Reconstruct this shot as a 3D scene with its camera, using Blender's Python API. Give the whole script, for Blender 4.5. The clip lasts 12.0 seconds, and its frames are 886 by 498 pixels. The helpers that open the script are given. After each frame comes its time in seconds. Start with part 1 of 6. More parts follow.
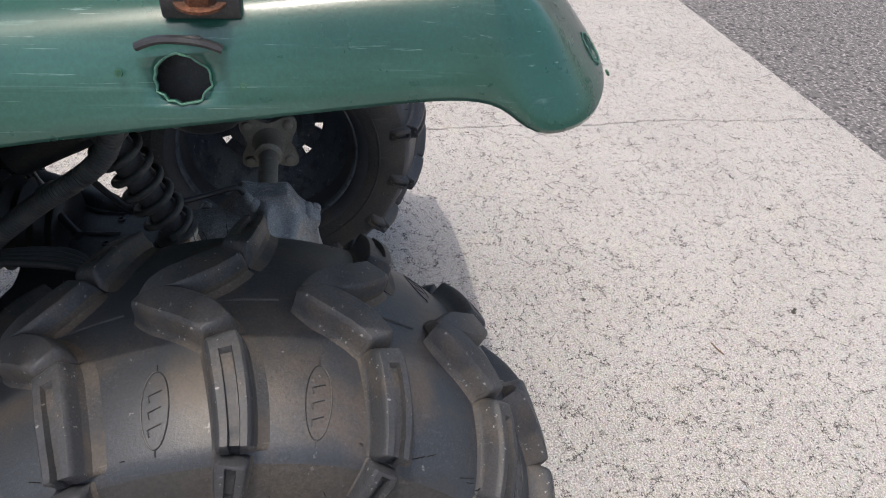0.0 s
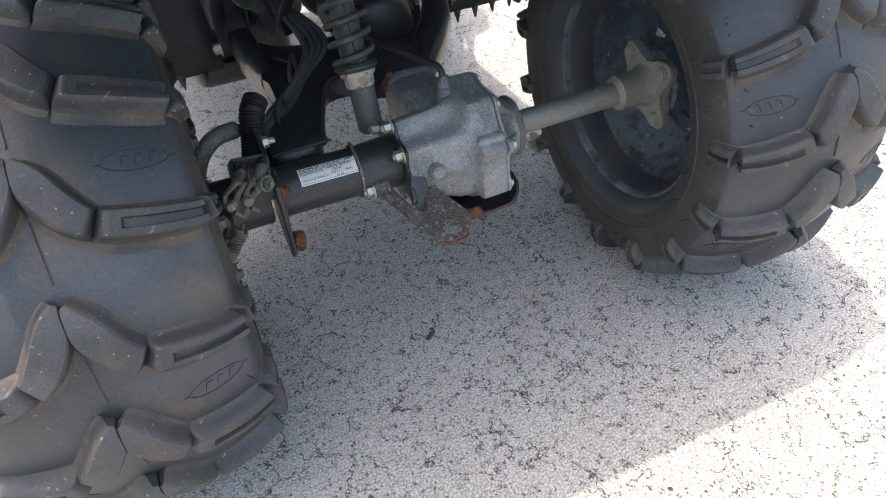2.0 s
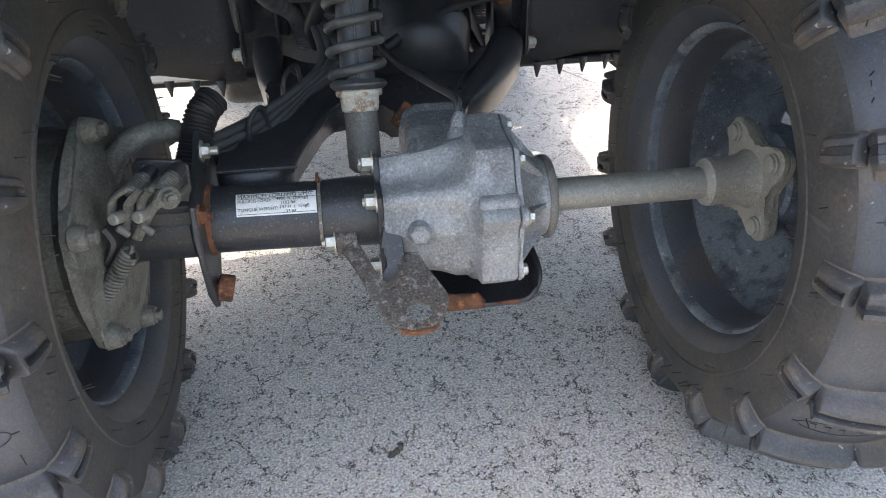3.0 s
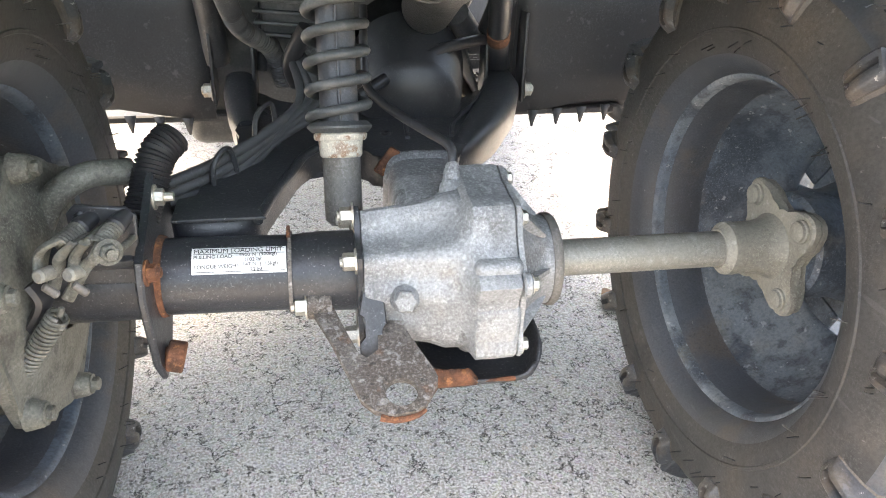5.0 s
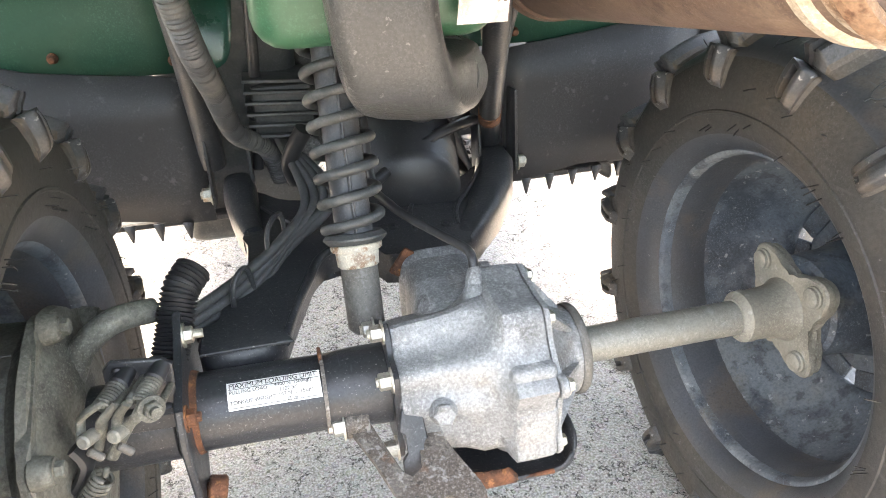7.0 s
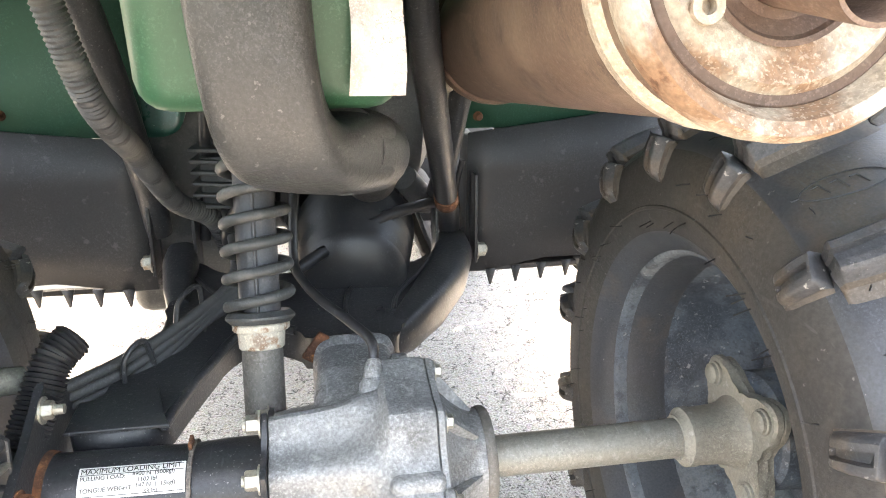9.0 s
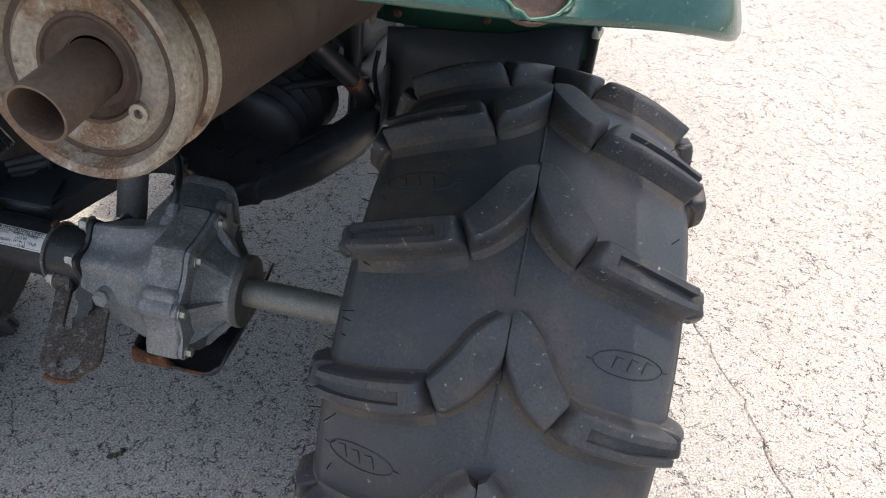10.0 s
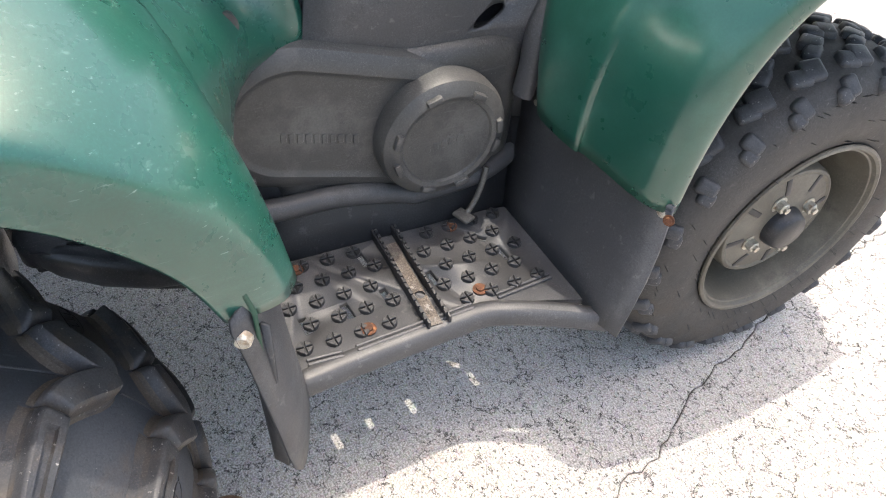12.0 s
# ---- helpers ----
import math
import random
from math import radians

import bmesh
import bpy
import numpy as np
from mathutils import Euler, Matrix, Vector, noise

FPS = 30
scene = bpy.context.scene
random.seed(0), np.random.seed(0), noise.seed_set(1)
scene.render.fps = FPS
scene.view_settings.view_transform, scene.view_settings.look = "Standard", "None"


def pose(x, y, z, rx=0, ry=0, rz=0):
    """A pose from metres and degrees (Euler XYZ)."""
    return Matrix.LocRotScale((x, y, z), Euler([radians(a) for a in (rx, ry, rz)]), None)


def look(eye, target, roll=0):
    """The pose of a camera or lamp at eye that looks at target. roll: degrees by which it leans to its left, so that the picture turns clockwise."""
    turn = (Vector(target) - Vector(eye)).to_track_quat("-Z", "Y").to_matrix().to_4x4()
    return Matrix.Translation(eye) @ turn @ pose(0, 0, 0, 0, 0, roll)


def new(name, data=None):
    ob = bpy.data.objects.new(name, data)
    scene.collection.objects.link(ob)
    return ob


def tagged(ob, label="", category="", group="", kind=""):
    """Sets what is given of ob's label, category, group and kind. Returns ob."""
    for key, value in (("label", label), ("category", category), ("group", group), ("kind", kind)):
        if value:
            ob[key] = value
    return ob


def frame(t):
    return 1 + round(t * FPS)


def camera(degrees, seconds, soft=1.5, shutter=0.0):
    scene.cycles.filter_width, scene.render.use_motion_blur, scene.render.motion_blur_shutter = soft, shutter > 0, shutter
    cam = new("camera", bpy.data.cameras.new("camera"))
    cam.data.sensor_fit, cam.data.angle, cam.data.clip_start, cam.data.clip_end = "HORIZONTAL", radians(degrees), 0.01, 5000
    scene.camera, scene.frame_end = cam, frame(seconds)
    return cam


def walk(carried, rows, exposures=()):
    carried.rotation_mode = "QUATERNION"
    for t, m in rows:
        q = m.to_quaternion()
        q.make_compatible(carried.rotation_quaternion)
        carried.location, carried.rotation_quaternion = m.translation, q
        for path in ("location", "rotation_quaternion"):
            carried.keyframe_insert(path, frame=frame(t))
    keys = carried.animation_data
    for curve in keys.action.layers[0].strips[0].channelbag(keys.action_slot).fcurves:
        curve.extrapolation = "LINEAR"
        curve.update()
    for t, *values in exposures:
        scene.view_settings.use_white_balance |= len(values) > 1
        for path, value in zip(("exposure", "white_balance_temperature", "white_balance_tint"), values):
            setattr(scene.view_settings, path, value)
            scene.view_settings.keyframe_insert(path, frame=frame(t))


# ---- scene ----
cam = camera(63.8, 12.0, soft=1.0)
PATH = [
    (0, (-0.795, -0.038, 0.922), (0.763, -0.388, -0.282), 4.7),
    (0.2, (-0.748, -0.139, 0.906), (0.818, -0.352, -0.32), 4.8),
    (0.5, (-0.667, -0.27, 0.897), (0.851, -0.232, -0.404), 4.6),
    (0.7, (-0.615, -0.347, 0.876), (0.835, -0.009, -0.459), 5.9),
    (1, (-0.549, -0.462, 0.881), (0.647, 0.384, -0.48), 3.8),
    (1.5, (-0.405, -0.593, 0.855), (0.363, 0.647, -0.513), 0.8),
    (2, (-0.221, -0.692, 0.813), (0.307, 0.679, -0.545), -4.3),
    (2.5, (-0.071, -0.652, 0.694), (0.252, 0.893, -0.534), -8.3),
    (2.7, (-0.043, -0.6, 0.653), (0.21, 1.011, -0.504), -3.9),
    (4.3, (-0.001, -0.507, 0.626), (0.284, 1.115, -0.508), 5.6),
    (4.5, (-0.007, -0.509, 0.628), (0.279, 1.123, -0.492), 5.2),
    (5, (-0.023, -0.474, 0.607), (0.303, 1.201, -0.435), 2.7),
    (5.5, (-0.042, -0.44, 0.59), (0.24, 1.29, -0.373), 0.1),
    (6, (-0.04, -0.418, 0.58), (0.229, 1.35, -0.316), -1.2),
    (6.5, (-0.047, -0.425, 0.579), (0.192, 1.353, -0.304), -1.8),
    (7, (-0.059, -0.437, 0.67), (0.345, 1.256, -0.314), -1.7),
    (7.2, (-0.083, -0.427, 0.693), (0.357, 1.228, -0.34), -1.3),
    (8.8, (0.027, -0.339, 0.595), (0.331, 1.511, -0.102), -0.2),
    (9, (0.055, -0.416, 0.647), (0.375, 1.405, -0.117), 0.7),
    (9.2, (0.138, -0.513, 0.724), (0.332, 1.225, -0.246), -1.3),
    (9.5, (0.229, -0.581, 0.783), (0.249, 1.085, -0.324), 2.2),
    (9.7, (0.3, -0.564, 0.798), (0.274, 1.056, -0.376), 6.5),
    (10, (0.437, -0.508, 0.834), (0.279, 1.037, -0.427), 7.8),
    (10.2, (0.552, -0.44, 0.818), (0.231, 1.12, -0.387), 7.5),
    (10.5, (0.681, -0.303, 0.844), (-0.095, 1.105, -0.345), 5.5),
    (10.7, (0.76, -0.238, 0.855), (-0.205, 1.06, -0.32), 7.7),
    (11, (0.805, -0.113, 0.88), (-0.29, 1.061, -0.312), 8.2),
    (11.2, (0.824, -0.018, 0.893), (-0.289, 1.147, -0.292), 10.4),
    (11.5, (0.841, 0.128, 0.93), (-0.325, 1.169, -0.318), 6.2),
    (11.7, (0.866, 0.216, 0.949), (-0.412, 1.108, -0.304), 6.6),
    (12, (0.893, 0.344, 0.994), (-0.333, 1.049, -0.422), 6.4),
]
walk(cam, [(t, look(eye, target, roll)) for t, eye, target, roll in PATH], [(0, 0.45, 6600, 10), (0.5, 0.5, 6600, 10), (1, 0.95, 6700, 10), (1.5, 1.65, 6700, 9), (2, 1.75, 6900, 9), (2.5, 1.95, 6900, 9), (4.5, 3.45, 7900, 10), (5.5, 3.5, 8000, 10), (7, 3.7, 8100, 10), (9, 3.65, 8200, 10), (9.5, 3.15, 8000, 10), (10, 1.1, 6950, 10), (10.5, 1.1, 6500, 9), (10.7, 1.42, 6500, 9), (11, 1.7, 6600, 9), (11.5, 1.7, 6850, 10), (12, 1.7, 6950, 10)])

# ---- world and sun ----
world = bpy.data.worlds.new("sky")
scene.world = world
world.use_nodes = True
wn = world.node_tree.nodes
sky = wn.new("ShaderNodeTexSky")
sky.sky_type = "NISHITA"
sky.sun_disc = False
sky.sun_elevation = radians(78)
sky.sun_rotation = radians(-45)
sky.air_density, sky.dust_density, sky.ozone_density = 1.2, 5.0, 1.0
world.node_tree.links.new(sky.outputs[0], wn["Background"].inputs[0])
wn["Background"].inputs[1].default_value = 0.15
sun = new("sun", bpy.data.lights.new("sun", "SUN"))
sun.data.energy, sun.data.angle, sun.data.color = 1.25, radians(0.6), (1.0, 0.955, 0.89)
SUN_WAY = Vector((0.13, -0.13, -1.0)).normalized()
sun.matrix_world = look((0, 0, 5), Vector((0, 0, 5)) + SUN_WAY)

# ---- materials ----


def material(name, base, rough=0.5, metal=0.0, spots=(), grain=0.0, grain_scale=200.0, bump=0.0, bump_scale=300.0, coat=0.0, vary=0.0, spec=0.5, dust=0.35):
    """A procedural surface: a base colour, worn or dirty spots (colour, scale, low, high, amount), grain and fine relief."""
    m = bpy.data.materials.new(name)
    m.use_nodes = True
    n, l = m.node_tree.nodes, m.node_tree.links
    b = n["Principled BSDF"]
    b.inputs["Metallic"].default_value = metal
    b.inputs["Coat Weight"].default_value = coat
    b.inputs["Coat Roughness"].default_value = 0.15
    b.inputs["Specular IOR Level"].default_value = spec
    co = n.new("ShaderNodeTexCoord").outputs["Object"]
    colour = n.new("ShaderNodeRGB").outputs[0]
    colour.default_value = (*base, 1)

    def noise_tex(scale, detail, stretch=None, rough_=0.6):
        t = n.new("ShaderNodeTexNoise")
        t.inputs["Scale"].default_value, t.inputs["Detail"].default_value, t.inputs["Roughness"].default_value = scale, detail, rough_
        if stretch:
            mp = n.new("ShaderNodeMapping")
            mp.inputs["Scale"].default_value = stretch[:3]
            if len(stretch) > 3:
                mp.inputs["Rotation"].default_value = [radians(a) for a in stretch[3:]]
            l.new(co, mp.inputs[0])
            l.new(mp.outputs[0], t.inputs[0])
        else:
            l.new(co, t.inputs[0])
        return t.outputs["Fac"]

    def ramp(src, low, high, top=1.0):
        r = n.new("ShaderNodeMapRange")
        r.inputs["From Min"].default_value, r.inputs["From Max"].default_value, r.inputs["To Max"].default_value = low, high, top
        r.interpolation_type = "SMOOTHSTEP"
        l.new(src, r.inputs[0])
        return r.outputs[0]

    def blend(a, c, fac, mode="MIX"):
        x = n.new("ShaderNodeMix")
        x.data_type, x.blend_type = "RGBA", mode
        l.new(a, x.inputs["A"])
        if hasattr(c, "is_linked"):
            l.new(c, x.inputs["B"])
        else:
            x.inputs["B"].default_value = (*c, 1)
        if hasattr(fac, "is_linked"):
            l.new(fac, x.inputs["Factor"])
        else:
            x.inputs["Factor"].default_value = fac
        return x.outputs["Result"]

    dull = None
    for spot in spots:
        tint, scale, low, high, amount = spot[:5]
        stretch = spot[5] if len(spot) > 5 else None
        f = ramp(noise_tex(scale, 4 if stretch else 6, stretch), low, high, amount)
        colour = blend(colour, tint, f)
        dull = f if dull is None else dull
    if grain:
        g = noise_tex(grain_scale, 4)
        v = ramp(g, 0.25, 0.75)
        r2 = n.new("ShaderNodeMapRange")
        r2.inputs["To Min"].default_value, r2.inputs["To Max"].default_value = 1 - grain, 1 + grain
        l.new(v, r2.inputs[0])
        cc = n.new("ShaderNodeCombineColor")
        for i in range(3):
            l.new(r2.outputs[0], cc.inputs[i])
        colour = blend(colour, cc.outputs[0], 1.0, "MULTIPLY")
    if dust:
        light, dark = tuple(min(0.9, c * 1.7 + 0.035) for c in base), tuple(c * 0.45 for c in base)
        where = ramp(noise_tex(14, 3), 0.36, 0.60)
        for tint, scale, low, high in ((light, 420, 0.56, 0.66), (dark, 300, 0.57, 0.67), (light, 800, 0.58, 0.66)):
            f = n.new("ShaderNodeMath")
            f.operation = "MULTIPLY"
            l.new(ramp(noise_tex(scale, 2), low, high, dust), f.inputs[0])
            l.new(where, f.inputs[1])
            colour = blend(colour, tint, f.outputs[0])
        scratch = ramp(noise_tex(240, 2, (1.0, 0.06, 0.5, 20, 35, 10)), 0.66, 0.72, dust * 0.9)
        colour = blend(colour, light, scratch)
    if vary:
        oi = n.new("ShaderNodeObjectInfo").outputs["Random"]
        r3 = n.new("ShaderNodeMapRange")
        r3.inputs["To Min"].default_value, r3.inputs["To Max"].default_value = 1 - vary, 1 + vary
        l.new(oi, r3.inputs[0])
        cc = n.new("ShaderNodeCombineColor")
        for i in range(3):
            l.new(r3.outputs[0], cc.inputs[i])
        colour = blend(colour, cc.outputs[0], 1.0, "MULTIPLY")
    l.new(colour, b.inputs["Base Color"])
    rn = n.new("ShaderNodeMapRange")
    rn.inputs["To Min"].default_value, rn.inputs["To Max"].default_value = max(0.03, rough - 0.09), min(1, rough + 0.12)
    l.new(noise_tex(35, 5), rn.inputs[0])
    if dull is not None:
        ad = n.new("ShaderNodeMath")
        ad.operation = "MULTIPLY_ADD"
        ad.inputs[1].default_value = 0.25
        l.new(dull, ad.inputs[0])
        l.new(rn.outputs[0], ad.inputs[2])
        l.new(ad.outputs[0], b.inputs["Roughness"])
    else:
        l.new(rn.outputs[0], b.inputs["Roughness"])
    if bump:
        bp = n.new("ShaderNodeBump")
        bp.inputs["Strength"].default_value, bp.inputs["Distance"].default_value = bump, 0.002
        l.new(noise_tex(bump_scale, 5), bp.inputs["Height"])
        l.new(bp.outputs[0], b.inputs["Normal"])
    return m


GREEN = material("green_plastic", (0.012, 0.078, 0.056), 0.27, 0, [((0.08, 0.21, 0.18), 9, 0.50, 0.80, 0.36, (2, 0.35, 2.5, 6, 0, 8)), ((0.26, 0.42, 0.38), 46, 0.60, 0.76, 0.24, (2.5, 0.10, 4, 4, 0, 10)), ((0.40, 0.55, 0.52), 190, 0.65, 0.72, 0.38, (1.6, 0.05, 2.2, 0, 0, -22)), ((0.008, 0.052, 0.036), 4, 0.48, 0.72, 0.7)], 0.10, 400, 0.08, 500, coat=0.75, dust=0.08)
GREEN_CLEAN = material("smooth_green_plastic", (0.009, 0.070, 0.048), 0.28, 0, [((0.06, 0.20, 0.15), 5, 0.50, 0.80, 0.5), ((0.007, 0.062, 0.038), 3, 0.50, 0.75, 0.6)], 0.06, 400, 0.04, 500, coat=0.6, dust=0.06)
GREEN_INNER = material("green_inner_plastic", (0.014, 0.066, 0.042), 0.5, 0, [((0.07, 0.13, 0.08), 5, 0.5, 0.75, 0.5)], 0.06, 300)
BURR = material("pale_green_burr", (0.085, 0.20, 0.145), 0.6, 0, [((0.10, 0.24, 0.16), 150, 0.45, 0.62, 0.8)], 0.2, 500)
GREEN_TANK = material("green_tank", (0.028, 0.098, 0.052), 0.40, 0, [((0.06, 0.14, 0.08), 6, 0.5, 0.75, 0.5)], 0.06, 300)
BLACK = material("black_plastic", (0.030, 0.031, 0.034), 0.46, 0, [((0.052, 0.053, 0.056), 7, 0.48, 0.75, 0.6), ((0.13, 0.13, 0.13), 60, 0.62, 0.70, 0.4)], 0.14, 500, 0.10, 700)
# lighter copy of black_plastic, brightening the guards, footboard and side cover
BLACK_PALE = material("pale_black_plastic", (0.058, 0.059, 0.063), 0.46, 0, [((0.110, 0.111, 0.115), 7, 0.46, 0.72, 0.65), ((0.16, 0.16, 0.16), 60, 0.62, 0.70, 0.45), ((0.035, 0.036, 0.038), 15, 0.54, 0.7, 0.6)], 0.16, 500, 0.12, 700)
GREYPLASTIC = material("grey_worn_plastic", (0.050, 0.050, 0.049), 0.33, 0, [((0.115, 0.112, 0.106), 9, 0.48, 0.70, 0.6), ((0.030, 0.030, 0.030), 14, 0.55, 0.75, 0.5), ((0.26, 0.255, 0.245), 150, 0.64, 0.69, 0.5)], 0.16, 400, 0.45, 260)
TYRE = material("tyre_rubber", (0.034, 0.038, 0.045), 0.42, 0, [((0.072, 0.079, 0.092), 5, 0.42, 0.66, 0.7), ((0.105, 0.078, 0.054), 8, 0.50, 0.66, 0.6), ((0.26, 0.25, 0.235), 110, 0.68, 0.73, 0.7), ((0.036, 0.036, 0.038), 30, 0.58, 0.72, 0.5)], 0.18, 500, 0.16, 500, spec=0.55)
SIDEWALL = material("dusty_sidewall", (0.040, 0.038, 0.036), 0.62, 0, [((0.082, 0.066, 0.051), 6, 0.46, 0.70, 0.75), ((0.024, 0.024, 0.025), 10, 0.52, 0.66, 0.7), ((0.16, 0.15, 0.14), 120, 0.66, 0.71, 0.6)], 0.22, 260, 0.22, 350)
LUG = material("lug_rubber", (0.040, 0.041, 0.045), 0.48, 0, [((0.082, 0.085, 0.091), 16, 0.44, 0.64, 0.65), ((0.095, 0.074, 0.054), 20, 0.50, 0.66, 0.55), ((0.34, 0.33, 0.31), 190, 0.64, 0.70, 0.8)], 0.22, 500, 0.20, 500, vary=0.10)
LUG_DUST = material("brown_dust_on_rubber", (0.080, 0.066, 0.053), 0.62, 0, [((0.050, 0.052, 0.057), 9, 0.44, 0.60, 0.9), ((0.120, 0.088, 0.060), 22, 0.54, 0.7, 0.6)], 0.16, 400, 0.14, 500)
RIM = material("dark_dusty_rim", (0.075, 0.094, 0.118), 0.58, 0, [((0.21, 0.225, 0.235), 5, 0.44, 0.66, 0.75), ((0.030, 0.037, 0.048), 13, 0.50, 0.64, 0.8), ((0.19, 0.175, 0.15), 9, 0.56, 0.70, 0.6), ((0.026, 0.031, 0.040), 42, 0.53, 0.64, 0.6), ((0.36, 0.37, 0.38), 110, 0.62, 0.69, 0.6)], 0.26, 300, 0.12, 400)
HUB = material("tan_grey_casting", (0.235, 0.222, 0.190), 0.58, 0.1, [((0.17, 0.155, 0.125), 14, 0.48, 0.66, 0.6), ((0.38, 0.37, 0.34), 80, 0.58, 0.68, 0.5)], 0.14, 350, 0.2, 350)
RIM_TAN = material("tan_dusty_rim", (0.100, 0.090, 0.070), 0.45, 0, [((0.20, 0.185, 0.15), 12, 0.46, 0.70, 0.6), ((0.05, 0.045, 0.04), 20, 0.55, 0.7, 0.7)], 0.15, 300, 0.04, 400)
CAST = material("cast_aluminium", (0.27, 0.274, 0.275), 0.50, 0.4, [((0.165, 0.167, 0.168), 12, 0.44, 0.62, 0.85), ((0.42, 0.42, 0.41), 90, 0.56, 0.66, 0.5), ((0.22, 0.18, 0.135), 9, 0.56, 0.72, 0.65), ((0.12, 0.115, 0.11), 55, 0.61, 0.69, 0.65)], 0.26, 420, 0.5, 420)
SHAFT = material("dull_steel_shaft", (0.255, 0.246, 0.217), 0.50, 0.35, [((0.20, 0.18, 0.14), 16, 0.48, 0.70, 0.7), ((0.40, 0.39, 0.36), 90, 0.55, 0.7, 0.5)], 0.12, 400, 0.12, 400)
DRUM = material("weathered_olive_metal", (0.150, 0.146, 0.122), 0.58, 0.15, [((0.075, 0.070, 0.056), 11, 0.44, 0.62, 0.85), ((0.26, 0.25, 0.225), 60, 0.57, 0.70, 0.6), ((0.045, 0.040, 0.034), 30, 0.56, 0.67, 0.75)], 0.26, 350, 0.35, 300)
STEEL_BLACK = material("black_painted_steel", (0.026, 0.027, 0.030), 0.34, 0.0, [((0.070, 0.070, 0.070), 20, 0.48, 0.70, 0.6), ((0.26, 0.25, 0.235), 420, 0.63, 0.68, 0.6)], 0.22, 350, 0.20, 350)
STEEL_GREY = material("bare_grey_steel", (0.15, 0.14, 0.125), 0.6, 0.2, [((0.10, 0.085, 0.07), 24, 0.46, 0.68, 0.7), ((0.26, 0.25, 0.24), 90, 0.55, 0.72, 0.6)], 0.15, 350, 0.2, 300)
STEEL_PITTED = material("pitted_brown_steel", (0.150, 0.132, 0.115), 0.62, 0.1, [((0.085, 0.066, 0.052), 14, 0.42, 0.60, 0.8), ((0.30, 0.28, 0.26), 130, 0.55, 0.64, 0.75), ((0.045, 0.038, 0.032), 150, 0.57, 0.64, 0.8), ((0.15, 0.07, 0.035), 40, 0.58, 0.68, 0.6)], 0.35, 420, 0.9, 260)
RUST = material("rusty_steel", (0.14, 0.052, 0.023), 0.8, 0.0, [((0.065, 0.032, 0.02), 50, 0.42, 0.58, 0.9), ((0.32, 0.14, 0.055), 120, 0.55, 0.68, 0.8)], 0.3, 400, 0.6, 300)
BOLT = material("zinc_bolt", (0.50, 0.48, 0.42), 0.42, 0.8, [((0.33, 0.22, 0.13), 60, 0.5, 0.68, 0.7)], 0.15, 400, 0.15, 300)
MUFFLER = material("heat_stained_steel", (0.41, 0.35, 0.275), 0.5, 0.35, [((0.24, 0.13, 0.07), 16, 0.49, 0.60, 0.85), ((0.52, 0.48, 0.42), 24, 0.52, 0.66, 0.6), ((0.11, 0.05, 0.028), 46, 0.57, 0.66, 0.85)], 0.24, 350, 0.4, 300)
MUFFLER_BODY = material("rust_brown_pipe", (0.13, 0.085, 0.062), 0.6, 0.3, [((0.24, 0.18, 0.13), 10, 0.5, 0.7, 0.6), ((0.055, 0.035, 0.028), 26, 0.55, 0.7, 0.7)], 0.15, 300, 0.2, 300)
SPRING = material("dusty_black_spring", (0.050, 0.053, 0.053), 0.42, 0.0, [((0.14, 0.138, 0.13), 40, 0.50, 0.68, 0.55)], 0.14, 350, 0.12, 350)
RUBBER = material("black_rubber", (0.022, 0.022, 0.024), 0.38, 0.0, [((0.05, 0.05, 0.05), 30, 0.52, 0.7, 0.5)], 0.08, 300)
CABLE = material("grey_sheathed_cable", (0.055, 0.056, 0.058), 0.5, 0, [((0.16, 0.15, 0.13), 20, 0.5, 0.72, 0.6)], 0.1, 300)
WHITE = material("white_label", (0.74, 0.73, 0.69), 0.45, 0, [((0.5, 0.47, 0.40), 40, 0.52, 0.72, 0.5)], 0.05, 300)
INK = material("black_ink", (0.012, 0.012, 0.012), 0.5, dust=0.0)
TAPE = material("silver_tape", (0.55, 0.53, 0.50), 0.24, 0.75, [((0.30, 0.28, 0.26), 24, 0.48, 0.66, 0.7)], 0.10, 200, 1.0, 45)
RED = material("red_plastic", (0.45, 0.02, 0.015), 0.4, dust=0.0)
HOLE = material("dark_plastic_edge", (0.02, 0.022, 0.02), 0.6, 0, [((0.06, 0.09, 0.07), 60, 0.5, 0.7, 0.7)], 0.1, 300)
CLOTH = material("frayed_fabric", (0.42, 0.37, 0.28), 0.85, 0, [((0.16, 0.13, 0.09), 60, 0.45, 0.7, 0.8)], 0.2, 400, 0.5, 400)
LEAF = material("dry_leaf", (0.20, 0.12, 0.07), 0.7, 0, [((0.10, 0.06, 0.04), 60, 0.5, 0.7, 0.7)], 0.15, 300, 0.3, 200)
BRUSHED = material("scuffed_engine_cover", (0.058, 0.058, 0.057), 0.42, 0, [((0.155, 0.150, 0.140), 10, 0.46, 0.70, 0.65), ((0.035, 0.035, 0.035), 20, 0.55, 0.7, 0.5)], 0.14, 400, 0.18, 500)

# ---- mesh helpers ----
X_AXIS, Y_AXIS, Z_AXIS = Vector((1, 0, 0)), Vector((0, 1, 0)), Vector((0, 0, 1))


def mesh_of(name, bm, mat, angle=38):
    bmesh.ops.recalc_face_normals(bm, faces=bm.faces)
    me = bpy.data.meshes.new(name)
    bm.to_mesh(me)
    bm.free()
    me.materials.append(mat)
    me.shade_smooth()
    me.set_sharp_from_angle(angle=radians(angle))
    return me


def part(name, bm, mat, parent=None, label="", angle=38):
    ob = new(name, mesh_of(name, bm, mat, angle))
    ob.parent = parent
    return tagged(ob, label)


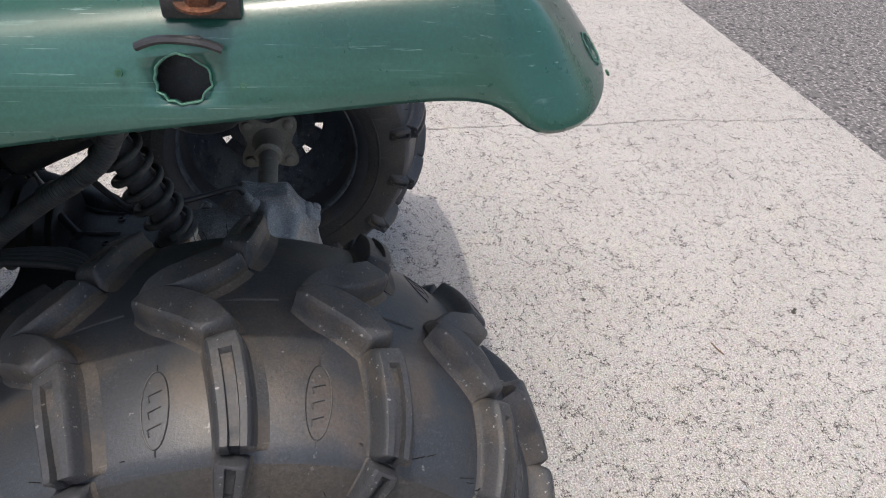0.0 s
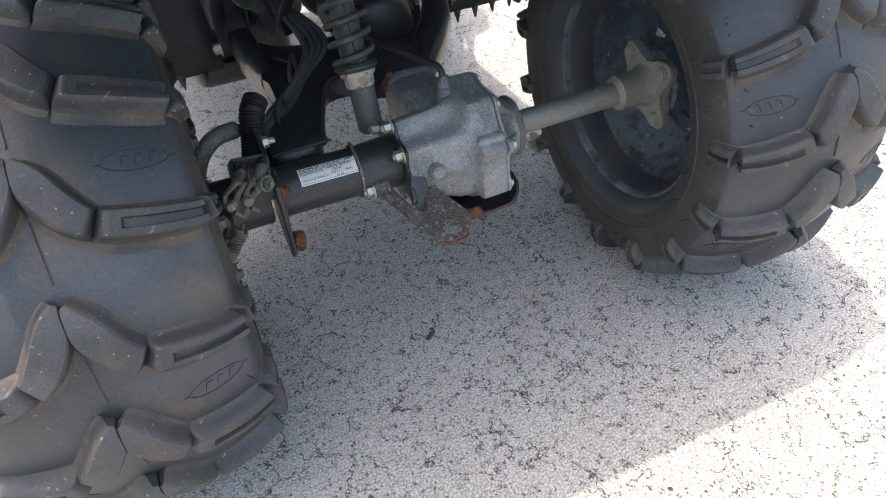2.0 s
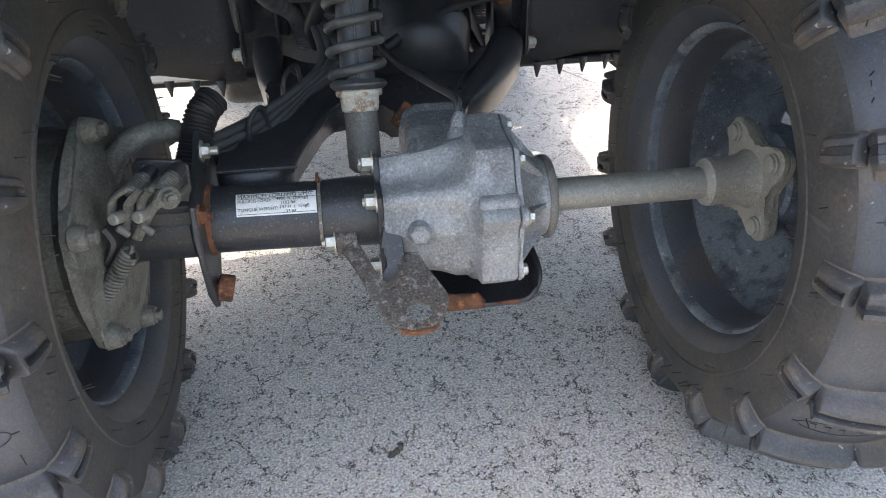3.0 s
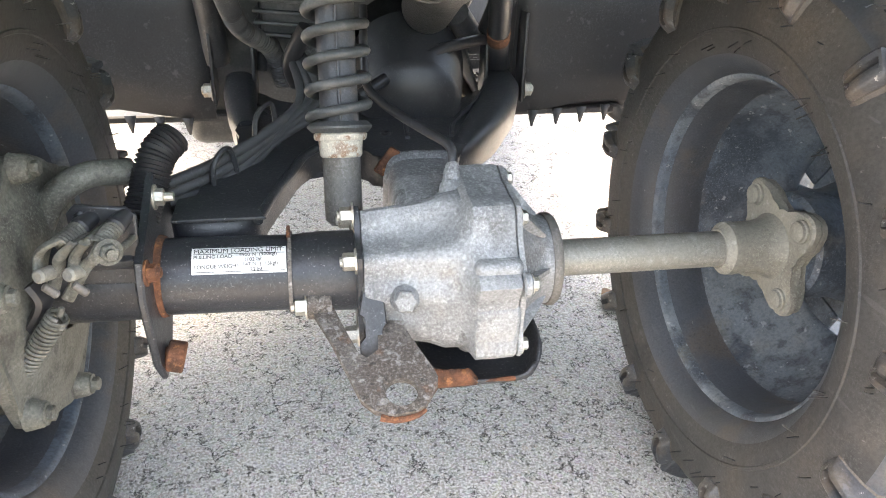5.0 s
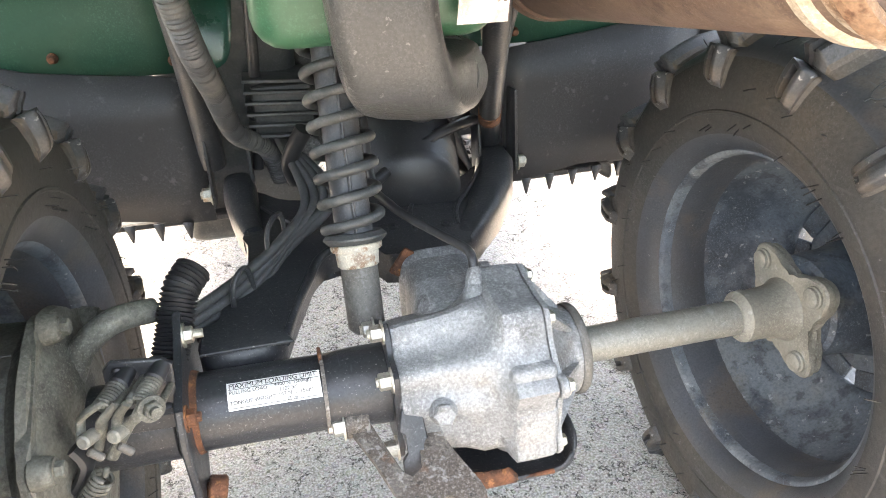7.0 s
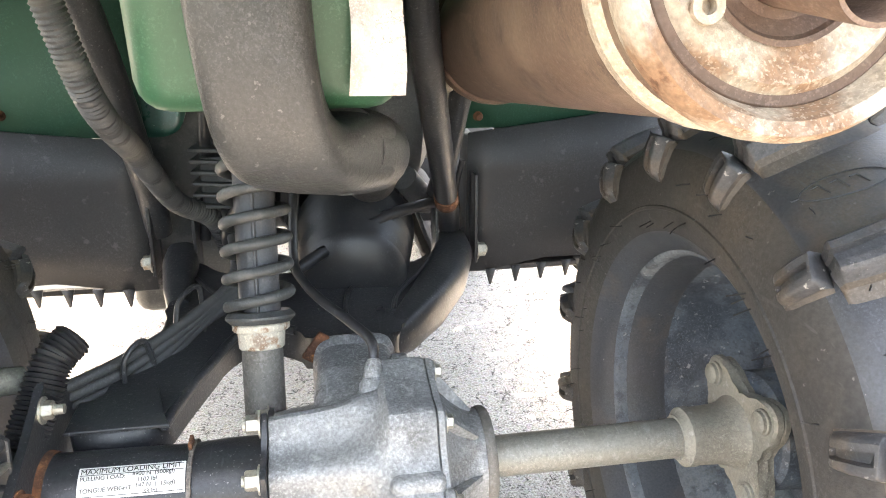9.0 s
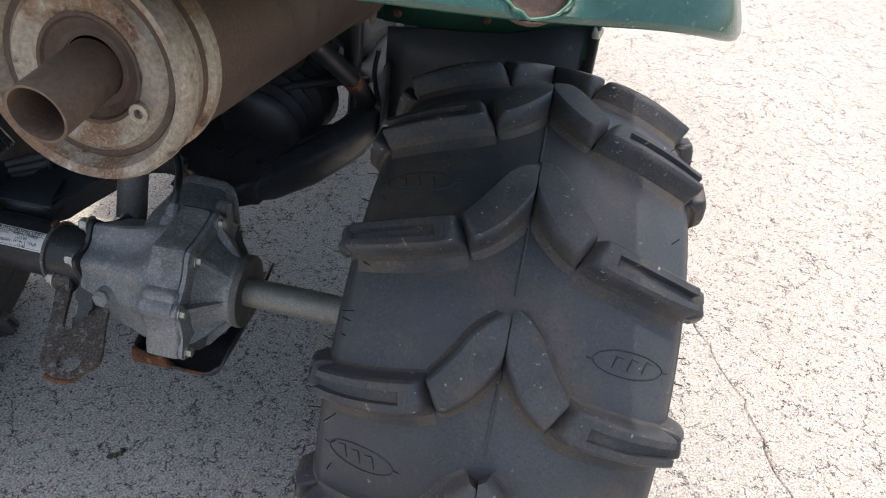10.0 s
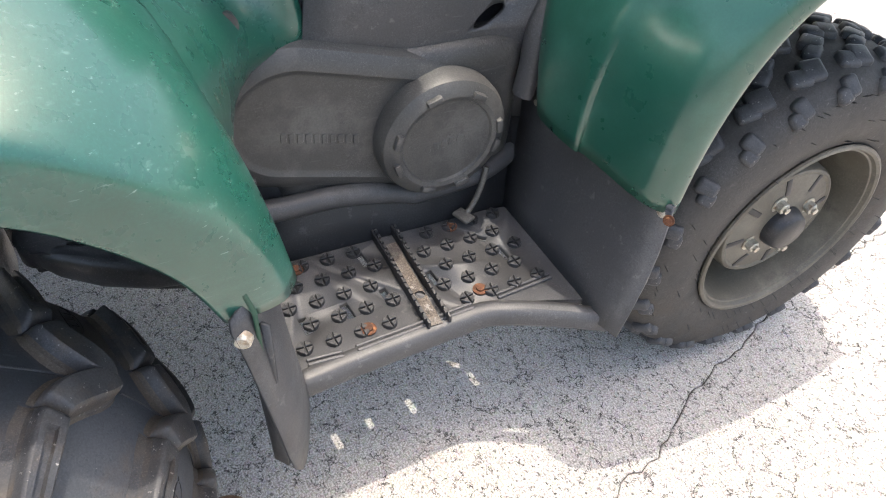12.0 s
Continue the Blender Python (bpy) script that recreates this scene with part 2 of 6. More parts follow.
def shared(name, me, parent, m):
    ob = new(name, me)
    ob.parent = parent
    ob.matrix_local = m
    return ob


def frame_at(p0, p1):
    """A matrix at p0 whose z runs to p1, and the length."""
    d = Vector(p1) - Vector(p0)
    return Matrix.Translation(p0) @ d.to_track_quat("Z", "Y").to_matrix().to_4x4(), d.length


def lathe(bm, profile, m, segs=32, close=False):
    """Turns a profile of (radius, height) round the z axis of m."""
    rings = []
    for r, h in profile:
        if r < 1e-6:
            rings.append([bm.verts.new(m @ Vector((0, 0, h)))])
        else:
            rings.append([bm.verts.new(m @ Vector((r * math.cos(2 * math.pi * i / segs), r * math.sin(2 * math.pi * i / segs), h))) for i in range(segs)])
    pairs = list(zip(rings, rings[1:])) + ([(rings[-1], rings[0])] if close else [])
    for a, b in pairs:
        for i in range(segs):
            j = (i + 1) % segs
            if len(a) == 1 and len(b) == 1:
                continue
            if len(a) == 1:
                bm.faces.new((a[0], b[i], b[j]))
            elif len(b) == 1:
                bm.faces.new((a[i], b[0], a[j]))
            else:
                bm.faces.new((a[i], b[i], b[j], a[j]))
    return bm


def rod(bm, p0, p1, r0, r1=None, segs=20, edge=0.0015):
    """A solid rod with chamfered ends."""
    r1 = r0 if r1 is None else r1
    m, d = frame_at(p0, p1)
    e = min(edge, r0 * 0.4, r1 * 0.4, d * 0.4)
    return lathe(bm, [(0, 0), (r0 - e, 0), (r0, e), (r1, d - e), (r1 - e, d), (0, d)], m, segs)


def smooth_path(pts, steps=8):
    pts = [Vector(p) for p in pts]
    if len(pts) < 3:
        return pts
    out = []
    for i in range(len(pts) - 1):
        a, b = pts[max(i - 1, 0)], pts[i]
        c, d = pts[i + 1], pts[min(i + 2, len(pts) - 1)]
        for k in range(steps):
            t = k / steps
            out.append(0.5 * ((2 * b) + (c - a) * t + (2 * a - 5 * b + 4 * c - d) * t * t + (3 * b - a - 3 * c + d) * t ** 3))
    return out + [pts[-1]]


def tube(bm, pts, r, segs=12, steps=8, flat=1.0, radii=None, ribs=None):
    """A round bar along a smooth path. flat squeezes it across; ribs=(pitch, depth) makes it corrugated."""
    path = smooth_path(pts, steps)
    if ribs:
        dense, run = [], 0.0
        for a, b in zip(path, path[1:]):
            n_ = max(1, int((b - a).length / (ribs[0] / 4)))
            dense += [a.lerp(b, k / n_) for k in range(n_)]
        path = dense + [path[-1]]
    rings, up, run = [], None, 0.0
    for i, p in enumerate(path):
        d = (path[min(i + 1, len(path) - 1)] - path[max(i - 1, 0)]).normalized()
        if up is None:
            up = d.orthogonal().normalized()
            if flat != 1.0:
                up = (Z_AXIS - d * Z_AXIS.dot(d)).normalized()
        up = (up - d * up.dot(d)).normalized()
        side = d.cross(up)
        run += (path[i] - path[i - 1]).length if i else 0
        rr = r if radii is None else radii[0] + (radii[1] - radii[0]) * i / (len(path) - 1)
        if ribs:
            rr += ribs[1] * math.cos(2 * math.pi * run / ribs[0])
        rings.append([bm.verts.new(p + up * rr * flat * math.cos(2 * math.pi * k / segs) + side * rr * math.sin(2 * math.pi * k / segs)) for k in range(segs)])
    for a, b in zip(rings, rings[1:]):
        for i in range(segs):
            j = (i + 1) % segs
            bm.faces.new((a[i], b[i], b[j], a[j]))
    bm.faces.new(rings[0][::-1])
    bm.faces.new(rings[-1])
    return bm


def coil(bm, p0, p1, radius, wire, turns, segs=10, per=22):
    m, d = frame_at(p0, p1)
    n_ = int(turns * per)
    pts = [m @ Vector((radius * math.cos(2 * math.pi * turns * i / n_), radius * math.sin(2 * math.pi * turns * i / n_), d * i / n_)) for i in range(n_ + 1)]
    return tube(bm, pts, wire, segs, 1)


def block(bm, size, m, bevel=0.003, segs=2):
    """A box with rounded edges, centred on m."""
    made = bmesh.ops.create_cube(bm, size=1.0, matrix=m @ Matrix.Diagonal((*size, 1)))
    if bevel:
        edges = list({e for v in made["verts"] for e in v.link_edges})
        bmesh.ops.bevel(bm, geom=edges, offset=bevel, segments=segs, affect="EDGES", profile=0.5)
    return bm


def slab(bm, outline, depth, m, bevel=0.0015, hole=None):
    """A flat plate from an outline in the xy plane of m, depth along its z, with an optional round hole (x, y, r) in it."""
    low = [bm.verts.new(m @ Vector((x, y, 0))) for x, y in outline]
    top = [bm.verts.new(m @ Vector((x, y, depth))) for x, y in outline]
    n_ = len(outline)
    rim = [bm.faces.new((low[i], low[(i + 1) % n_], top[(i + 1) % n_], top[i])) for i in range(n_)]
    if hole is None:
        caps = [bm.faces.new(low[::-1]), bm.faces.new(top)]
    else:
        cx, cy, r = hole
        segs = 20
        caps = []
        rings = []
        for ring, h in ((low, 0), (top, depth)):
            inner = [bm.verts.new(m @ Vector((cx + r * math.cos(2 * math.pi * i / segs), cy + r * math.sin(2 * math.pi * i / segs), h))) for i in range(segs)]
            edges = [bm.edges.get((ring[i], ring[(i + 1) % n_])) for i in range(n_)]
            edges += [bm.edges.new((inner[i], inner[(i + 1) % segs])) for i in range(segs)]
            bmesh.ops.triangle_fill(bm, edges=edges, use_beauty=True)
            rings.append(inner)
        for i in range(segs):
            j = (i + 1) % segs
            bm.faces.new((rings[0][i], rings[0][j], rings[1][j], rings[1][i]))
    if bevel and hole is None:
        edges = [e for f in caps for e in f.edges]
        bmesh.ops.bevel(bm, geom=edges, offset=bevel, segments=1, affect="EDGES")
    return bm


def loft(bm, rows, closed=False, caps=False):
    """A skin over rows of points; closed joins the ends of each row."""
    grid = [[bm.verts.new(p) for p in row] for row in rows]
    for a, b in zip(grid, grid[1:]):
        n_ = len(a)
        for i in range(n_ if closed else n_ - 1):
            j = (i + 1) % n_
            bm.faces.new((a[i], a[j], b[j], b[i]))
    if caps:
        bm.faces.new(grid[0][::-1])
        bm.faces.new(grid[-1])
    return bm


def skin(ob, thick=0.0, levels=0):
    if levels:
        s = ob.modifiers.new("smooth", "SUBSURF")
        s.levels = s.render_levels = levels
    if thick:
        s = ob.modifiers.new("thickness", "SOLIDIFY")
        s.thickness, s.offset = thick, 0
    return ob


def settle(ob):
    """Turns an object's modifiers into plain mesh."""
    me = bpy.data.meshes.new_from_object(ob.evaluated_get(bpy.context.evaluated_depsgraph_get()))
    ob.modifiers.clear()
    ob.data = me
    return ob


def cut(ob, cutters):
    """Cuts openings in ob with closed meshes, which are removed afterwards."""
    for bm in cutters:
        tool = new("cutter", mesh_of("cutter", bm, HOLE))
        b = ob.modifiers.new("cut", "BOOLEAN")
        b.operation, b.object, b.solver = "DIFFERENCE", tool, "EXACT"
        b.use_self = True
        settle(ob)
        bpy.data.objects.remove(tool)
    return ob


def hexbolt(parent, place, way, r=0.007, head=0.006, mat=None, washer=True, stud=0.0, name="bolt", label=""):
    """A hexagon head on a washer, standing on place and pointing along way."""
    bm = bmesh.new()
    m, _ = frame_at(place, Vector(place) + Vector(way))
    if washer:
        lathe(bm, [(0, 0), (r * 1.45, 0), (r * 1.45, 0.0015), (0, 0.0015)], m, 16)
    lathe(bm, [(0, 0.0015), (r, 0.0015), (r, head), (r * 0.85, head + 0.001), (0, head + 0.001)], m, 6)
    if stud:
        lathe(bm, [(0, head), (r * 0.55, head), (r * 0.55, head + stud), (0, head + stud)], m, 10)
    return part(name, bm, mat or BOLT, parent, label, 25)


# ---- ground ----
def concrete():
    m = bpy.data.materials.new("pitted_concrete")
    m.use_nodes = True
    n, l = m.node_tree.nodes, m.node_tree.links
    b = n["Principled BSDF"]
    co = n.new("ShaderNodeTexCoord").outputs["Object"]

    def tex(kind, scale, detail=4.0):
        t = n.new(kind)
        t.inputs["Scale"].default_value = scale
        if kind == "ShaderNodeTexNoise":
            t.inputs["Detail"].default_value, t.inputs["Roughness"].default_value = detail, 0.65
        l.new(co, t.inputs["Vector"])
        return t

    def rng(src, a, c, lo=0.0, hi=1.0):
        r = n.new("ShaderNodeMapRange")
        for k, v in zip(("From Min", "From Max", "To Min", "To Max"), (a, c, lo, hi)):
            r.inputs[k].default_value = v
        l.new(src, r.inputs[0])
        return r.outputs[0]

    def mix(a, c, f, mode="MIX"):
        x = n.new("ShaderNodeMix")
        x.data_type, x.blend_type = "RGBA", mode
        for s, v in (("A", a), ("B", c)):
            if isinstance(v, tuple):
                x.inputs[s].default_value = (*v, 1)
            else:
                l.new(v, x.inputs[s])
        l.new(f, x.inputs["Factor"])
        return x.outputs["Result"]

    def math_(op, a, c):
        x = n.new("ShaderNodeMath")
        x.operation = op
        for i, v in enumerate((a, c)):
            if isinstance(v, float):
                x.inputs[i].default_value = v
            else:
                l.new(v, x.inputs[i])
        return x.outputs[0]

    tint = mix((0.345, 0.320, 0.293), (0.425, 0.399, 0.371), rng(tex("ShaderNodeTexNoise", 3.0, 6).outputs["Fac"], 0.3, 0.7))
    tint = mix(tint, (0.47, 0.40, 0.29), rng(tex("ShaderNodeTexNoise", 9.0, 5).outputs["Fac"], 0.56, 0.78, 0, 0.4))
    tint = mix(tint, (0.46, 0.33, 0.27), rng(tex("ShaderNodeTexNoise", 17.0, 5).outputs["Fac"], 0.60, 0.74, 0, 0.35))
    stones = tex("ShaderNodeTexVoronoi", 170.0)
    tint = mix(tint, stones.outputs["Color"], rng(tex("ShaderNodeTexNoise", 60.0).outputs["Fac"], 0.3, 0.8, 0.0, 0.12))
    mottle = tex("ShaderNodeTexNoise", 75.0, 6).outputs["Fac"]
    tint = mix(tint, (0.56, 0.535, 0.50), rng(mottle, 0.53, 0.66, 0, 0.55))
    tint = mix(tint, (0.19, 0.178, 0.160), rng(mottle, 0.47, 0.33, 0, 0.60))
    fine = rng(tex("ShaderNodeTexNoise", 340.0, 5).outputs["Fac"], 0.34, 0.66)
    # sand grains, pale and dark, each on its own
    tint = mix(tint, (0.64, 0.615, 0.58), rng(fine, 0.56, 0.74, 0, 0.90))
    tint = mix(tint, (0.13, 0.118, 0.104), rng(fine, 0.34, 0.20, 0, 0.60))
    # dark pits where the surface has broken away, in patches
    patch = rng(tex("ShaderNodeTexNoise", 6.0, 3).outputs["Fac"], 0.28, 0.50)
    pits = math_("MULTIPLY", rng(tex("ShaderNodeTexNoise", 135.0, 4).outputs["Fac"], 0.378, 0.362), patch)
    big = rng(tex("ShaderNodeTexNoise", 46.0, 6).outputs["Fac"], 0.322, 0.305)

    def crazing(scale, wide, bend, bend_scale, low, high, mask_scale):
        """Thin crooked cracks along cell borders, of uneven width, broken off where the mask is low."""
        warp = n.new("ShaderNodeVectorMath")
        warp.operation = "MULTIPLY_ADD"
        warp.inputs[1].default_value = (bend, bend, bend)
        l.new(tex("ShaderNodeTexNoise", bend_scale, 5).outputs["Color"], warp.inputs[0])
        l.new(co, warp.inputs[2])
        vo = n.new("ShaderNodeTexVoronoi")
        vo.feature = "DISTANCE_TO_EDGE"
        vo.inputs["Scale"].default_value = scale
        l.new(warp.outputs[0], vo.inputs["Vector"])
        uneven = rng(tex("ShaderNodeTexNoise", 160.0, 3).outputs["Fac"], 0.3, 0.7, 0.4, 1.9)
        d = math_("DIVIDE", vo.outputs["Distance"], uneven)
        line = rng(d, wide * scale, wide * scale * 0.45)
        return math_("MULTIPLY", line, rng(tex("ShaderNodeTexNoise", mask_scale, 4).outputs["Fac"], low, high))

    # ragged dark dots, thickly strewn
    bent = n.new("ShaderNodeVectorMath")
    bent.operation = "MULTIPLY_ADD"
    bent.inputs[1].default_value = (0.010, 0.010, 0.010)
    l.new(tex("ShaderNodeTexNoise", 170.0, 3).outputs["Color"], bent.inputs[0])
    l.new(co, bent.inputs[2])
    cells = n.new("ShaderNodeTexVoronoi")
    cells.inputs["Scale"].default_value = 105.0
    l.new(bent.outputs[0], cells.inputs["Vector"])
    pick = n.new("ShaderNodeSeparateColor")
    l.new(cells.outputs["Color"], pick.inputs[0])
    dots = math_("MULTIPLY", rng(cells.outputs["Distance"], 0.27, 0.19), rng(pick.outputs[0], 0.62, 0.74))
    tint = mix(tint, (0.055, 0.050, 0.045), math_("MULTIPLY", dots, 0.75))
    cracks = crazing(19.0, 0.00095, 0.040, 60.0, 0.485, 0.525, 15.0)
    hair = crazing(60.0, 0.00085, 0.030, 80.0, 0.56, 0.59, 55.0)
    dark = math_("MAXIMUM", math_("MAXIMUM", pits, big), cracks)
    tint = mix(tint, (0.045, 0.041, 0.037), math_("MULTIPLY", hair, 0.90))
    tint = mix(tint, (0.026, 0.024, 0.022), math_("MULTIPLY", dark, 0.92))
    l.new(tint, b.inputs["Base Color"])
    b.inputs["Roughness"].default_value = 0.9
    bp = n.new("ShaderNodeBump")
    bp.inputs["Strength"].default_value, bp.inputs["Distance"].default_value = 0.35, 0.003
    l.new(math_("SUBTRACT", math_("ADD", fine, mottle), math_("MULTIPLY", math_("MAXIMUM", math_("MAXIMUM", dark, dots), hair), 2.0)), bp.inputs["Height"])
    l.new(bp.outputs[0], b.inputs["Normal"])
    return m


CONCRETE = concrete()
ASPHALT = material("worn_asphalt", (0.125, 0.117, 0.114), 0.85, 0, [((0.36, 0.33, 0.32), 75, 0.53, 0.58, 0.9), ((0.030, 0.030, 0.030), 55, 0.55, 0.60, 0.9)], 0.40, 220, 0.9, 140)
CRACK_FILL = material("dirty_crack", (0.06, 0.055, 0.045), 0.95, 0, [((0.14, 0.13, 0.10), 60, 0.45, 0.7, 0.7)])
EDGE_Y = -1.62


def ground_sheet():
    """One sheet to the horizon, dropping a little where the concrete ends, with a groove along the long crack."""
    bm = bmesh.new()
    far = 600.0
    ys = [-far, -40, -6, EDGE_Y - 0.03, EDGE_Y - 0.012]
    rows = [[(x, y, -0.012) for x in (-far, -8, -2, 0, 2, 8, far)] for y in ys]
    loft(bm, rows)
    return bm


tagged(part("ground", ground_sheet(), ASPHALT), "worn grey asphalt with coarse stones beside the concrete", "ground", kind="structure")


def crack_line():
    pts = [(0.955, EDGE_Y), (0.95, -1.30), (0.968, -1.08), (0.945, -0.85), (0.955, -0.60), (0.945, -0.40), (0.95, -0.26), (0.935, -0.05), (0.90, 0.12), (0.86, 0.28), (0.80, 0.44), (0.745, 0.52), (0.72, 0.60), (0.655, 0.70), (0.64, 0.77), (0.585, 0.88), (0.565, 0.96), (0.515, 1.05), (0.47, 1.15), (0.45, 1.24), (0.40, 1.36), (0.37, 1.55), (0.30, 1.9), (0.28, 2.6), (0.2, 4.0)]
    rnd = random.Random(4)
    out = []
    for (x0, y0), (x1, y1) in zip(pts, pts[1:]):
        k = max(2, int(math.hypot(x1 - x0, y1 - y0) / 0.018))
        for i in range(k):
            t = i / k
            out.append((x0 + (x1 - x0) * t + rnd.uniform(-0.006, 0.006), y0 + (y1 - y0) * t))
    return out + [pts[-1]]


CRACK = crack_line()


def concrete_side(side):
    """The concrete on one side of the long crack, reaching to the far distance, with a broken lip along the crack."""
    rnd = random.Random(7 + (side > 0))
    bm = bmesh.new()
    rows = []
    path = [(CRACK[0][0], EDGE_Y)] + CRACK[1:] + [(0.2, 12.0), (0.2, 600.0)]
    for i, (x, y) in enumerate(path):
        w = 0.0 if i >= len(path) - 2 else rnd.uniform(0.0014, 0.0036) if y < 0 else rnd.uniform(0.0004, 0.0016)
        e = x + side * w
        rows.append([(e, y, -0.02), (e, y, -0.002), (e + side * 0.002, y, 0), (e + side * 0.03, y, 0), (x + side * 3, y, 0), (x + side * 12, y, 0), (x + side * 600, y, 0)])
    first = [(px, py - 0.0, -0.02) for px, py, pz in rows[0]]
    loft(bm, [first] + rows)
    return bm


tagged(part("pavement_1", concrete_side(-1), CONCRETE), "pale sunlit concrete with dark pits and hairline cracks", "pavement", kind="structure")
tagged(part("pavement_2", concrete_side(1), CONCRETE), "pale concrete beyond a long wandering crack", "pavement", kind="structure")
bm = bmesh.new()
loft(bm, [[(x - 0.006, y, -0.006), (x + 0.006, y, -0.006)] for x, y in CRACK])
tagged(part("crack_dirt", bm, CRACK_FILL), "dark dirt lying in the long crack of the concrete", "dirt", kind="stuff")

# ---- the quad bike ----
CX, AY, AZ = 0.040, 0.036, 0.274
quad = tagged(new("quad_bike"), "worn green quad bike with knobbly mud tyres parked on concrete", "quad bike")


def mirror(x):
    return 2 * CX - x


# rear tyres: a round carcass, and chevron lugs as pieces of their own
TYRE_R = 0.276
PROFILE = [(u / 1000, TYRE_R - 0.022 * (u / 110) ** 2.4) for u in range(0, 121, 5)]
PROFILE += [(0.1260, 0.2410), (0.1305, 0.2285), (0.1330, 0.2140), (0.1335, 0.1990), (0.1320, 0.1860), (0.1270, 0.1745), (0.1190, 0.1650), (0.1100, 0.1590), (0.1010, 0.1550)]
RUN = [0.0]
for (u0, r0), (u1, r1) in zip(PROFILE, PROFILE[1:]):
    RUN.append(RUN[-1] + math.hypot(u1 - u0, r1 - r0))


def on_tyre(s, v, h, side=1):
    """A point h above the carcass: s along its section from the middle of the tread, v in degrees round the tyre."""
    s = min(max(s, 0.0), RUN[-1] - 1e-6)
    k = next(i for i in range(len(RUN) - 1) if RUN[i + 1] >= s)
    f = (s - RUN[k]) / (RUN[k + 1] - RUN[k])
    (u0, r0), (u1, r1) = PROFILE[k], PROFILE[k + 1]
    (ua, ra), (ub, rb) = PROFILE[max(k - 1, 0)], PROFILE[min(k + 2, len(PROFILE) - 1)]
    d = Vector((ub - ua, rb - ra)).normalized()
    u, r = u0 + (u1 - u0) * f - d.y * h, r0 + (r1 - r0) * f + d.x * h
    a = radians(v)
    return Vector((side * u, r * math.sin(a), r * math.cos(a)))


def carcass():
    """Lathed about x: tread, shoulders, sidewalls with a raised ring, and beads."""
    half = []
    for u, r in PROFILE:
        half.append((r, u))
        if abs(r - 0.1990) < 1e-4:
            half += [(0.1965, 0.1333), (0.1957, 0.1347), (0.1933, 0.1345), (0.1925, 0.1329)]
    prof = [(r, -u) for r, u in half[:0:-1]] + half
    bm = bmesh.new()
    lathe(bm, prof + [(0.146, 0.085), (0.146, -0.085)], Matrix.Rotation(radians(90), 4, "Y"), 112, close=True)
    return bm


def ridge(bm, spine, side, skirt, lead=0.006):
    """A bar of rubber along a line over the tread, with a wide soft foot on its trailing side. Each row: s, v in degrees, half width, height, depth of slot."""
    fine = []
    for i in range(len(spine) - 1):
        rows = [spine[max(i - 1, 0)], spine[i], spine[i + 1], spine[min(i + 2, len(spine) - 1)]]
        for k in range(4):
            t = k / 4
            mid = [0.5 * (2 * b + (c - a) * t + (2 * a - 5 * b + 4 * c - d) * t * t + (3 * b - a - 3 * c + d) * t ** 3) for a, b, c, d in zip(*rows)]
            mid[4] = rows[1][4]
            fine.append(mid)
    fine.append(list(spine[-1]))
    grid = []
    for i, (s, v, w, h, slot) in enumerate(fine):
        a, c = fine[max(i - 1, 0)], fine[min(i + 1, len(fine) - 1)]
        d = Vector((c[0] - a[0], (c[1] - a[1]) * 0.005)).normalized()
        nrm = Vector((-d.y, d.x))
        cut_ = 1.0 - slot
        section = ((-w - skirt, -0.03), (-w - skirt * 0.62, 0.05), (-w - skirt * 0.32, 0.17), (-w - 0.0030, 0.42), (-w - 0.0008, 0.80), (-w + 0.0005, 0.94), (-w + 0.0022, 1.0), (-w * 0.40, 1.0), (-w * 0.33, cut_), (w * 0.30, cut_), (w * 0.37, 1.0), (w - 0.0020, 1.0), (w - 0.0003, 0.93), (w + 0.0012, 0.75), (w + 0.0028, 0.34), (w + lead * 0.6, 0.09), (w + lead, -0.03))
        grid.append([bm.verts.new(on_tyre(max(s + nrm.x * o, 0.0002), v + nrm.y * o / 0.005, h * k, side)) for o, k in section])
    for a, b in zip(grid, grid[1:]):
        for i in range(len(a) - 1):
            f = bm.faces.new((a[i], a[i + 1], b[i + 1], b[i]))
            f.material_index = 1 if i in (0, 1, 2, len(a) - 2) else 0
    for g in (grid[0], grid[-1]):
        bm.faces.new(g)


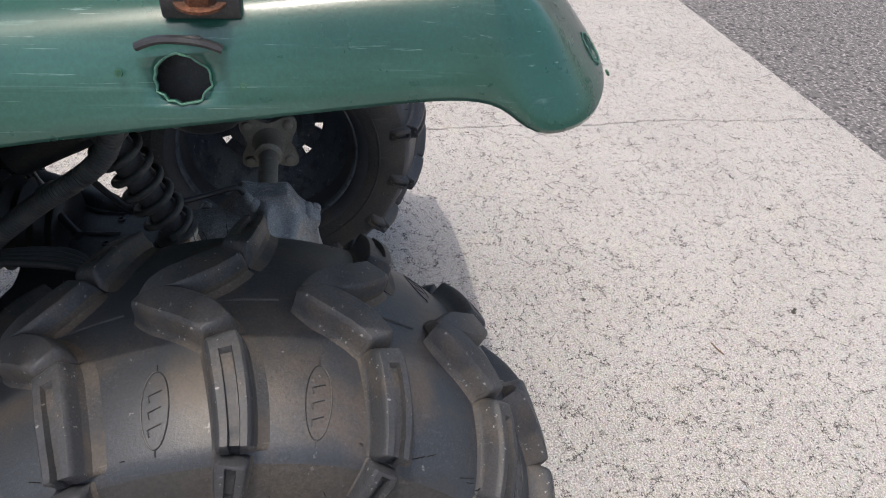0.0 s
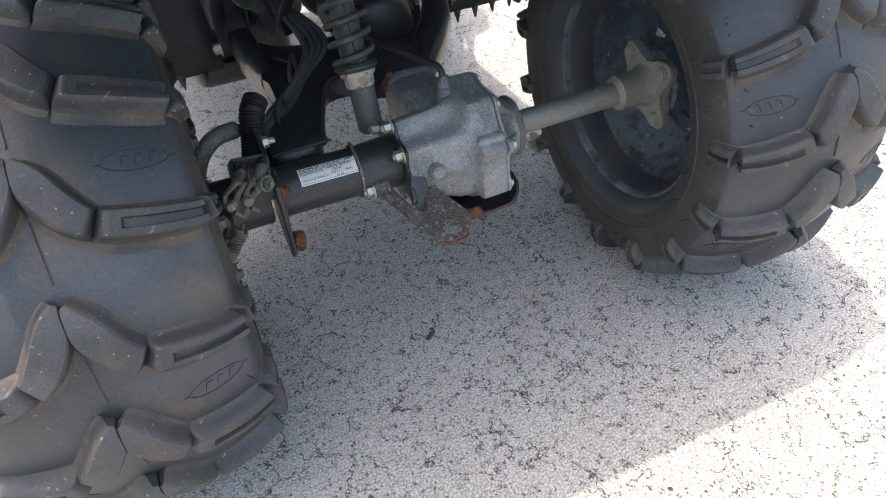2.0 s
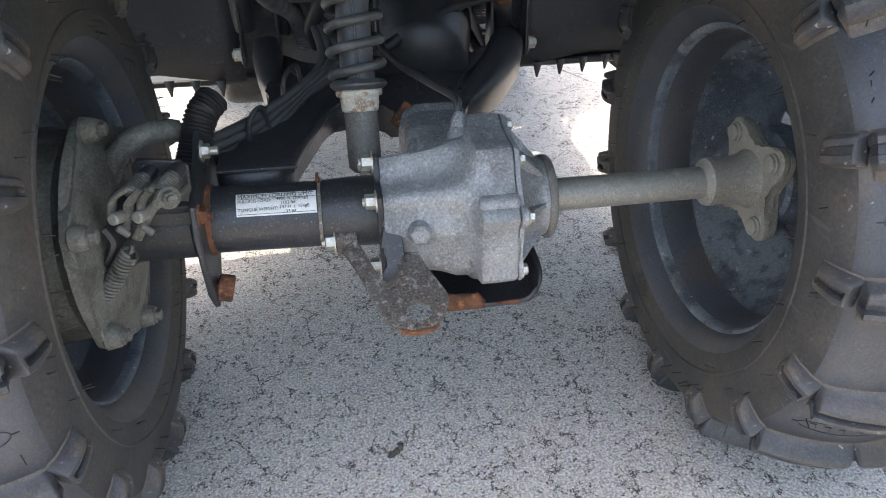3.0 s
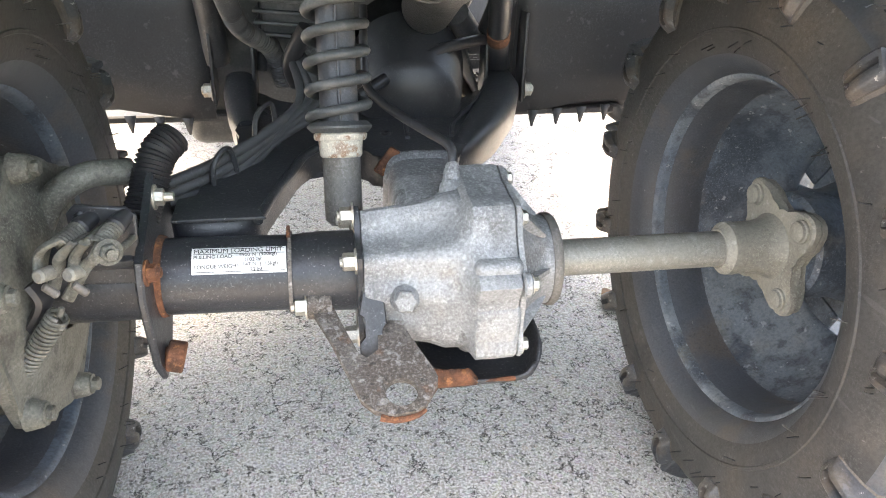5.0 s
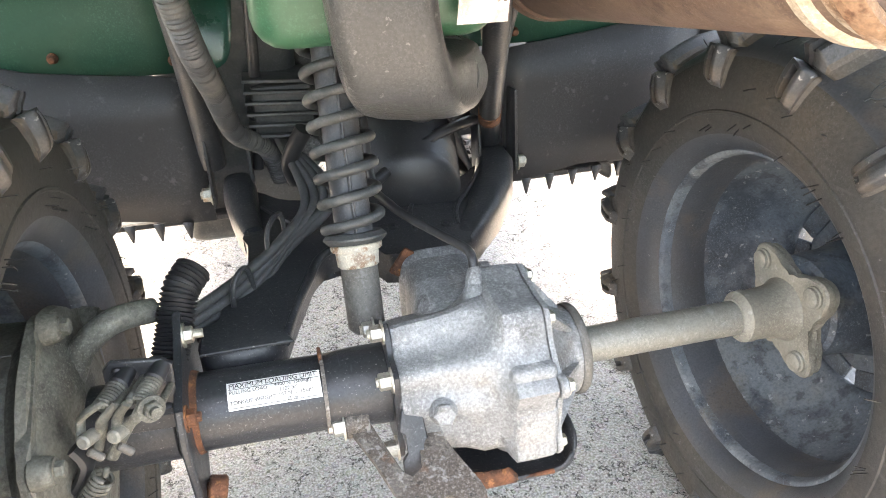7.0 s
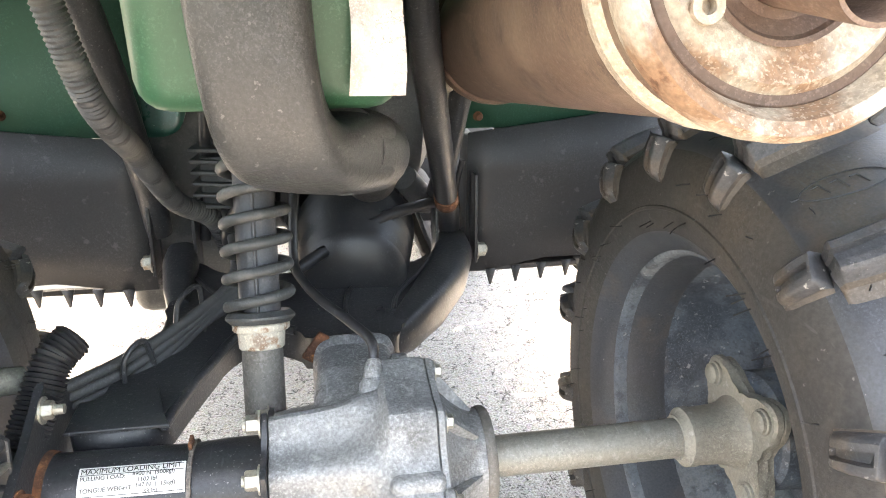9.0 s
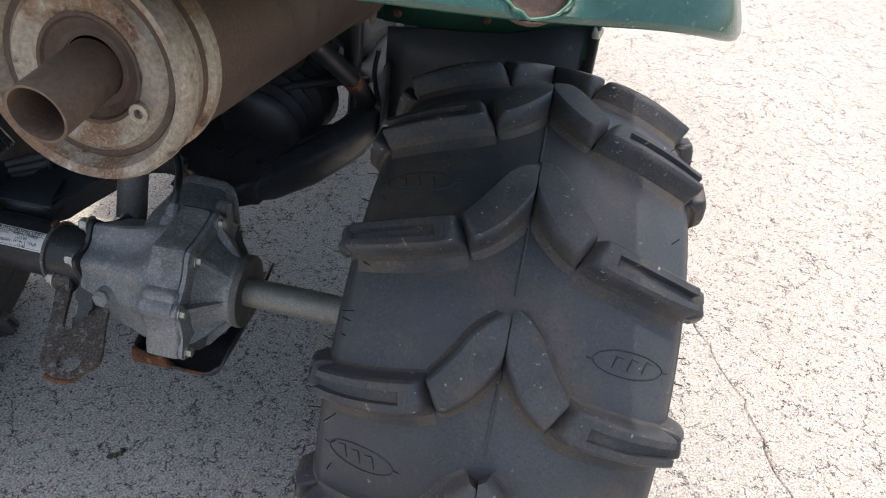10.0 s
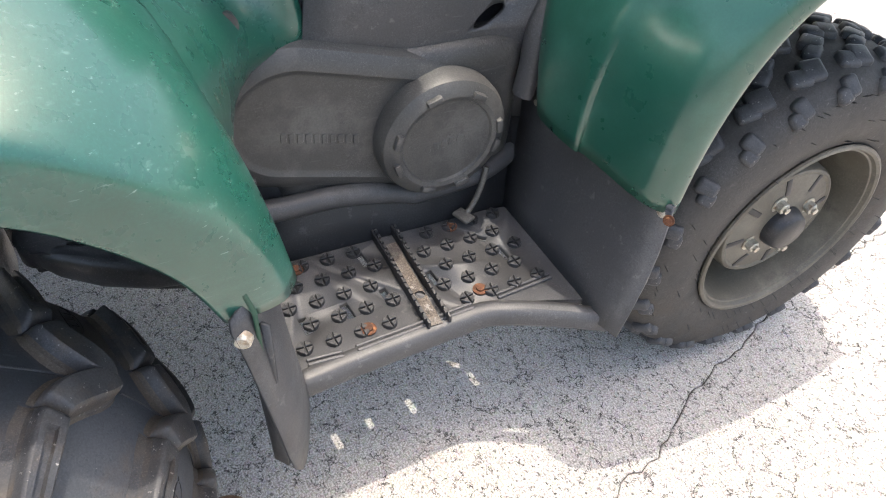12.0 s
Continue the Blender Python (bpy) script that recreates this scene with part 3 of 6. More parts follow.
def chevron():
    """Two arms meeting in the middle of the tread, each running on into a slotted wing and a block over the shoulder."""
    bm = bmesh.new()
    for side in (1, -1):
        o = 0.4 * side
        ridge(bm, [(0.0004, -4.2 + o, 0.0050, 0.015, 0), (0.004, -5.8 + o, 0.0092, 0.0195, 0), (0.010, -8.2 + o, 0.0128, 0.021, 0), (0.018, -11.2 + o, 0.0136, 0.021, 0), (0.027, -14.0 + o, 0.0134, 0.021, 0), (0.036, -16.0 + o, 0.0122, 0.0205, 0), (0.0405, -16.7 + o, 0.0114, 0.019, 0), (0.0440, -17.1 + o, 0.0105, 0.007, 0)], side, 0.010, 0.008)
        ridge(bm, [(0.0435, -17.0 + o, 0.0100, 0.007, 0), (0.0500, -17.4 + o, 0.0110, 0.0195, 0), (0.058, -17.9 + o, 0.0117, 0.0210, 0), (0.064, -18.2 + o, 0.0119, 0.0210, 0.20), (0.085, -19.0 + o, 0.0119, 0.0210, 0.24), (0.104, -19.5 + o, 0.0116, 0.0205, 0.26), (0.117, -19.7 + o, 0.0112, 0.0200, 0.30), (0.1225, -19.7 + o, 0.0110, 0.0195, 0.55), (0.1255, -19.7 + o, 0.0100, 0.004, 0)], side, 0.016, 0.007)
        ridge(bm, [(0.1265, -19.4 + o, 0.0098, 0.004, 0), (0.1295, -19.3 + o, 0.0105, 0.0150, 0), (0.134, -19.1 + o, 0.0108, 0.0150, 0.45), (0.149, -18.6 + o, 0.0104, 0.0120, 0.45), (0.155, -18.3 + o, 0.0098, 0.0085, 0), (0.160, -18.1 + o, 0.0085, 0.0010, 0)], side, 0.006, 0.005)
    # mould seam between this chevron's notch and the next apex
    tube(bm, [on_tyre(0.0, v, 0.0006) for v in (-12, -16, -20, -25)], 0.0011, 6, 2)
    return bm


def oval_mark():
    """A fine moulded oval outline with three short bars in it."""
    bm = bmesh.new()

    def at(s, v):
        return on_tyre(s, v / 4.9, 0.0002)
    tube(bm, [at(0.090 + 0.028 * math.cos(t), 10 * math.sin(t)) for t in [2 * math.pi * i / 28 for i in range(29)]], 0.0005, 6, 1)
    for s in (0.077, 0.089, 0.101):
        tube(bm, [at(s, -4.5), at(s + 0.003, 5)], 0.0006, 6, 1)
        tube(bm, [at(s + 0.003, 5), at(s + 0.008, 4)], 0.0005, 6, 1)
    tube(bm, [at(0.062, 0.0), at(0.057, 0.0)], 0.0006, 6, 1)
    tube(bm, [at(0.118, 0.0), at(0.123, 0.0)], 0.0006, 6, 1)
    return bm


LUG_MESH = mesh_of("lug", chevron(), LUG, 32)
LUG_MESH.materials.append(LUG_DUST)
CARCASS = mesh_of("tyre", carcass(), TYRE, 40)
CARCASS.materials.append(SIDEWALL)
for f in CARCASS.polygons:
    if abs(f.center.x) > 0.1235:
        f.material_index = 1
OVAL = mesh_of("oval_mark", oval_mark(), RUBBER)


def vent_hairs():
    """Fine rubber hairs left by the mould on the shoulders and sidewalls."""
    rnd = random.Random(21)
    bm = bmesh.new()
    for i in range(190):
        a, side = rnd.uniform(0, 360), rnd.choice((-1, 1))
        s = rnd.choice((rnd.uniform(0.112, 0.122), rnd.uniform(0.156, 0.168), rnd.uniform(0.186, 0.200)))
        p = on_tyre(s, a, -0.001, side)
        out = (on_tyre(s, a, 0.01, side) - p).normalized()
        q = Vector((rnd.uniform(-1, 1), rnd.uniform(-1, 1), rnd.uniform(-1, 1))) * 0.003
        tube(bm, [p, p + out * 0.005 + q * 0.4, p + out * rnd.uniform(0.007, 0.013) + q], 0.0005, 4, 2)
    return bm


HAIRS = mesh_of("vent_hairs", vent_hairs(), RUBBER)


def rear_tyre(x, side, turn, first):
    t = shared("tyre", CARCASS, quad, Matrix.Translation((x, AY, AZ)))
    tagged(t, "dusty mud tyre with deep chevron lugs")
    for i in range(15):
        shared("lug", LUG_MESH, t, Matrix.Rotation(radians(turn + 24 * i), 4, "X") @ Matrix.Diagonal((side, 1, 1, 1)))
        s = 1 if (i + first) % 2 else -1
        shared("oval_mark", OVAL, t, Matrix.Rotation(radians(turn + 24 * i + 7.5), 4, "X") @ Matrix.Diagonal((s, 1, 1, 1)))
    tagged(shared("vent_hairs", HAIRS, t, Matrix.Identity(4)), kind="stuff")
    return t


RX, LX = 0.454, -0.364
rear_tyre(RX, 1, 11.6, 0)
rear_tyre(LX, -1, 8.0, 0)


def rear_rim(x, side):
    """A deep steel rim, open to the inside of the bike, with a slotted disc towards the outside."""
    m = Matrix.Translation((x, AY, AZ)) @ Matrix.Rotation(radians(90 * side), 4, "Y")
    bm = bmesh.new()
    # z runs outward
    lathe(bm, [(0.1540, -0.094), (0.1575, -0.1030), (0.1590, -0.1055), (0.1575, -0.1075), (0.1550, -0.1068), (0.1532, -0.1030), (0.1520, -0.0960), (0.1505, -0.0850), (0.1482, -0.0650), (0.1410, -0.0350), (0.1290, -0.0080), (0.1140, 0.0100), (0.1000, 0.0200), (0.1000, 0.0260), (0.1180, 0.0200), (0.1340, 0.0250), (0.1360, 0.050), (0.147, 0.080), (0.1520, 0.1040), (0.1590, 0.1080), (0.1595, 0.1045), (0.1555, 0.098), (0.150, 0.08), (0.142, 0.045), (0.1390, 0.020), (0.1440, -0.010), (0.1490, -0.05), (0.1530, -0.085)], m, 72, close=True)
    r = part("rim", bm, RIM, quad, "dusty dark steel wheel rim", 62)
    # disc with eight slots, built from spokes
    bm = bmesh.new()
    lathe(bm, [(0.030, 0.040), (0.078, 0.040), (0.086, 0.035), (0.086, 0.031), (0.076, 0.034), (0.030, 0.034)], m, 48, close=True)
    lathe(bm, [(0.114, 0.026), (0.1335, 0.010), (0.1335, 0.004), (0.114, 0.020)], m, 48, close=True)
    part("disc", bm, RIM, r)
    bm = bmesh.new()
    block(bm, (0.036, 0.047, 0.006), Matrix.Translation((0.100, 0, 0.028)) @ Matrix.Rotation(radians(12), 4, "Y"), 0.002)
    me = mesh_of("spoke", bm, RIM)
    for i in range(10):
        shared("spoke", me, r, m @ Matrix.Rotation(radians(36 * i + 10), 4, "Z"))
    return r


rear_rim(RX, 1)
rear_rim(LX, -1)


def hub_flange(side):
    """A four-armed hub with a domed bolt in each arm, on a drum that reaches to the wheel disc."""
    m = Matrix.Translation((0.386, AY, AZ)) @ Matrix.Rotation(radians(90 * side), 4, "Y")
    bm = bmesh.new()
    out = []
    for i in range(72):
        a = 2 * math.pi * i / 72
        r = 0.0385 + 0.0285 * (0.5 + 0.5 * math.cos(4 * a)) ** 1.25
        out.append((r * math.cos(a + radians(45)), r * math.sin(a + radians(45))))
    slab(bm, out, 0.009, m, 0.002)
    slab(bm, [(x * 0.965, y * 0.965) for x, y in out], 0.006, m @ Matrix.Translation((0, 0, 0.0095)), 0.001)
    lathe(bm, [(0, -0.052), (0.0185, -0.052), (0.0200, -0.049), (0.0245, -0.046), (0.0250, -0.039), (0.0240, -0.036), (0.0250, -0.016), (0.0270, -0.006), (0.0310, 0.0), (0, 0.0)], m, 40)
    h = part("hub_flange", bm, HUB, quad, "dusty tan-grey four-armed wheel hub", 35)
    for i in range(4):
        a = radians(45 + 90 * i)
        bm = bmesh.new()
        lathe(bm, [(0.0105, 0.0), (0.0105, -0.0022), (0.0092, -0.0030), (0.0088, -0.0055), (0.0070, -0.0068), (0, -0.0070)], m @ Matrix.Translation((0.051 * math.cos(a), 0.051 * math.sin(a), 0)), 20)
        part("bolt", bm, HUB, h)
    bm = bmesh.new()
    lathe(bm, [(0, 0.016), (0.046, 0.016), (0.050, 0.020), (0.052, 0.060), (0.060, 0.085), (0.060, 0.103), (0, 0.103)], m, 40)
    part("hub_drum", bm, RIM, h, "grey dusty hub drum")
    return h


hub_flange(1)

# axle shaft and housing
bm = bmesh.new()
rod(bm, (0.150, AY, AZ), (0.378, AY, AZ), 0.0165, segs=32)
part("axle_shaft", bm, SHAFT, quad, "dull grey steel axle shaft")
bm = bmesh.new()
m, d = frame_at((-0.158, AY, AZ + 0.004), (0.004, AY, AZ))
lathe(bm, [(0, 0), (0.0315, 0), (0.0315, d * 0.63), (0.0315, d * 0.66), (0.0335, d * 0.80), (0.034, d), (0, d)], m, 40)
axle_tube = part("axle_tube", bm, STEEL_BLACK, quad, "black painted steel axle tube with rust at its ends")
bm = bmesh.new()
m2 = m @ Matrix.Translation((0, 0, d * 0.645))
lathe(bm, [(0.030, 0), (0.0345, 0), (0.0345, 0.003), (0.030, 0.003)], m2, 36, close=True)
part("weld_ring", bm, STEEL_PITTED, axle_tube, "rust-brown weld ring")
bm = bmesh.new()
lathe(bm, [(0.030, 0.001), (0.0345, 0.002), (0.0328, 0.008), (0.030, 0.009)], m, 36, close=True)
part("weld_bead", bm, RUST, axle_tube, "rusty weld bead")
bm = bmesh.new()
block(bm, (0.003, 0.012, 0.014), Matrix.Translation((-0.052, AY + 0.004, AZ + 0.034)), 0.001)
part("rusty_tab", bm, RUST, axle_tube)
bm = bmesh.new()
rod(bm, (-0.245, AY, AZ + 0.005), (-0.166, AY, AZ + 0.004), 0.034, segs=36)
part("axle_sleeve", bm, STEEL_BLACK, quad, "dusty black axle sleeve beside the brake drum")

# warning label on the axle tube, with its readable words
label_rows = []
bm = bmesh.new()
for i in range(9):
    a = radians(33 + 40 * i / 8)
    label_rows.append([(x, AY - 0.0322 * math.cos(a), AZ + 0.0025 + 0.0322 * math.sin(a) - 0.025 * (x + 0.09)) for x in (-0.126, -0.054)])
loft(bm, label_rows)
warning = part("warning_label", bm, WHITE, axle_tube, "white warning label about loading limits")


def words(text, x, ang, size, parent, align="LEFT", stretch=1.0):
    cu = bpy.data.curves.new("lettering", "FONT")
    cu.body, cu.size, cu.align_x, cu.align_y, cu.extrude = text, size, align, "CENTER", 0.00008
    tmp = new("lettering", cu)
    me = bpy.data.meshes.new_from_object(tmp.evaluated_get(bpy.context.evaluated_depsgraph_get()))
    bpy.data.objects.remove(tmp)
    ang = 33 + (ang - 28) * 1.25
    a = radians(ang)
    me.materials.clear()
    me.materials.append(INK)
    ob = new("lettering", me)
    ob.parent = parent
    up = Vector((0, math.sin(a), math.cos(a)))
    out = Vector((0, -math.cos(a), math.sin(a)))
    rgt = Vector((1, 0, -0.025)).normalized()
    rot = Matrix((rgt * stretch, up, out)).transposed().to_4x4()
    ob.matrix_local = Matrix.Translation((x, AY - 0.0327 * math.cos(a), AZ + 0.0025 + 0.0327 * math.sin(a) - 0.025 * (x + 0.09))) @ rot
    return ob


words("MAXIMUM LOADING LIMIT", -0.1245, 54.5, 0.0055, warning, stretch=1.02)
words("PULLING LOAD:", -0.1245, 47.5, 0.0042, warning)
words("4900 N  (500kgf)", -0.0900, 49.5, 0.0042, warning)
words("1102 lbf", -0.0865, 43.5, 0.0042, warning)
words("TONGUE WEIGHT:", -0.1245, 36.0, 0.0042, warning)
words("147 N  (  15kgf)", -0.0875, 38.0, 0.0042, warning)
words("33 lbf", -0.0820, 32.0, 0.0042, warning)
for ang in (57.6, 51.0, 30.2):
    bm = bmesh.new()
    ang = 33 + (ang - 28) * 1.25
    a0, a1 = radians(ang), radians(ang + 0.8)
    loft(bm, [[(x, AY - 0.0326 * math.cos(a), AZ + 0.0025 + 0.0326 * math.sin(a) - 0.025 * (x + 0.09)) for x in (-0.1248, -0.0552)] for a in (a0, a1)])
    part("rule_line", bm, INK, warning)

# final drive case


def drive_case():
    """The cast case round the axle: a lobed body, a thick split rim with bosses, and a ribbed cone down to the bearing."""
    stations = [(0.004, 0.044), (0.006, 0.047), (0.020, 0.0490), (0.040, 0.0510), (0.058, 0.0545), (0.072, 0.0600), (0.080, 0.0660), (0.086, 0.0720), (0.0885, 0.0750), (0.091, 0.0765), (0.105, 0.0770), (0.1215, 0.0765), (0.1240, 0.0755), (0.1250, 0.0725), (0.1258, 0.0755), (0.1300, 0.0750), (0.1315, 0.0690), (0.1330, 0.0600), (0.1420, 0.0500), (0.1520, 0.0425), (0.1580, 0.0400), (0.1665, 0.0392), (0.1680, 0.0375), (0.1682, 0.0300)]
    rows = []
    for x, r in stations:
        row = []
        for i in range(96):
            a = 360 * i / 96
            lift = 0.0

            def lobe(at, wide):
                d = (a - at + 180) % 360 - 180
                return math.exp(-(d / wide) ** 2)
            body = min(1.0, max(0.0, (0.086 - x) / 0.012)) * min(1.0, max(0.0, (x - 0.001) / 0.004))
            lift += body * (0.0125 * lobe(84, 12) + 0.0085 * lobe(40, 12) + 0.0055 * lobe(8, 13) + 0.0125 * lobe(-38, 26) + 0.012 * lobe(160, 16) + 0.010 * lobe(230, 18))
            rim = min(1.0, max(0.0, (x - 0.084) / 0.006)) * min(1.0, max(0.0, (0.1325 - x) / 0.002))
            lift += rim * (0.0075 * lobe(64, 9) + 0.0105 * lobe(19, 6.5) + 0.0150 * lobe(-24, 9) + 0.009 * lobe(110, 9) + 0.009 * lobe(165, 9) + 0.009 * lobe(215, 9) + 0.009 * lobe(268, 9) - 0.0030 * lobe(42, 10))
            ar = radians(a)
            row.append((x, AY - (r + lift) * math.cos(ar), AZ + (r + lift) * math.sin(ar)))
        rows.append(row)
    bm = bmesh.new()
    loft(bm, rows, True, True)
    return bm


case = part("final_drive_case", drive_case(), CAST, quad, "weathered cast aluminium final drive case", 28)
bm = bmesh.new()
lathe(bm, [(0.016, 0), (0.0405, 0), (0.0415, 0.002), (0.0415, 0.006), (0.0400, 0.008), (0.016, 0.006)], Matrix.Translation((0.1650, AY, AZ)) @ Matrix.Rotation(radians(90), 4, "Y"), 44, close=True)
part("seal_ring", bm, STEEL_GREY, case)
# stepped pad on the rim, and a ridge below the breather
bm = bmesh.new()
block(bm, (0.040, 0.054, 0.056), pose(0.1080, AY - 0.047, AZ + 0.014, -4), 0.007, 3)
part("case_step", bm, CAST, case, "", 40)
bm = bmesh.new()
rod(bm, (0.082, AY + 0.004, AZ + 0.062), (0.080, AY - 0.052, AZ + 0.030), 0.0130, 0.0085, 24, 0.004)
part("case_ridge", bm, CAST, case, "", 60)
# corner block of the rim at the lower rear
bm = bmesh.new()
block(bm, (0.039, 0.036, 0.046), pose(0.1085, AY - 0.062, AZ - 0.018, -6), 0.006, 3)
part("case_foot", bm, CAST, case, "", 40)
bm = bmesh.new()
block(bm, (0.036, 0.060, 0.030), pose(0.107, AY - 0.040, AZ - 0.046, -28), 0.010, 3)
part("case_corner", bm, CAST, case, "", 40)
for a, r, x in ((64, 0.0665, 0.1320), (19, 0.0790, 0.1320), (-26, 0.0800, 0.1300), (110, 0.073, 0.132), (165, 0.073, 0.132), (215, 0.073, 0.132), (268, 0.073, 0.132)):
    ar = radians(a)
    y, z = AY - r * math.cos(ar), AZ + r * math.sin(ar)
    bm = bmesh.new()
    rod(bm, (0.1255, y, z), (x + 0.0005, y, z), 0.0098, segs=20)
    boss = part("case_boss", bm, CAST, case)
    hexbolt(boss, (x, y, z), (1, 0, 0), 0.0055, 0.0055, BOLT)
for a in (-62, -22, 18, 64, 110, 160, 210, 270):
    ar = radians(a)
    bm = bmesh.new()
    y, z = -math.cos(ar), math.sin(ar)
    p = [(0.1300, AY + y * 0.036, AZ + z * 0.036), (0.1300, AY + y * 0.073, AZ + z * 0.073), (0.1345, AY + y * 0.0715, AZ + z * 0.0715), (0.1600, AY + y * 0.0405, AZ + z * 0.0405), (0.1600, AY + y * 0.036, AZ + z * 0.036)]
    off = Vector((0, -z, y))
    vs = [[bm.verts.new(Vector(q) + off * s * (0.0040 if j in (0, 4) else 0.0020)) for j, q in enumerate(p)] for s in (1, -1)]
    bm.faces.new(vs[0])
    bm.faces.new(vs[1][::-1])
    for i in range(5):
        j = (i + 1) % 5
        bm.faces.new((vs[0][i], vs[1][i], vs[1][j], vs[0][j]))
    part("cone_rib", bm, CAST, case)
# snout towards the drive shaft: a flat-topped neck with two long bosses
bm = bmesh.new()
rows = []
for y, w, lo, hi, cx in ((AY - 0.005, 0.030, -0.045, 0.044, 0.078), (AY + 0.020, 0.040, -0.050, 0.052, 0.077), (AY + 0.045, 0.040, -0.048, 0.055, 0.076), (AY + 0.085, 0.036, -0.040, 0.054, 0.075), (AY + 0.112, 0.034, -0.036, 0.052, 0.074)):
    ring = []
    for i in range(40):
        a = 2 * math.pi * i / 40
        c, s = math.cos(a), math.sin(a)
        mid, half = AZ + (lo + hi) / 2, (hi - lo) / 2
        ring.append((cx + w * math.copysign(abs(c) ** 0.45, c), y, mid + half * math.copysign(abs(s) ** 0.45, s)))
    rows.append(ring)
loft(bm, rows, True, True)
snout = part("drive_snout", bm, CAST, case, "", 40)
bm = bmesh.new()
rod(bm, (0.104, AY + 0.080, AZ + 0.044), (0.118, AY + 0.080, AZ + 0.044), 0.0095)
part("snout_boss", bm, CAST, snout)
bm = bmesh.new()
rod(bm, (0.090, AY + 0.034, AZ + 0.062), (0.131, AY + 0.030, AZ + 0.062), 0.0100, 0.0100, 20, 0.003)
part("snout_boss", bm, CAST, snout)
hexbolt(snout, (0.131, AY + 0.030, AZ + 0.062), (1, 0, 0), 0.0050, 0.005, BOLT)
bm = bmesh.new()
rows = []
for y, k in ((AY + 0.106, 0.0), (AY + 0.112, 0.004), (AY + 0.118, 0.004), (AY + 0.121, 0.0)):
    ring = []
    for i in range(40):
        a = 2 * math.pi * i / 40
        c, s = math.cos(a), math.sin(a)
        ring.append((0.074 + (0.034 + k) * math.copysign(abs(c) ** 0.42, c), y, AZ + 0.0080 + (0.0440 + k) * math.copysign(abs(s) ** 0.55, s)))
    rows.append(ring)
loft(bm, rows, True, True)
part("snout_flange", bm, CAST, case, "", 40)
bm = bmesh.new()
block(bm, (0.012, 0.006, 0.030), pose(0.040, AY + 0.116, AZ + 0.046, 0, 35), 0.002)
part("rust_stain", bm, RUST, case, "rusty corner of the snout flange")
# breather nipple on its column, and its hose
bm = bmesh.new()
rod(bm, (0.084, AY - 0.010, AZ + 0.030), (0.084, AY + 0.016, AZ + 0.074), 0.0170, 0.0105, 24, 0.004)
rod(bm, (0.084, AY + 0.014, AZ + 0.066), (0.085, AY + 0.021, AZ + 0.083), 0.0088, 0.0070, 20, 0.002)
rod(bm, (0.085, AY + 0.020, AZ + 0.081), (0.085, AY + 0.022, AZ + 0.0875), 0.0064, 0.0050, 16, 0.002)
part("breather_nipple", bm, CAST, case)
bm = bmesh.new()
tube(bm, [(0.085, AY + 0.022, AZ + 0.085), (0.084, AY + 0.034, AZ + 0.096), (0.068, AY + 0.070, AZ + 0.096), (0.048, AY + 0.100, AZ + 0.100), (0.034, AY + 0.130, AZ + 0.103), (0.024, AY + 0.165, AZ + 0.112), (0.026, AY + 0.21, AZ + 0.17)], 0.0043, 10)
part("breather_hose", bm, RUBBER, quad, "thin black breather hose")
bm = bmesh.new()
rod(bm, (0.038, AY - 0.036, AZ - 0.002), (0.0365, AY - 0.0615, AZ + 0.0085), 0.0150, 0.0112, 24, 0.003)
part("plug_boss", bm, CAST, case)
hexbolt(case, (0.0365, AY - 0.0610, AZ + 0.0083), (-0.05, -0.93, 0.38), 0.0094, 0.0050, CAST, washer=False, name="drain_plug")
# black flange between tube and case, with its bolts
bm = bmesh.new()
out = []
for i in range(72):
    a = 2 * math.pi * i / 72
    r = 0.0465
    for at in (84, 40, -38, 160, 230):
        d = (math.degrees(a) - at + 180) % 360 - 180
        r += 0.0175 * math.exp(-(d / 14) ** 2)
    out.append((r * math.sin(a), -r * math.cos(a)))
slab(bm, out, 0.0045, Matrix.Translation((0.0005, AY, AZ)) @ Matrix(((0, 0, 1, 0), (0, 1, 0, 0), (1, 0, 0, 0), (0, 0, 0, 1))), 0.0008)
part("case_flange", bm, STEEL_BLACK, case)
for a, r in ((84, 0.056), (40, 0.052), (-38, 0.056), (160, 0.056)):
    ar = radians(a)
    hexbolt(case, (0.0005, AY - r * math.cos(ar), AZ + r * math.sin(ar)), (-1, 0, 0), 0.0072, 0.010, BOLT, stud=0.003)

# skid plate below the case: a dished guard, open to the rear, with flaking rust along its lip
bm = bmesh.new()
rows = []
for y, z, x0, x1 in ((AY - 0.058, AZ - 0.083, 0.062, 0.148), (AY - 0.0575, AZ - 0.0885, 0.056, 0.153), (AY - 0.052, AZ - 0.092, 0.052, 0.156), (AY - 0.020, AZ - 0.093, 0.050, 0.157), (AY + 0.05, AZ - 0.090, 0.050, 0.157), (AY + 0.11, AZ - 0.075, 0.052, 0.155)):
    k = 1.0 if y > AY - 0.053 else 0.35
    rows.append([(x0, y, z + 0.026 * k), (x0 + 0.003, y, z + 0.008 * k), (x0 + 0.012, y, z), ((x0 + x1) / 2, y, z), (x1 - 0.012, y, z), (x1 - 0.003, y, z + 0.008 * k), (x1 + 0.004, y + 0.006, z + 0.034 * k)])
loft(bm, rows)
skid = part("skid_plate", bm, STEEL_BLACK, quad, "black skid plate with a rusted edge", 50)
skin(skid, 0.003, 1)
rnd = random.Random(71)
bm = bmesh.new()
rows = []
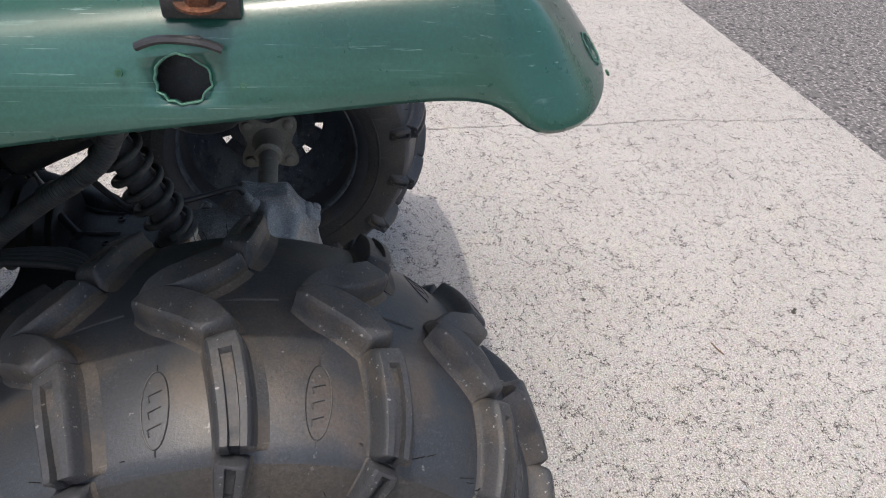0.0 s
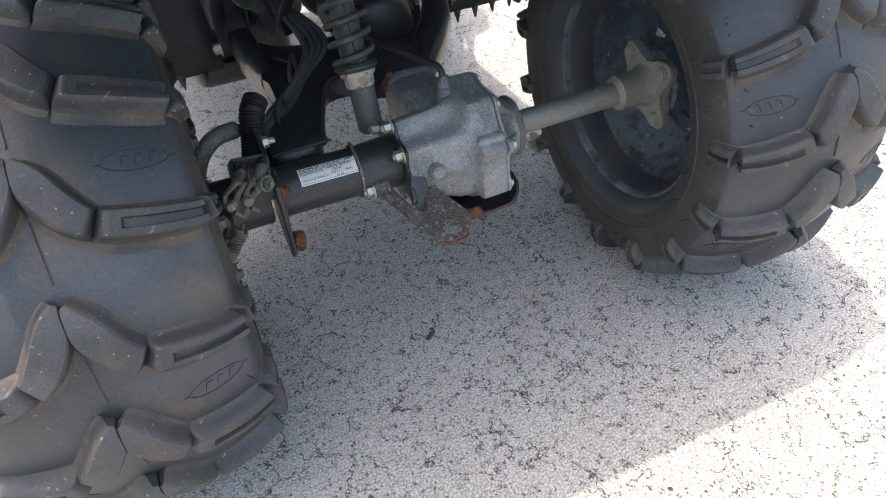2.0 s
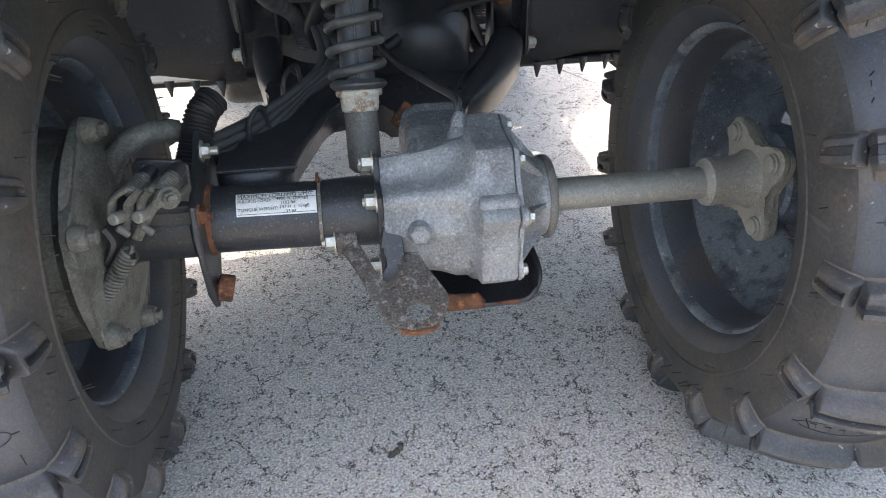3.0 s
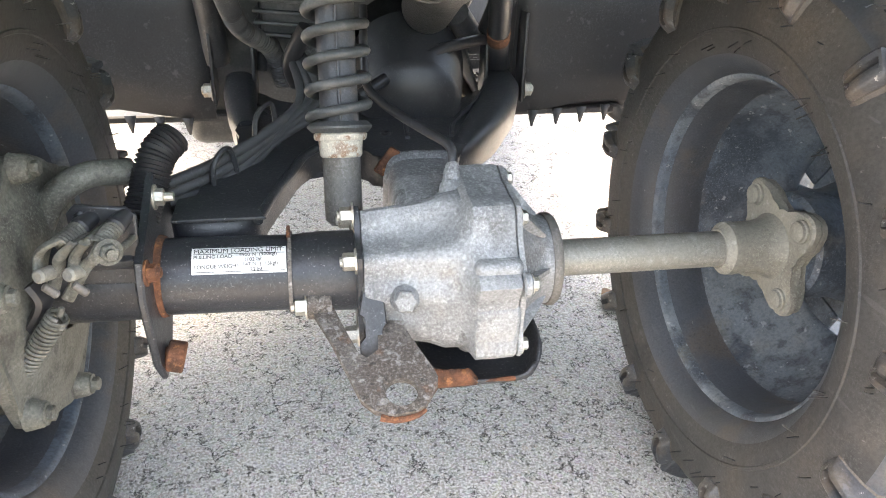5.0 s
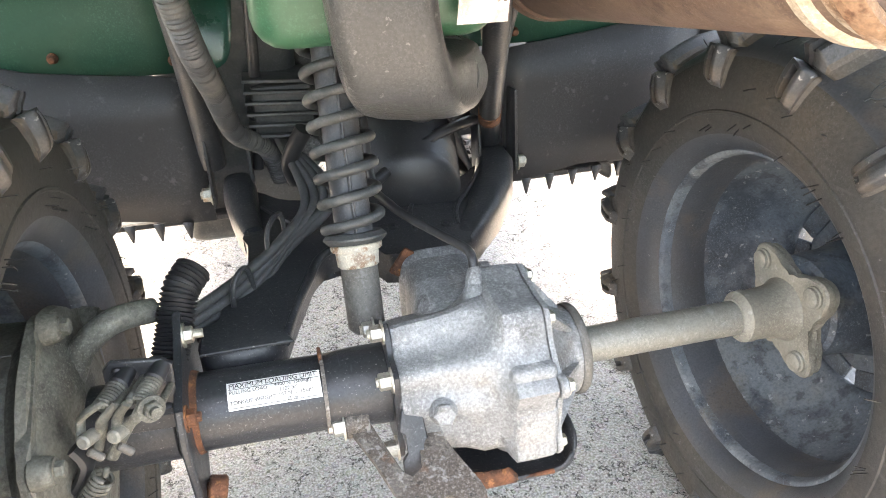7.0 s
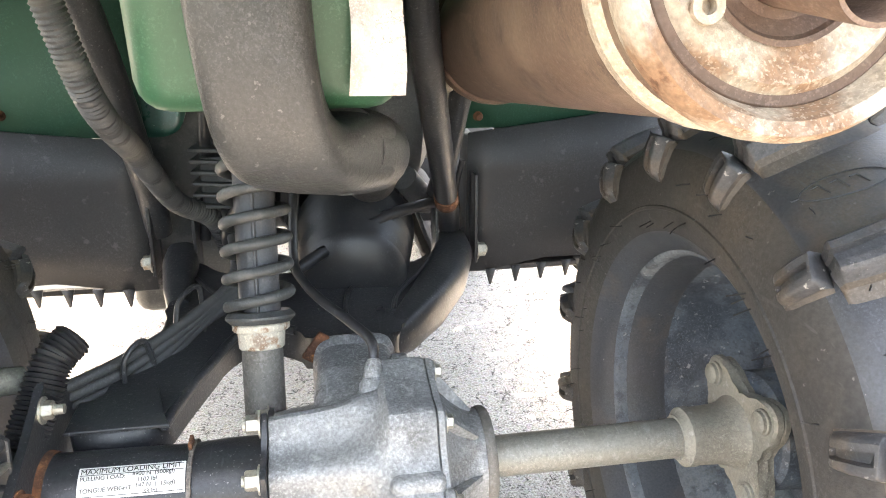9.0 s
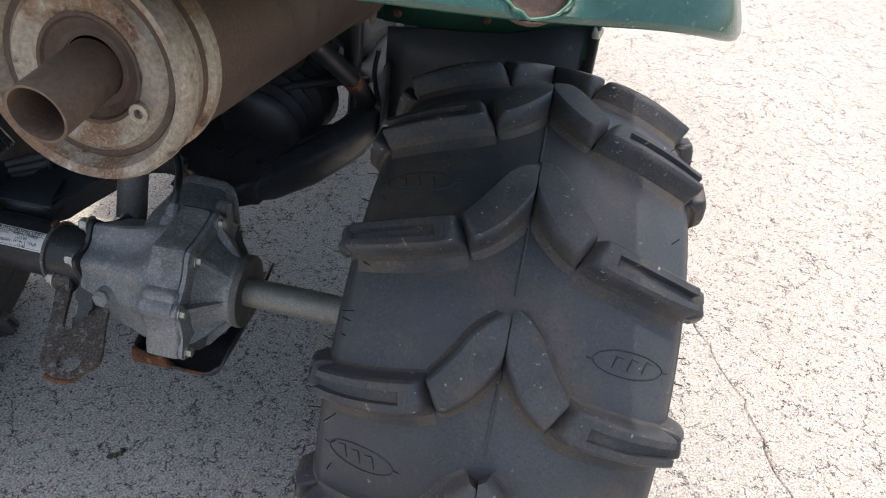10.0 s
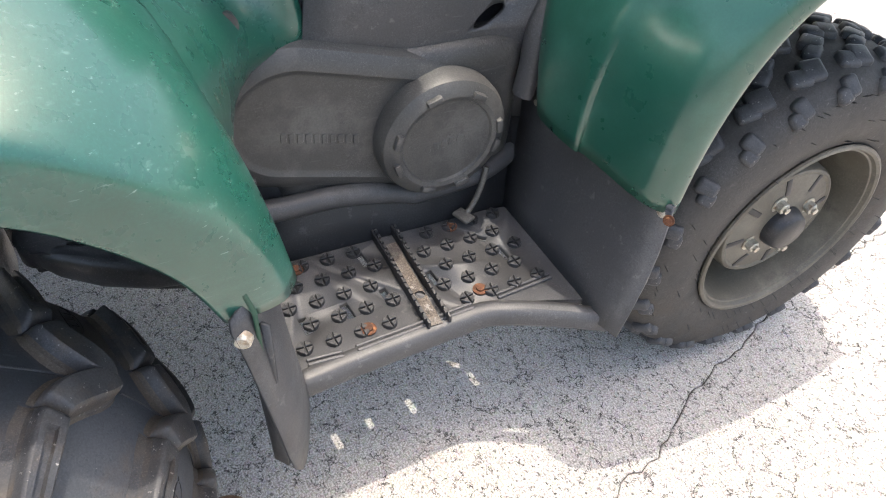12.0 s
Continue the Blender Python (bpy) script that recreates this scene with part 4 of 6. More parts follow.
for i in range(17):
    t = i / 16
    x = 0.054 + 0.046 * t
    top = -0.066 - 0.004 * t - (0.012 * max(0, t - 0.82) / 0.18) + rnd.uniform(-0.0008, 0.0008)
    rows.append([(x, AY - 0.0555 - 0.003 * math.sin(3.1 * t), AZ + top), (x, AY - 0.0590 - 0.003 * math.sin(3.1 * t) + rnd.uniform(-0.001, 0.001), AZ + top - 0.004), (x, AY - 0.0595 - 0.002 * math.sin(3.1 * t) + rnd.uniform(-0.001, 0.001), AZ - 0.082), (x, AY - 0.0580, AZ - 0.0875)])
loft(bm, rows)
skin(part("rust_patch", bm, RUST, skid, "flaking rust on the skid plate's rear wall", 50), 0.003)
bm = bmesh.new()
tube(bm, [(0.108, AY - 0.0585, AZ - 0.0845), (0.120, AY - 0.0592, AZ - 0.0835), (0.134, AY - 0.0585, AZ - 0.0845)], 0.0022, 8, 6, 1.0, radii=(0.0010, 0.0026))
part("rust_patch", bm, RUST, skid, "thin line of rust")

# tow hitch: a forked steel plate, sloping down to the rear
fork = [(-0.038, 0.012), (-0.026, 0.014), (-0.020, 0.004), (-0.010, -0.026), (-0.002, -0.048), (0.004, -0.053), (0.013, -0.046), (0.016, -0.014), (0.023, -0.006), (0.031, -0.008), (0.040, -0.036), (0.0535, -0.068), (0.0555, -0.076), (0.0545, -0.083), (0.043, -0.100), (0.036, -0.104), (0.020, -0.106), (0.006, -0.101), (-0.003, -0.091), (-0.022, -0.035), (-0.036, -0.002)]
bm = bmesh.new()
slab(bm, fork, 0.006, Matrix.Translation((0, 0, 0.2591)) @ Matrix.Rotation(radians(12), 4, "X") @ Matrix.Translation((0, 0, -0.003)), hole=(0.0270, -0.0865, 0.0122))
hitch = part("tow_hitch", bm, STEEL_PITTED, quad, "worn bare steel tow hitch with a round hole", 30)
bm = bmesh.new()
tube(bm, [(0.043, -0.0985, 0.2365), (0.036, -0.1025, 0.2355), (0.022, -0.1045, 0.2350), (0.010, -0.1015, 0.2360)], 0.0030, 8, 6, 1.0, radii=(0.0016, 0.0030))
part("rusty_rim", bm, RUST, hitch, "orange rust along the hitch's end")
bm = bmesh.new()
rod(bm, (-0.040, AY - 0.029, AZ - 0.013), (-0.020, AY - 0.029, AZ - 0.013), 0.0120, segs=20)
part("hitch_eye", bm, STEEL_PITTED, hitch)
hexbolt(hitch, (-0.040, AY - 0.029, AZ - 0.013), (-1, 0, 0), 0.0085, 0.009, BOLT, stud=0.004)
bm = bmesh.new()
slab(bm, [(0, 0.008), (0.016, 0.010), (0.018, -0.018), (0.013, -0.022), (0.013, -0.050), (0.004, -0.054), (-0.004, -0.046), (-0.004, -0.032), (0.002, -0.028), (0.002, -0.012), (-0.004, -0.010)], 0.005, Matrix.Translation((0.004, AY - 0.050, AZ + 0.002)) @ Matrix.Rotation(radians(60), 4, "X"), 0.001)
part("hitch_tab", bm, STEEL_BLACK, hitch)

# mounting plate at the left end of the tube
bm = bmesh.new()
slab(bm, [(0.062, 0.075), (0.030, 0.082), (-0.010, 0.060), (-0.050, 0.048), (-0.060, 0.020), (-0.055, -0.045), (-0.042, -0.068), (-0.020, -0.066), (0.010, -0.038), (0.060, -0.035), (0.085, 0.02)], 0.006, Matrix.Translation((-0.160, AY, AZ)) @ Matrix(((0, 0, 1, 0), (1, 0, 0, 0), (0, 1, 0, 0), (0, 0, 0, 1))), 0.0015)
plate = part("mounting_plate", bm, STEEL_BLACK, quad, "black steel mounting plate with rusted edges")
for y, z, mt in ((-0.044, 0.036, RUST), (0.020, 0.066, BOLT), (-0.034, -0.054, RUST)):
    hexbolt(plate, (-0.154, AY + y, AZ + z), (1, 0, 0), 0.0070, 0.007, mt, stud=0.008 if mt is BOLT else 0.004)
bm = bmesh.new()
rod(bm, (-0.154, AY - 0.034, AZ - 0.050), (-0.140, AY - 0.034, AZ - 0.054), 0.013)
part("rusty_nut", bm, RUST, plate)

# swing arm: a box rail on the left, and a yoke with two arms to the pivots
def beam(bm, stations, power=0.45, segs=24):
    """A rounded box section along stations of (centre, half width, half height), across x."""
    rows = []
    for i, (p, w, h) in enumerate(stations):
        a, b = Vector(stations[max(i - 1, 0)][0]), Vector(stations[min(i + 1, len(stations) - 1)][0])
        d = (b - a).normalized()
        side = d.cross(Z_AXIS).normalized()
        up = side.cross(d)
        ring = []
        for k in range(segs):
            t = 2 * math.pi * k / segs
            c, s_ = math.cos(t), math.sin(t)
            ring.append(Vector(p) + side * w * math.copysign(abs(c) ** power, c) + up * h * math.copysign(abs(s_) ** power, s_))
        rows.append(ring)
    return loft(bm, rows, True, True)


def rounded(outline, k=0.28):
    """The outline with each corner cut twice, so that it turns in a short curve."""
    for _ in range(2):
        out = []
        for i, (x, y) in enumerate(outline):
            x1, y1 = outline[(i + 1) % len(outline)]
            out += [(x + (x1 - x) * k, y + (y1 - y) * k), (x + (x1 - x) * (1 - k), y + (y1 - y) * (1 - k))]
        outline = out
    return outline


ARM = [(-0.150, 0.062), (-0.150, 0.108), (-0.113, 0.139), (-0.103, 0.250), (-0.114, 0.290), (-0.126, 0.345), (-0.128, 0.404), (-0.100, 0.404), (-0.078, 0.352), (-0.030, 0.336), (0.055, 0.350), (0.110, 0.338), (0.170, 0.352), (0.187, 0.408), (0.228, 0.402), (0.209, 0.327), (0.168, 0.253), (0.122, 0.205), (0.112, 0.170), (0.046, 0.168), (0.024, 0.206), (-0.019, 0.226), (-0.044, 0.200), (-0.055, 0.162), (-0.072, 0.110), (-0.083, 0.062)]
bm = bmesh.new()
slab(bm, rounded(ARM), 0.034, Matrix.Translation((0, 0, 0.276)), 0.004)
rail = part("swing_arm", bm, STEEL_BLACK, quad, "black pressed steel swing arm with worn edges", 45)
# welded flange along the rail, and pressed ridges
bm = bmesh.new()
tube(bm, [(-0.078, 0.072, 0.306), (-0.066, 0.120, 0.306), (-0.050, 0.165, 0.307), (-0.036, 0.203, 0.308), (-0.012, 0.221, 0.309), (0.020, 0.206, 0.309)], 0.0046, 10, 8)
part("rail_flange", bm, STEEL_BLACK, rail)
bm = bmesh.new()
slab(bm, [(-0.146, 0.060), (-0.146, 0.100), (-0.088, 0.114), (-0.078, 0.075), (-0.070, 0.060)], 0.003, Matrix.Translation((0, 0, 0.3125)), 0.0008)
part("rail_plate", bm, STEEL_BLACK, rail, "flat black plate behind the mounting plate")
bm = bmesh.new()
beam(bm, [((0.208, 0.400, 0.312), 0.020, 0.020), ((0.205, 0.372, 0.308), 0.024, 0.025), ((0.186, 0.320, 0.300), 0.025, 0.026), ((0.158, 0.268, 0.294), 0.022, 0.026), ((0.126, 0.220, 0.290), 0.016, 0.022), ((0.112, 0.200, 0.290), 0.010, 0.016)], 0.70)
part("swing_arm_horn", bm, STEEL_BLACK, rail, "rounded black arm towards the pivot", 60)
bm = bmesh.new()
beam(bm, [((-0.114, 0.402, 0.312), 0.018, 0.020), ((-0.112, 0.372, 0.308), 0.020, 0.024), ((-0.108, 0.330, 0.300), 0.017, 0.024), ((-0.100, 0.280, 0.296), 0.012, 0.020)], 0.70)
yoke = part("swing_arm_horn", bm, STEEL_BLACK, rail, "rounded black arm towards the pivot", 60)
for pts in ([(0.180, 0.352, 0.3235), (0.160, 0.318, 0.3170), (0.128, 0.272, 0.3110), (0.118, 0.232, 0.3100)], [(0.100, 0.330, 0.3105), (0.075, 0.280, 0.3110), (0.070, 0.230, 0.3105)], [(-0.090, 0.340, 0.3105), (-0.060, 0.290, 0.3110), (-0.020, 0.262, 0.3105)]):
    bm = bmesh.new()
    tube(bm, pts, 0.0028, 8, 8)
    part("pressed_ridge", bm, STEEL_BLACK, yoke)
for x, y in ((0.048, 0.245), (0.105, 0.235)):
    bm = bmesh.new()
    lathe(bm, [(0.0030, 0.0), (0.0055, 0.0), (0.0055, 0.0030), (0.0030, 0.0030)], Matrix.Translation((x, y, 0.3095)), 16, close=True)
    part("drain_hole", bm, RUBBER, rail)
bm = bmesh.new()
m, d = frame_at((0.082, 0.290, 0.318), (0.092, 0.440, 0.335))
prof = [(0, 0), (0.050, 0)]
for k in range(6):
    prof += [(0.058 + 0.003 * k, 0.012 + 0.021 * k), (0.052 + 0.003 * k, 0.022 + 0.021 * k)]
lathe(bm, prof + [(0, d)], m, 40)
part("drive_shaft_boot", bm, RUBBER, quad, "black ribbed rubber drive shaft boot", 60)
for px, py, sgn in ((-0.126, 0.400, -1), (0.216, 0.386, 1)):
    hexbolt(rail, (px + 0.020 * sgn, py - 0.010, 0.312), (sgn, 0, 0), 0.0085, 0.010, BOLT, stud=0.003)
    bm = bmesh.new()
    block(bm, (0.004, 0.036, 0.110), pose(px + 0.018 * sgn, py + 0.004, 0.350, -6), 0.0015)
    block(bm, (0.004, 0.036, 0.085), pose(px - 0.030 * sgn, py + 0.004, 0.340, -6), 0.0015)
    part("pivot_bracket", bm, STEEL_BLACK, quad, "black steel pivot bracket")

COLLAR = material("flaking_cream_paint", (0.52, 0.48, 0.40), 0.6, 0, [((0.24, 0.11, 0.05), 50, 0.52, 0.60, 0.9), ((0.34, 0.32, 0.28), 30, 0.5, 0.7, 0.5)], 0.15, 300, 0.2, 300)
# rear shock absorber
S0, S1 = Vector((-0.004, AY + 0.066, AZ - 0.002)), Vector((-0.004, AY + 0.204, AZ + 0.346))
S_DIR = (S1 - S0).normalized()
bm = bmesh.new()
rod(bm, S0 + S_DIR * 0.008, S0 + S_DIR * 0.085, 0.0172, 0.0172, 28, 0.005)
shock = part("shock_absorber", bm, STEEL_GREY, quad, "grey flaking shock absorber base")
bm = bmesh.new()
rod(bm, S0 + S_DIR * 0.070, S0 + S_DIR * 0.087, 0.0190, 0.0200, 28)
rod(bm, S0 + S_DIR * 0.085, S0 + S_DIR * 0.092, 0.0235, 0.0240, 28)
part("shock_collar", bm, COLLAR, shock, "pale collar with flaking paint")
bm = bmesh.new()
rod(bm, S0 + S_DIR * 0.092, S0 + S_DIR * 0.102, 0.0290, 0.0290, 32, 0.004)
part("spring_seat", bm, SPRING, shock)
bm = bmesh.new()
rod(bm, S0 + S_DIR * 0.10, S1, 0.0172, segs=24)
block(bm, (0.003, 0.010, 0.20), Matrix.Translation(S0 + S_DIR * 0.20) @ S_DIR.to_track_quat("Z", "Y").to_matrix().to_4x4() @ Matrix.Translation((0, 0.0165, 0)), 0.001, 1)
part("damper_body", bm, BLACK_PALE, shock)
bm = bmesh.new()
coil(bm, S0 + S_DIR * 0.106, S1, 0.0258, 0.0048, 11.6, 10, 24)
part("coil_spring", bm, SPRING, shock, "dusty black coil spring")

# ---- brake drum, levers and cables at the left rear wheel ----
DRX = -0.240
bm = bmesh.new()
m = Matrix.Translation((DRX, AY, AZ)) @ Matrix.Rotation(radians(-90), 4, "Y")
lathe(bm, [(0.034, -0.012), (0.060, -0.010), (0.088, -0.002), (0.104, 0.004), (0.106, 0.010), (0.100, 0.014), (0.096, 0.020), (0.098, 0.060), (0.094, 0.068), (0, 0.068)], m, 56)
drum = part("brake_drum", bm, DRUM, quad, "weathered olive-grey brake drum and backing plate", 32)
bm = bmesh.new()
out = []
for i in range(60):
    a = 2 * math.pi * i / 60
    off = (math.degrees(a) % 60) - 30
    r = min(0.1005 / math.cos(radians(off)), 0.1125)
    out.append((r * math.cos(a), r * math.sin(a)))
slab(bm, out, 0.010, Matrix.Translation((DRX - 0.001, AY, AZ)) @ Matrix.Rotation(radians(-90), 4, "Y"), 0.002)
part("backing_plate", bm, DRUM, drum)
for i in range(6):
    a = radians(60 * i)
    y, z = 0.103 * math.sin(a), 0.103 * math.cos(a)
    bm = bmesh.new()
    rod(bm, (DRX - 0.004, AY + y, AZ + z), (DRX + 0.010, AY + y, AZ + z), 0.012, 0.010)
    boss = part("plate_boss", bm, DRUM, drum)
    hexbolt(boss, (DRX + 0.010, AY + y, AZ + z), (1, 0, 0), 0.006, 0.006, DRUM)
# bracket, lever arms, cable adjusters and return spring
bm = bmesh.new()
slab(bm, [(-0.206, 0.296), (-0.162, 0.294), (-0.156, 0.352), (-0.162, 0.358), (-0.196, 0.362), (-0.202, 0.356)], 0.005, Matrix(((1, 0, 0, 0), (0, 0, -1, 0.008), (0, 1, 0, 0), (0, 0, 0, 1))), 0.001)
block(bm, (0.040, 0.030, 0.012), pose(-0.182, 0.014, 0.318, 25), 0.003)
mount = part("lever_mount", bm, STEEL_BLACK, quad, "dusty black bracket for the brake levers")
for x, z in ((-0.192, 0.354), (-0.168, 0.351)):
    bm = bmesh.new()
    rod(bm, (x, -0.001, z), (x, 0.004, z), 0.0045)
    part("bracket_hole", bm, RUBBER, mount)
ARMS = [((-0.217, 0.328), (-0.215, 0.340), (-0.208, 0.349), (-0.199, 0.352)), ((-0.210, 0.315), (-0.204, 0.331), (-0.200, 0.341), (-0.190, 0.349)), ((-0.194, 0.328), (-0.191, 0.340), (-0.182, 0.351)), ((-0.203, 0.306), (-0.187, 0.330), (-0.179, 0.338), (-0.172, 0.347), (-0.166, 0.340))]
for k, arm in enumerate(ARMS):
    bm = bmesh.new()
    tube(bm, [(x, -0.030 + 0.010 * (i % 2) * (0.4 if k < 2 else 0.2), z) for i, (x, z) in enumerate(arm)], 0.0028, 10, 6, 1.6)
    x, z = arm[-1]
    rod(bm, (x, -0.030, z), (x + 0.006, 0.006, z - 0.006), 0.0028)
    part("brake_lever", bm, DRUM, mount, "grey steel brake lever arm")
for x, z in ((-0.212, 0.329), (-0.193, 0.329)):
    bm = bmesh.new()
    rod(bm, (x - 0.002, -0.040, z + 0.003), (x + 0.003, -0.026, z - 0.002), 0.0050)
    barrel = part("cable_barrel", bm, HUB, mount, "dull steel cable end barrel")
    bm = bmesh.new()
    rod(bm, (x + 0.000, -0.040, z - 0.004), (x + 0.008, -0.040, z - 0.013), 0.0030)
    part("threaded_end", bm, STEEL_GREY, barrel)
hexbolt(mount, (-0.169, -0.030, 0.343), (0.5, -0.9, 0.25), 0.0066, 0.006, DRUM, stud=0.005)
for p0, p1 in (((-0.200, -0.027, 0.348), (-0.188, 0.000, 0.351)), ((-0.176, -0.027, 0.346), (-0.165, 0.000, 0.351))):
    a, b = Vector(p0), Vector(p1)
    bm = bmesh.new()
    rod(bm, a, b, 0.0032)
    coil(bm, a, a.lerp(b, 0.7), 0.0056, 0.0013, 8, 6, 14)
    adj = part("cable_adjuster", bm, DRUM, mount, "dirty spring-loaded cable adjuster")
    bm = bmesh.new()
    rod(bm, a.lerp(b, 0.68), a.lerp(b, 1.25), 0.0075, 0.0060)
    part("rubber_cap", bm, RUBBER, adj)
bm = bmesh.new()
coil(bm, (-0.209, -0.036, 0.297), (-0.246, -0.040, 0.247), 0.0072, 0.0015, 17, 6, 14)
rod(bm, (-0.206, -0.035, 0.303), (-0.209, -0.036, 0.296), 0.0022)
rod(bm, (-0.246, -0.040, 0.247), (-0.250, -0.041, 0.241), 0.0022)
part("return_spring", bm, DRUM, quad, "dirty return spring between lever and backing plate")
bm = bmesh.new()
block(bm, (0.020, 0.030, 0.022), pose(-0.250, -0.030, 0.238, 0, 15), 0.006, 3)
part("spring_anchor", bm, DRUM, drum)
bm = bmesh.new()
tube(bm, [(-0.224, -0.026, 0.319), (-0.219, -0.028, 0.306), (-0.226, -0.028, 0.291), (-0.237, -0.026, 0.276)], 0.0085, 8, 5, 0.5)
part("torn_boot", bm, RUBBER, mount, "torn black rubber boot")
bm = bmesh.new()
tube(bm, [(-0.238, AY + 0.01, AZ + 0.050), (-0.226, AY + 0.02, AZ + 0.070), (-0.204, AY + 0.035, AZ + 0.080), (-0.178, AY + 0.055, AZ + 0.072)], 0.0105, 12)
part("cable_guide", bm, DRUM, quad, "grey curved cable guide")
# corrugated rubber boot round the cables
bm = bmesh.new()
tube(bm, [(-0.174, 0.036, 0.300), (-0.168, 0.055, 0.320), (-0.161, 0.074, 0.340), (-0.154, 0.092, 0.360), (-0.142, 0.108, 0.370)], 0.0142, 20, 12, 1.0, None, (0.0036, 0.0016))
part("corrugated_boot", bm, RUBBER, quad, "black corrugated rubber cable boot", 60)
for k in range(4):
    o = k * 0.010
    bm = bmesh.new()
    tube(bm, [(-0.168 + o * 0.4, AY + 0.060 + o * 0.6, AZ + 0.052 - o), (-0.120 + o * 0.3, AY + 0.115, AZ + 0.050 - o * 0.9), (-0.070, AY + 0.17, AZ + 0.060 - o * 0.5), (-0.04 + o, AY + 0.24, AZ + 0.07), (-0.06, AY + 0.36, AZ + 0.10)], 0.0052, 10)
    part("brake_cable", bm, CABLE, quad)
bm = bmesh.new()
tube(bm, [(-0.120, AY + 0.10, AZ + 0.015), (-0.118, AY + 0.10, AZ + 0.055), (-0.105, AY + 0.12, AZ + 0.062), (-0.100, AY + 0.125, AZ + 0.022)], 0.0026, 8)
part("wire_clip", bm, STEEL_BLACK, quad)
bm = bmesh.new()
tube(bm, [(-0.085, AY + 0.15, AZ + 0.04), (-0.082, AY + 0.16, AZ + 0.076), (-0.068, AY + 0.19, AZ + 0.078), (-0.066, AY + 0.18, AZ + 0.035)], 0.0026, 8)
part("wire_clip", bm, STEEL_BLACK, quad)

# ---- frame tubes, hoses and engine parts seen from behind ----
for pts, r, mat, name, lab in (
    ([(-0.135, AY + 0.10, 0.66), (-0.118, AY + 0.13, 0.545), (-0.112, AY + 0.22, 0.475), (-0.104, AY + 0.314, 0.399), (-0.074, AY + 0.36, 0.36), (-0.062, AY + 0.38, 0.31)], 0.0112, CABLE, "ribbed_hose", "dusty ribbed hose"),
    ([(-0.060, AY + 0.36, 0.66), (-0.075, AY + 0.37, 0.45), (-0.088, AY + 0.375, 0.33)], 0.0065, RUBBER, "thin_hose", "thin black hose"),
    ([(0.118, 0.070, 0.70), (0.138, 0.156, 0.591), (0.165, 0.250, 0.490), (0.195, 0.362, 0.383), (0.206, 0.400, 0.335)], 0.0135, STEEL_BLACK, "frame_tube", "black frame tube with a rust patch"),
    ([(-0.150, AY + 0.20, 0.68), (-0.140, AY + 0.27, 0.55), (-0.140, AY + 0.36, 0.40), (-0.140, AY + 0.38, 0.34)], 0.0155, STEEL_BLACK, "frame_tube", "black frame tube"),
    ([(0.22, AY + 0.36, 0.42), (0.214, AY + 0.365, 0.38), (0.222, AY + 0.37, 0.33)], 0.0035, STEEL_BLACK, "pivot_strap", "thin steel strap"),
    ([(0.020, AY + 0.23, 0.345), (0.07, AY + 0.27, 0.360), (0.125, AY + 0.305, 0.374), (0.175, AY + 0.335, 0.376), (0.205, AY + 0.36, 0.370)], 0.0068, RUBBER, "drain_hose", "black rubber hose"),
    ([(-0.03, AY + 0.30, 0.40), (-0.05, AY + 0.31, 0.36), (-0.045, AY + 0.32, 0.33)], 0.010, RUBBER, "drain_hose", "black rubber hose"),
    ([(-0.13, AY + 0.42, 0.62), (0.0, AY + 0.42, 0.615), (0.20, AY + 0.42, 0.62)], 0.016, STEEL_BLACK, "cross_tube", "black frame cross tube"),
    ([(0.222, 0.270, 0.640), (0.212, 0.300, 0.580), (0.204, 0.328, 0.515), (0.194, 0.360, 0.430), (0.186, 0.382, 0.385)], 0.0125, STEEL_BLACK, "frame_tube", "black frame tube"),
):
    bm = bmesh.new()
    tube(bm, pts, r, 14, 8, 1.0, None, (0.0042, 0.0008) if name == "ribbed_hose" else None)
    part(name, bm, mat, quad, lab, 60)
bm = bmesh.new()
rod(bm, (0.1925, 0.353, 0.392), (0.1965, 0.367, 0.377), 0.0142)
part("rust_patch", bm, RUST, quad, "rust patch on the frame tube")
# engine block with cooling fins
bm = bmesh.new()
block(bm, (0.30, 0.36, 0.24), pose(0.03, AY + 0.64, 0.42), 0.03, 3)
engine = part("engine_block", bm, GREYPLASTIC, quad, "dusty grey engine block")
# black backing added above the engine against light leaking through
bm = bmesh.new()
block(bm, (0.23, 0.20, 0.36), pose(0.010, AY + 0.60, 0.60), 0.03, 3)
part("air_box", bm, BLACK, quad, "black block added above the engine to close off stray sunlight")
# added dark block that stops sunlit ground showing through on the left
bm = bmesh.new()
block(bm, (0.17, 0.10, 0.45), pose(-0.110, AY + 0.47, 0.435), 0.02, 3)
part("gearbox_case", bm, SPRING, engine, "dusty dark block added beside the engine to stop sunlight leaking through")
for k in range(6):
    bm = bmesh.new()
    block(bm, (0.085, 0.10, 0.004), pose(-0.048, AY + 0.392, 0.372 + 0.013 * k, -8, 4), 0.0012)
    part("cooling_fin", bm, SPRING, engine)
bm = bmesh.new()
block(bm, (0.07, 0.09, 0.062), pose(-0.048, AY + 0.40, 0.405), 0.006)
part("fin_core", bm, SPRING, engine)
bm = bmesh.new()
rod(bm, (-0.03, AY + 0.37, 0.345), (-0.03, AY + 0.45, 0.345), 0.024)
part("engine_boss", bm, CAST, engine)
bm = bmesh.new()
lathe(bm, [(0.052, 0), (0.074, 0.002), (0.080, 0.02), (0.074, 0.035), (0.060, 0.045), (0, 0.045)], Matrix.Translation((0.075, AY + 0.40, 0.36)) @ Matrix.Rotation(radians(-90), 4, "X"), 36)
part("rubber_bellows", bm, RUBBER, quad, "black rubber bellows")

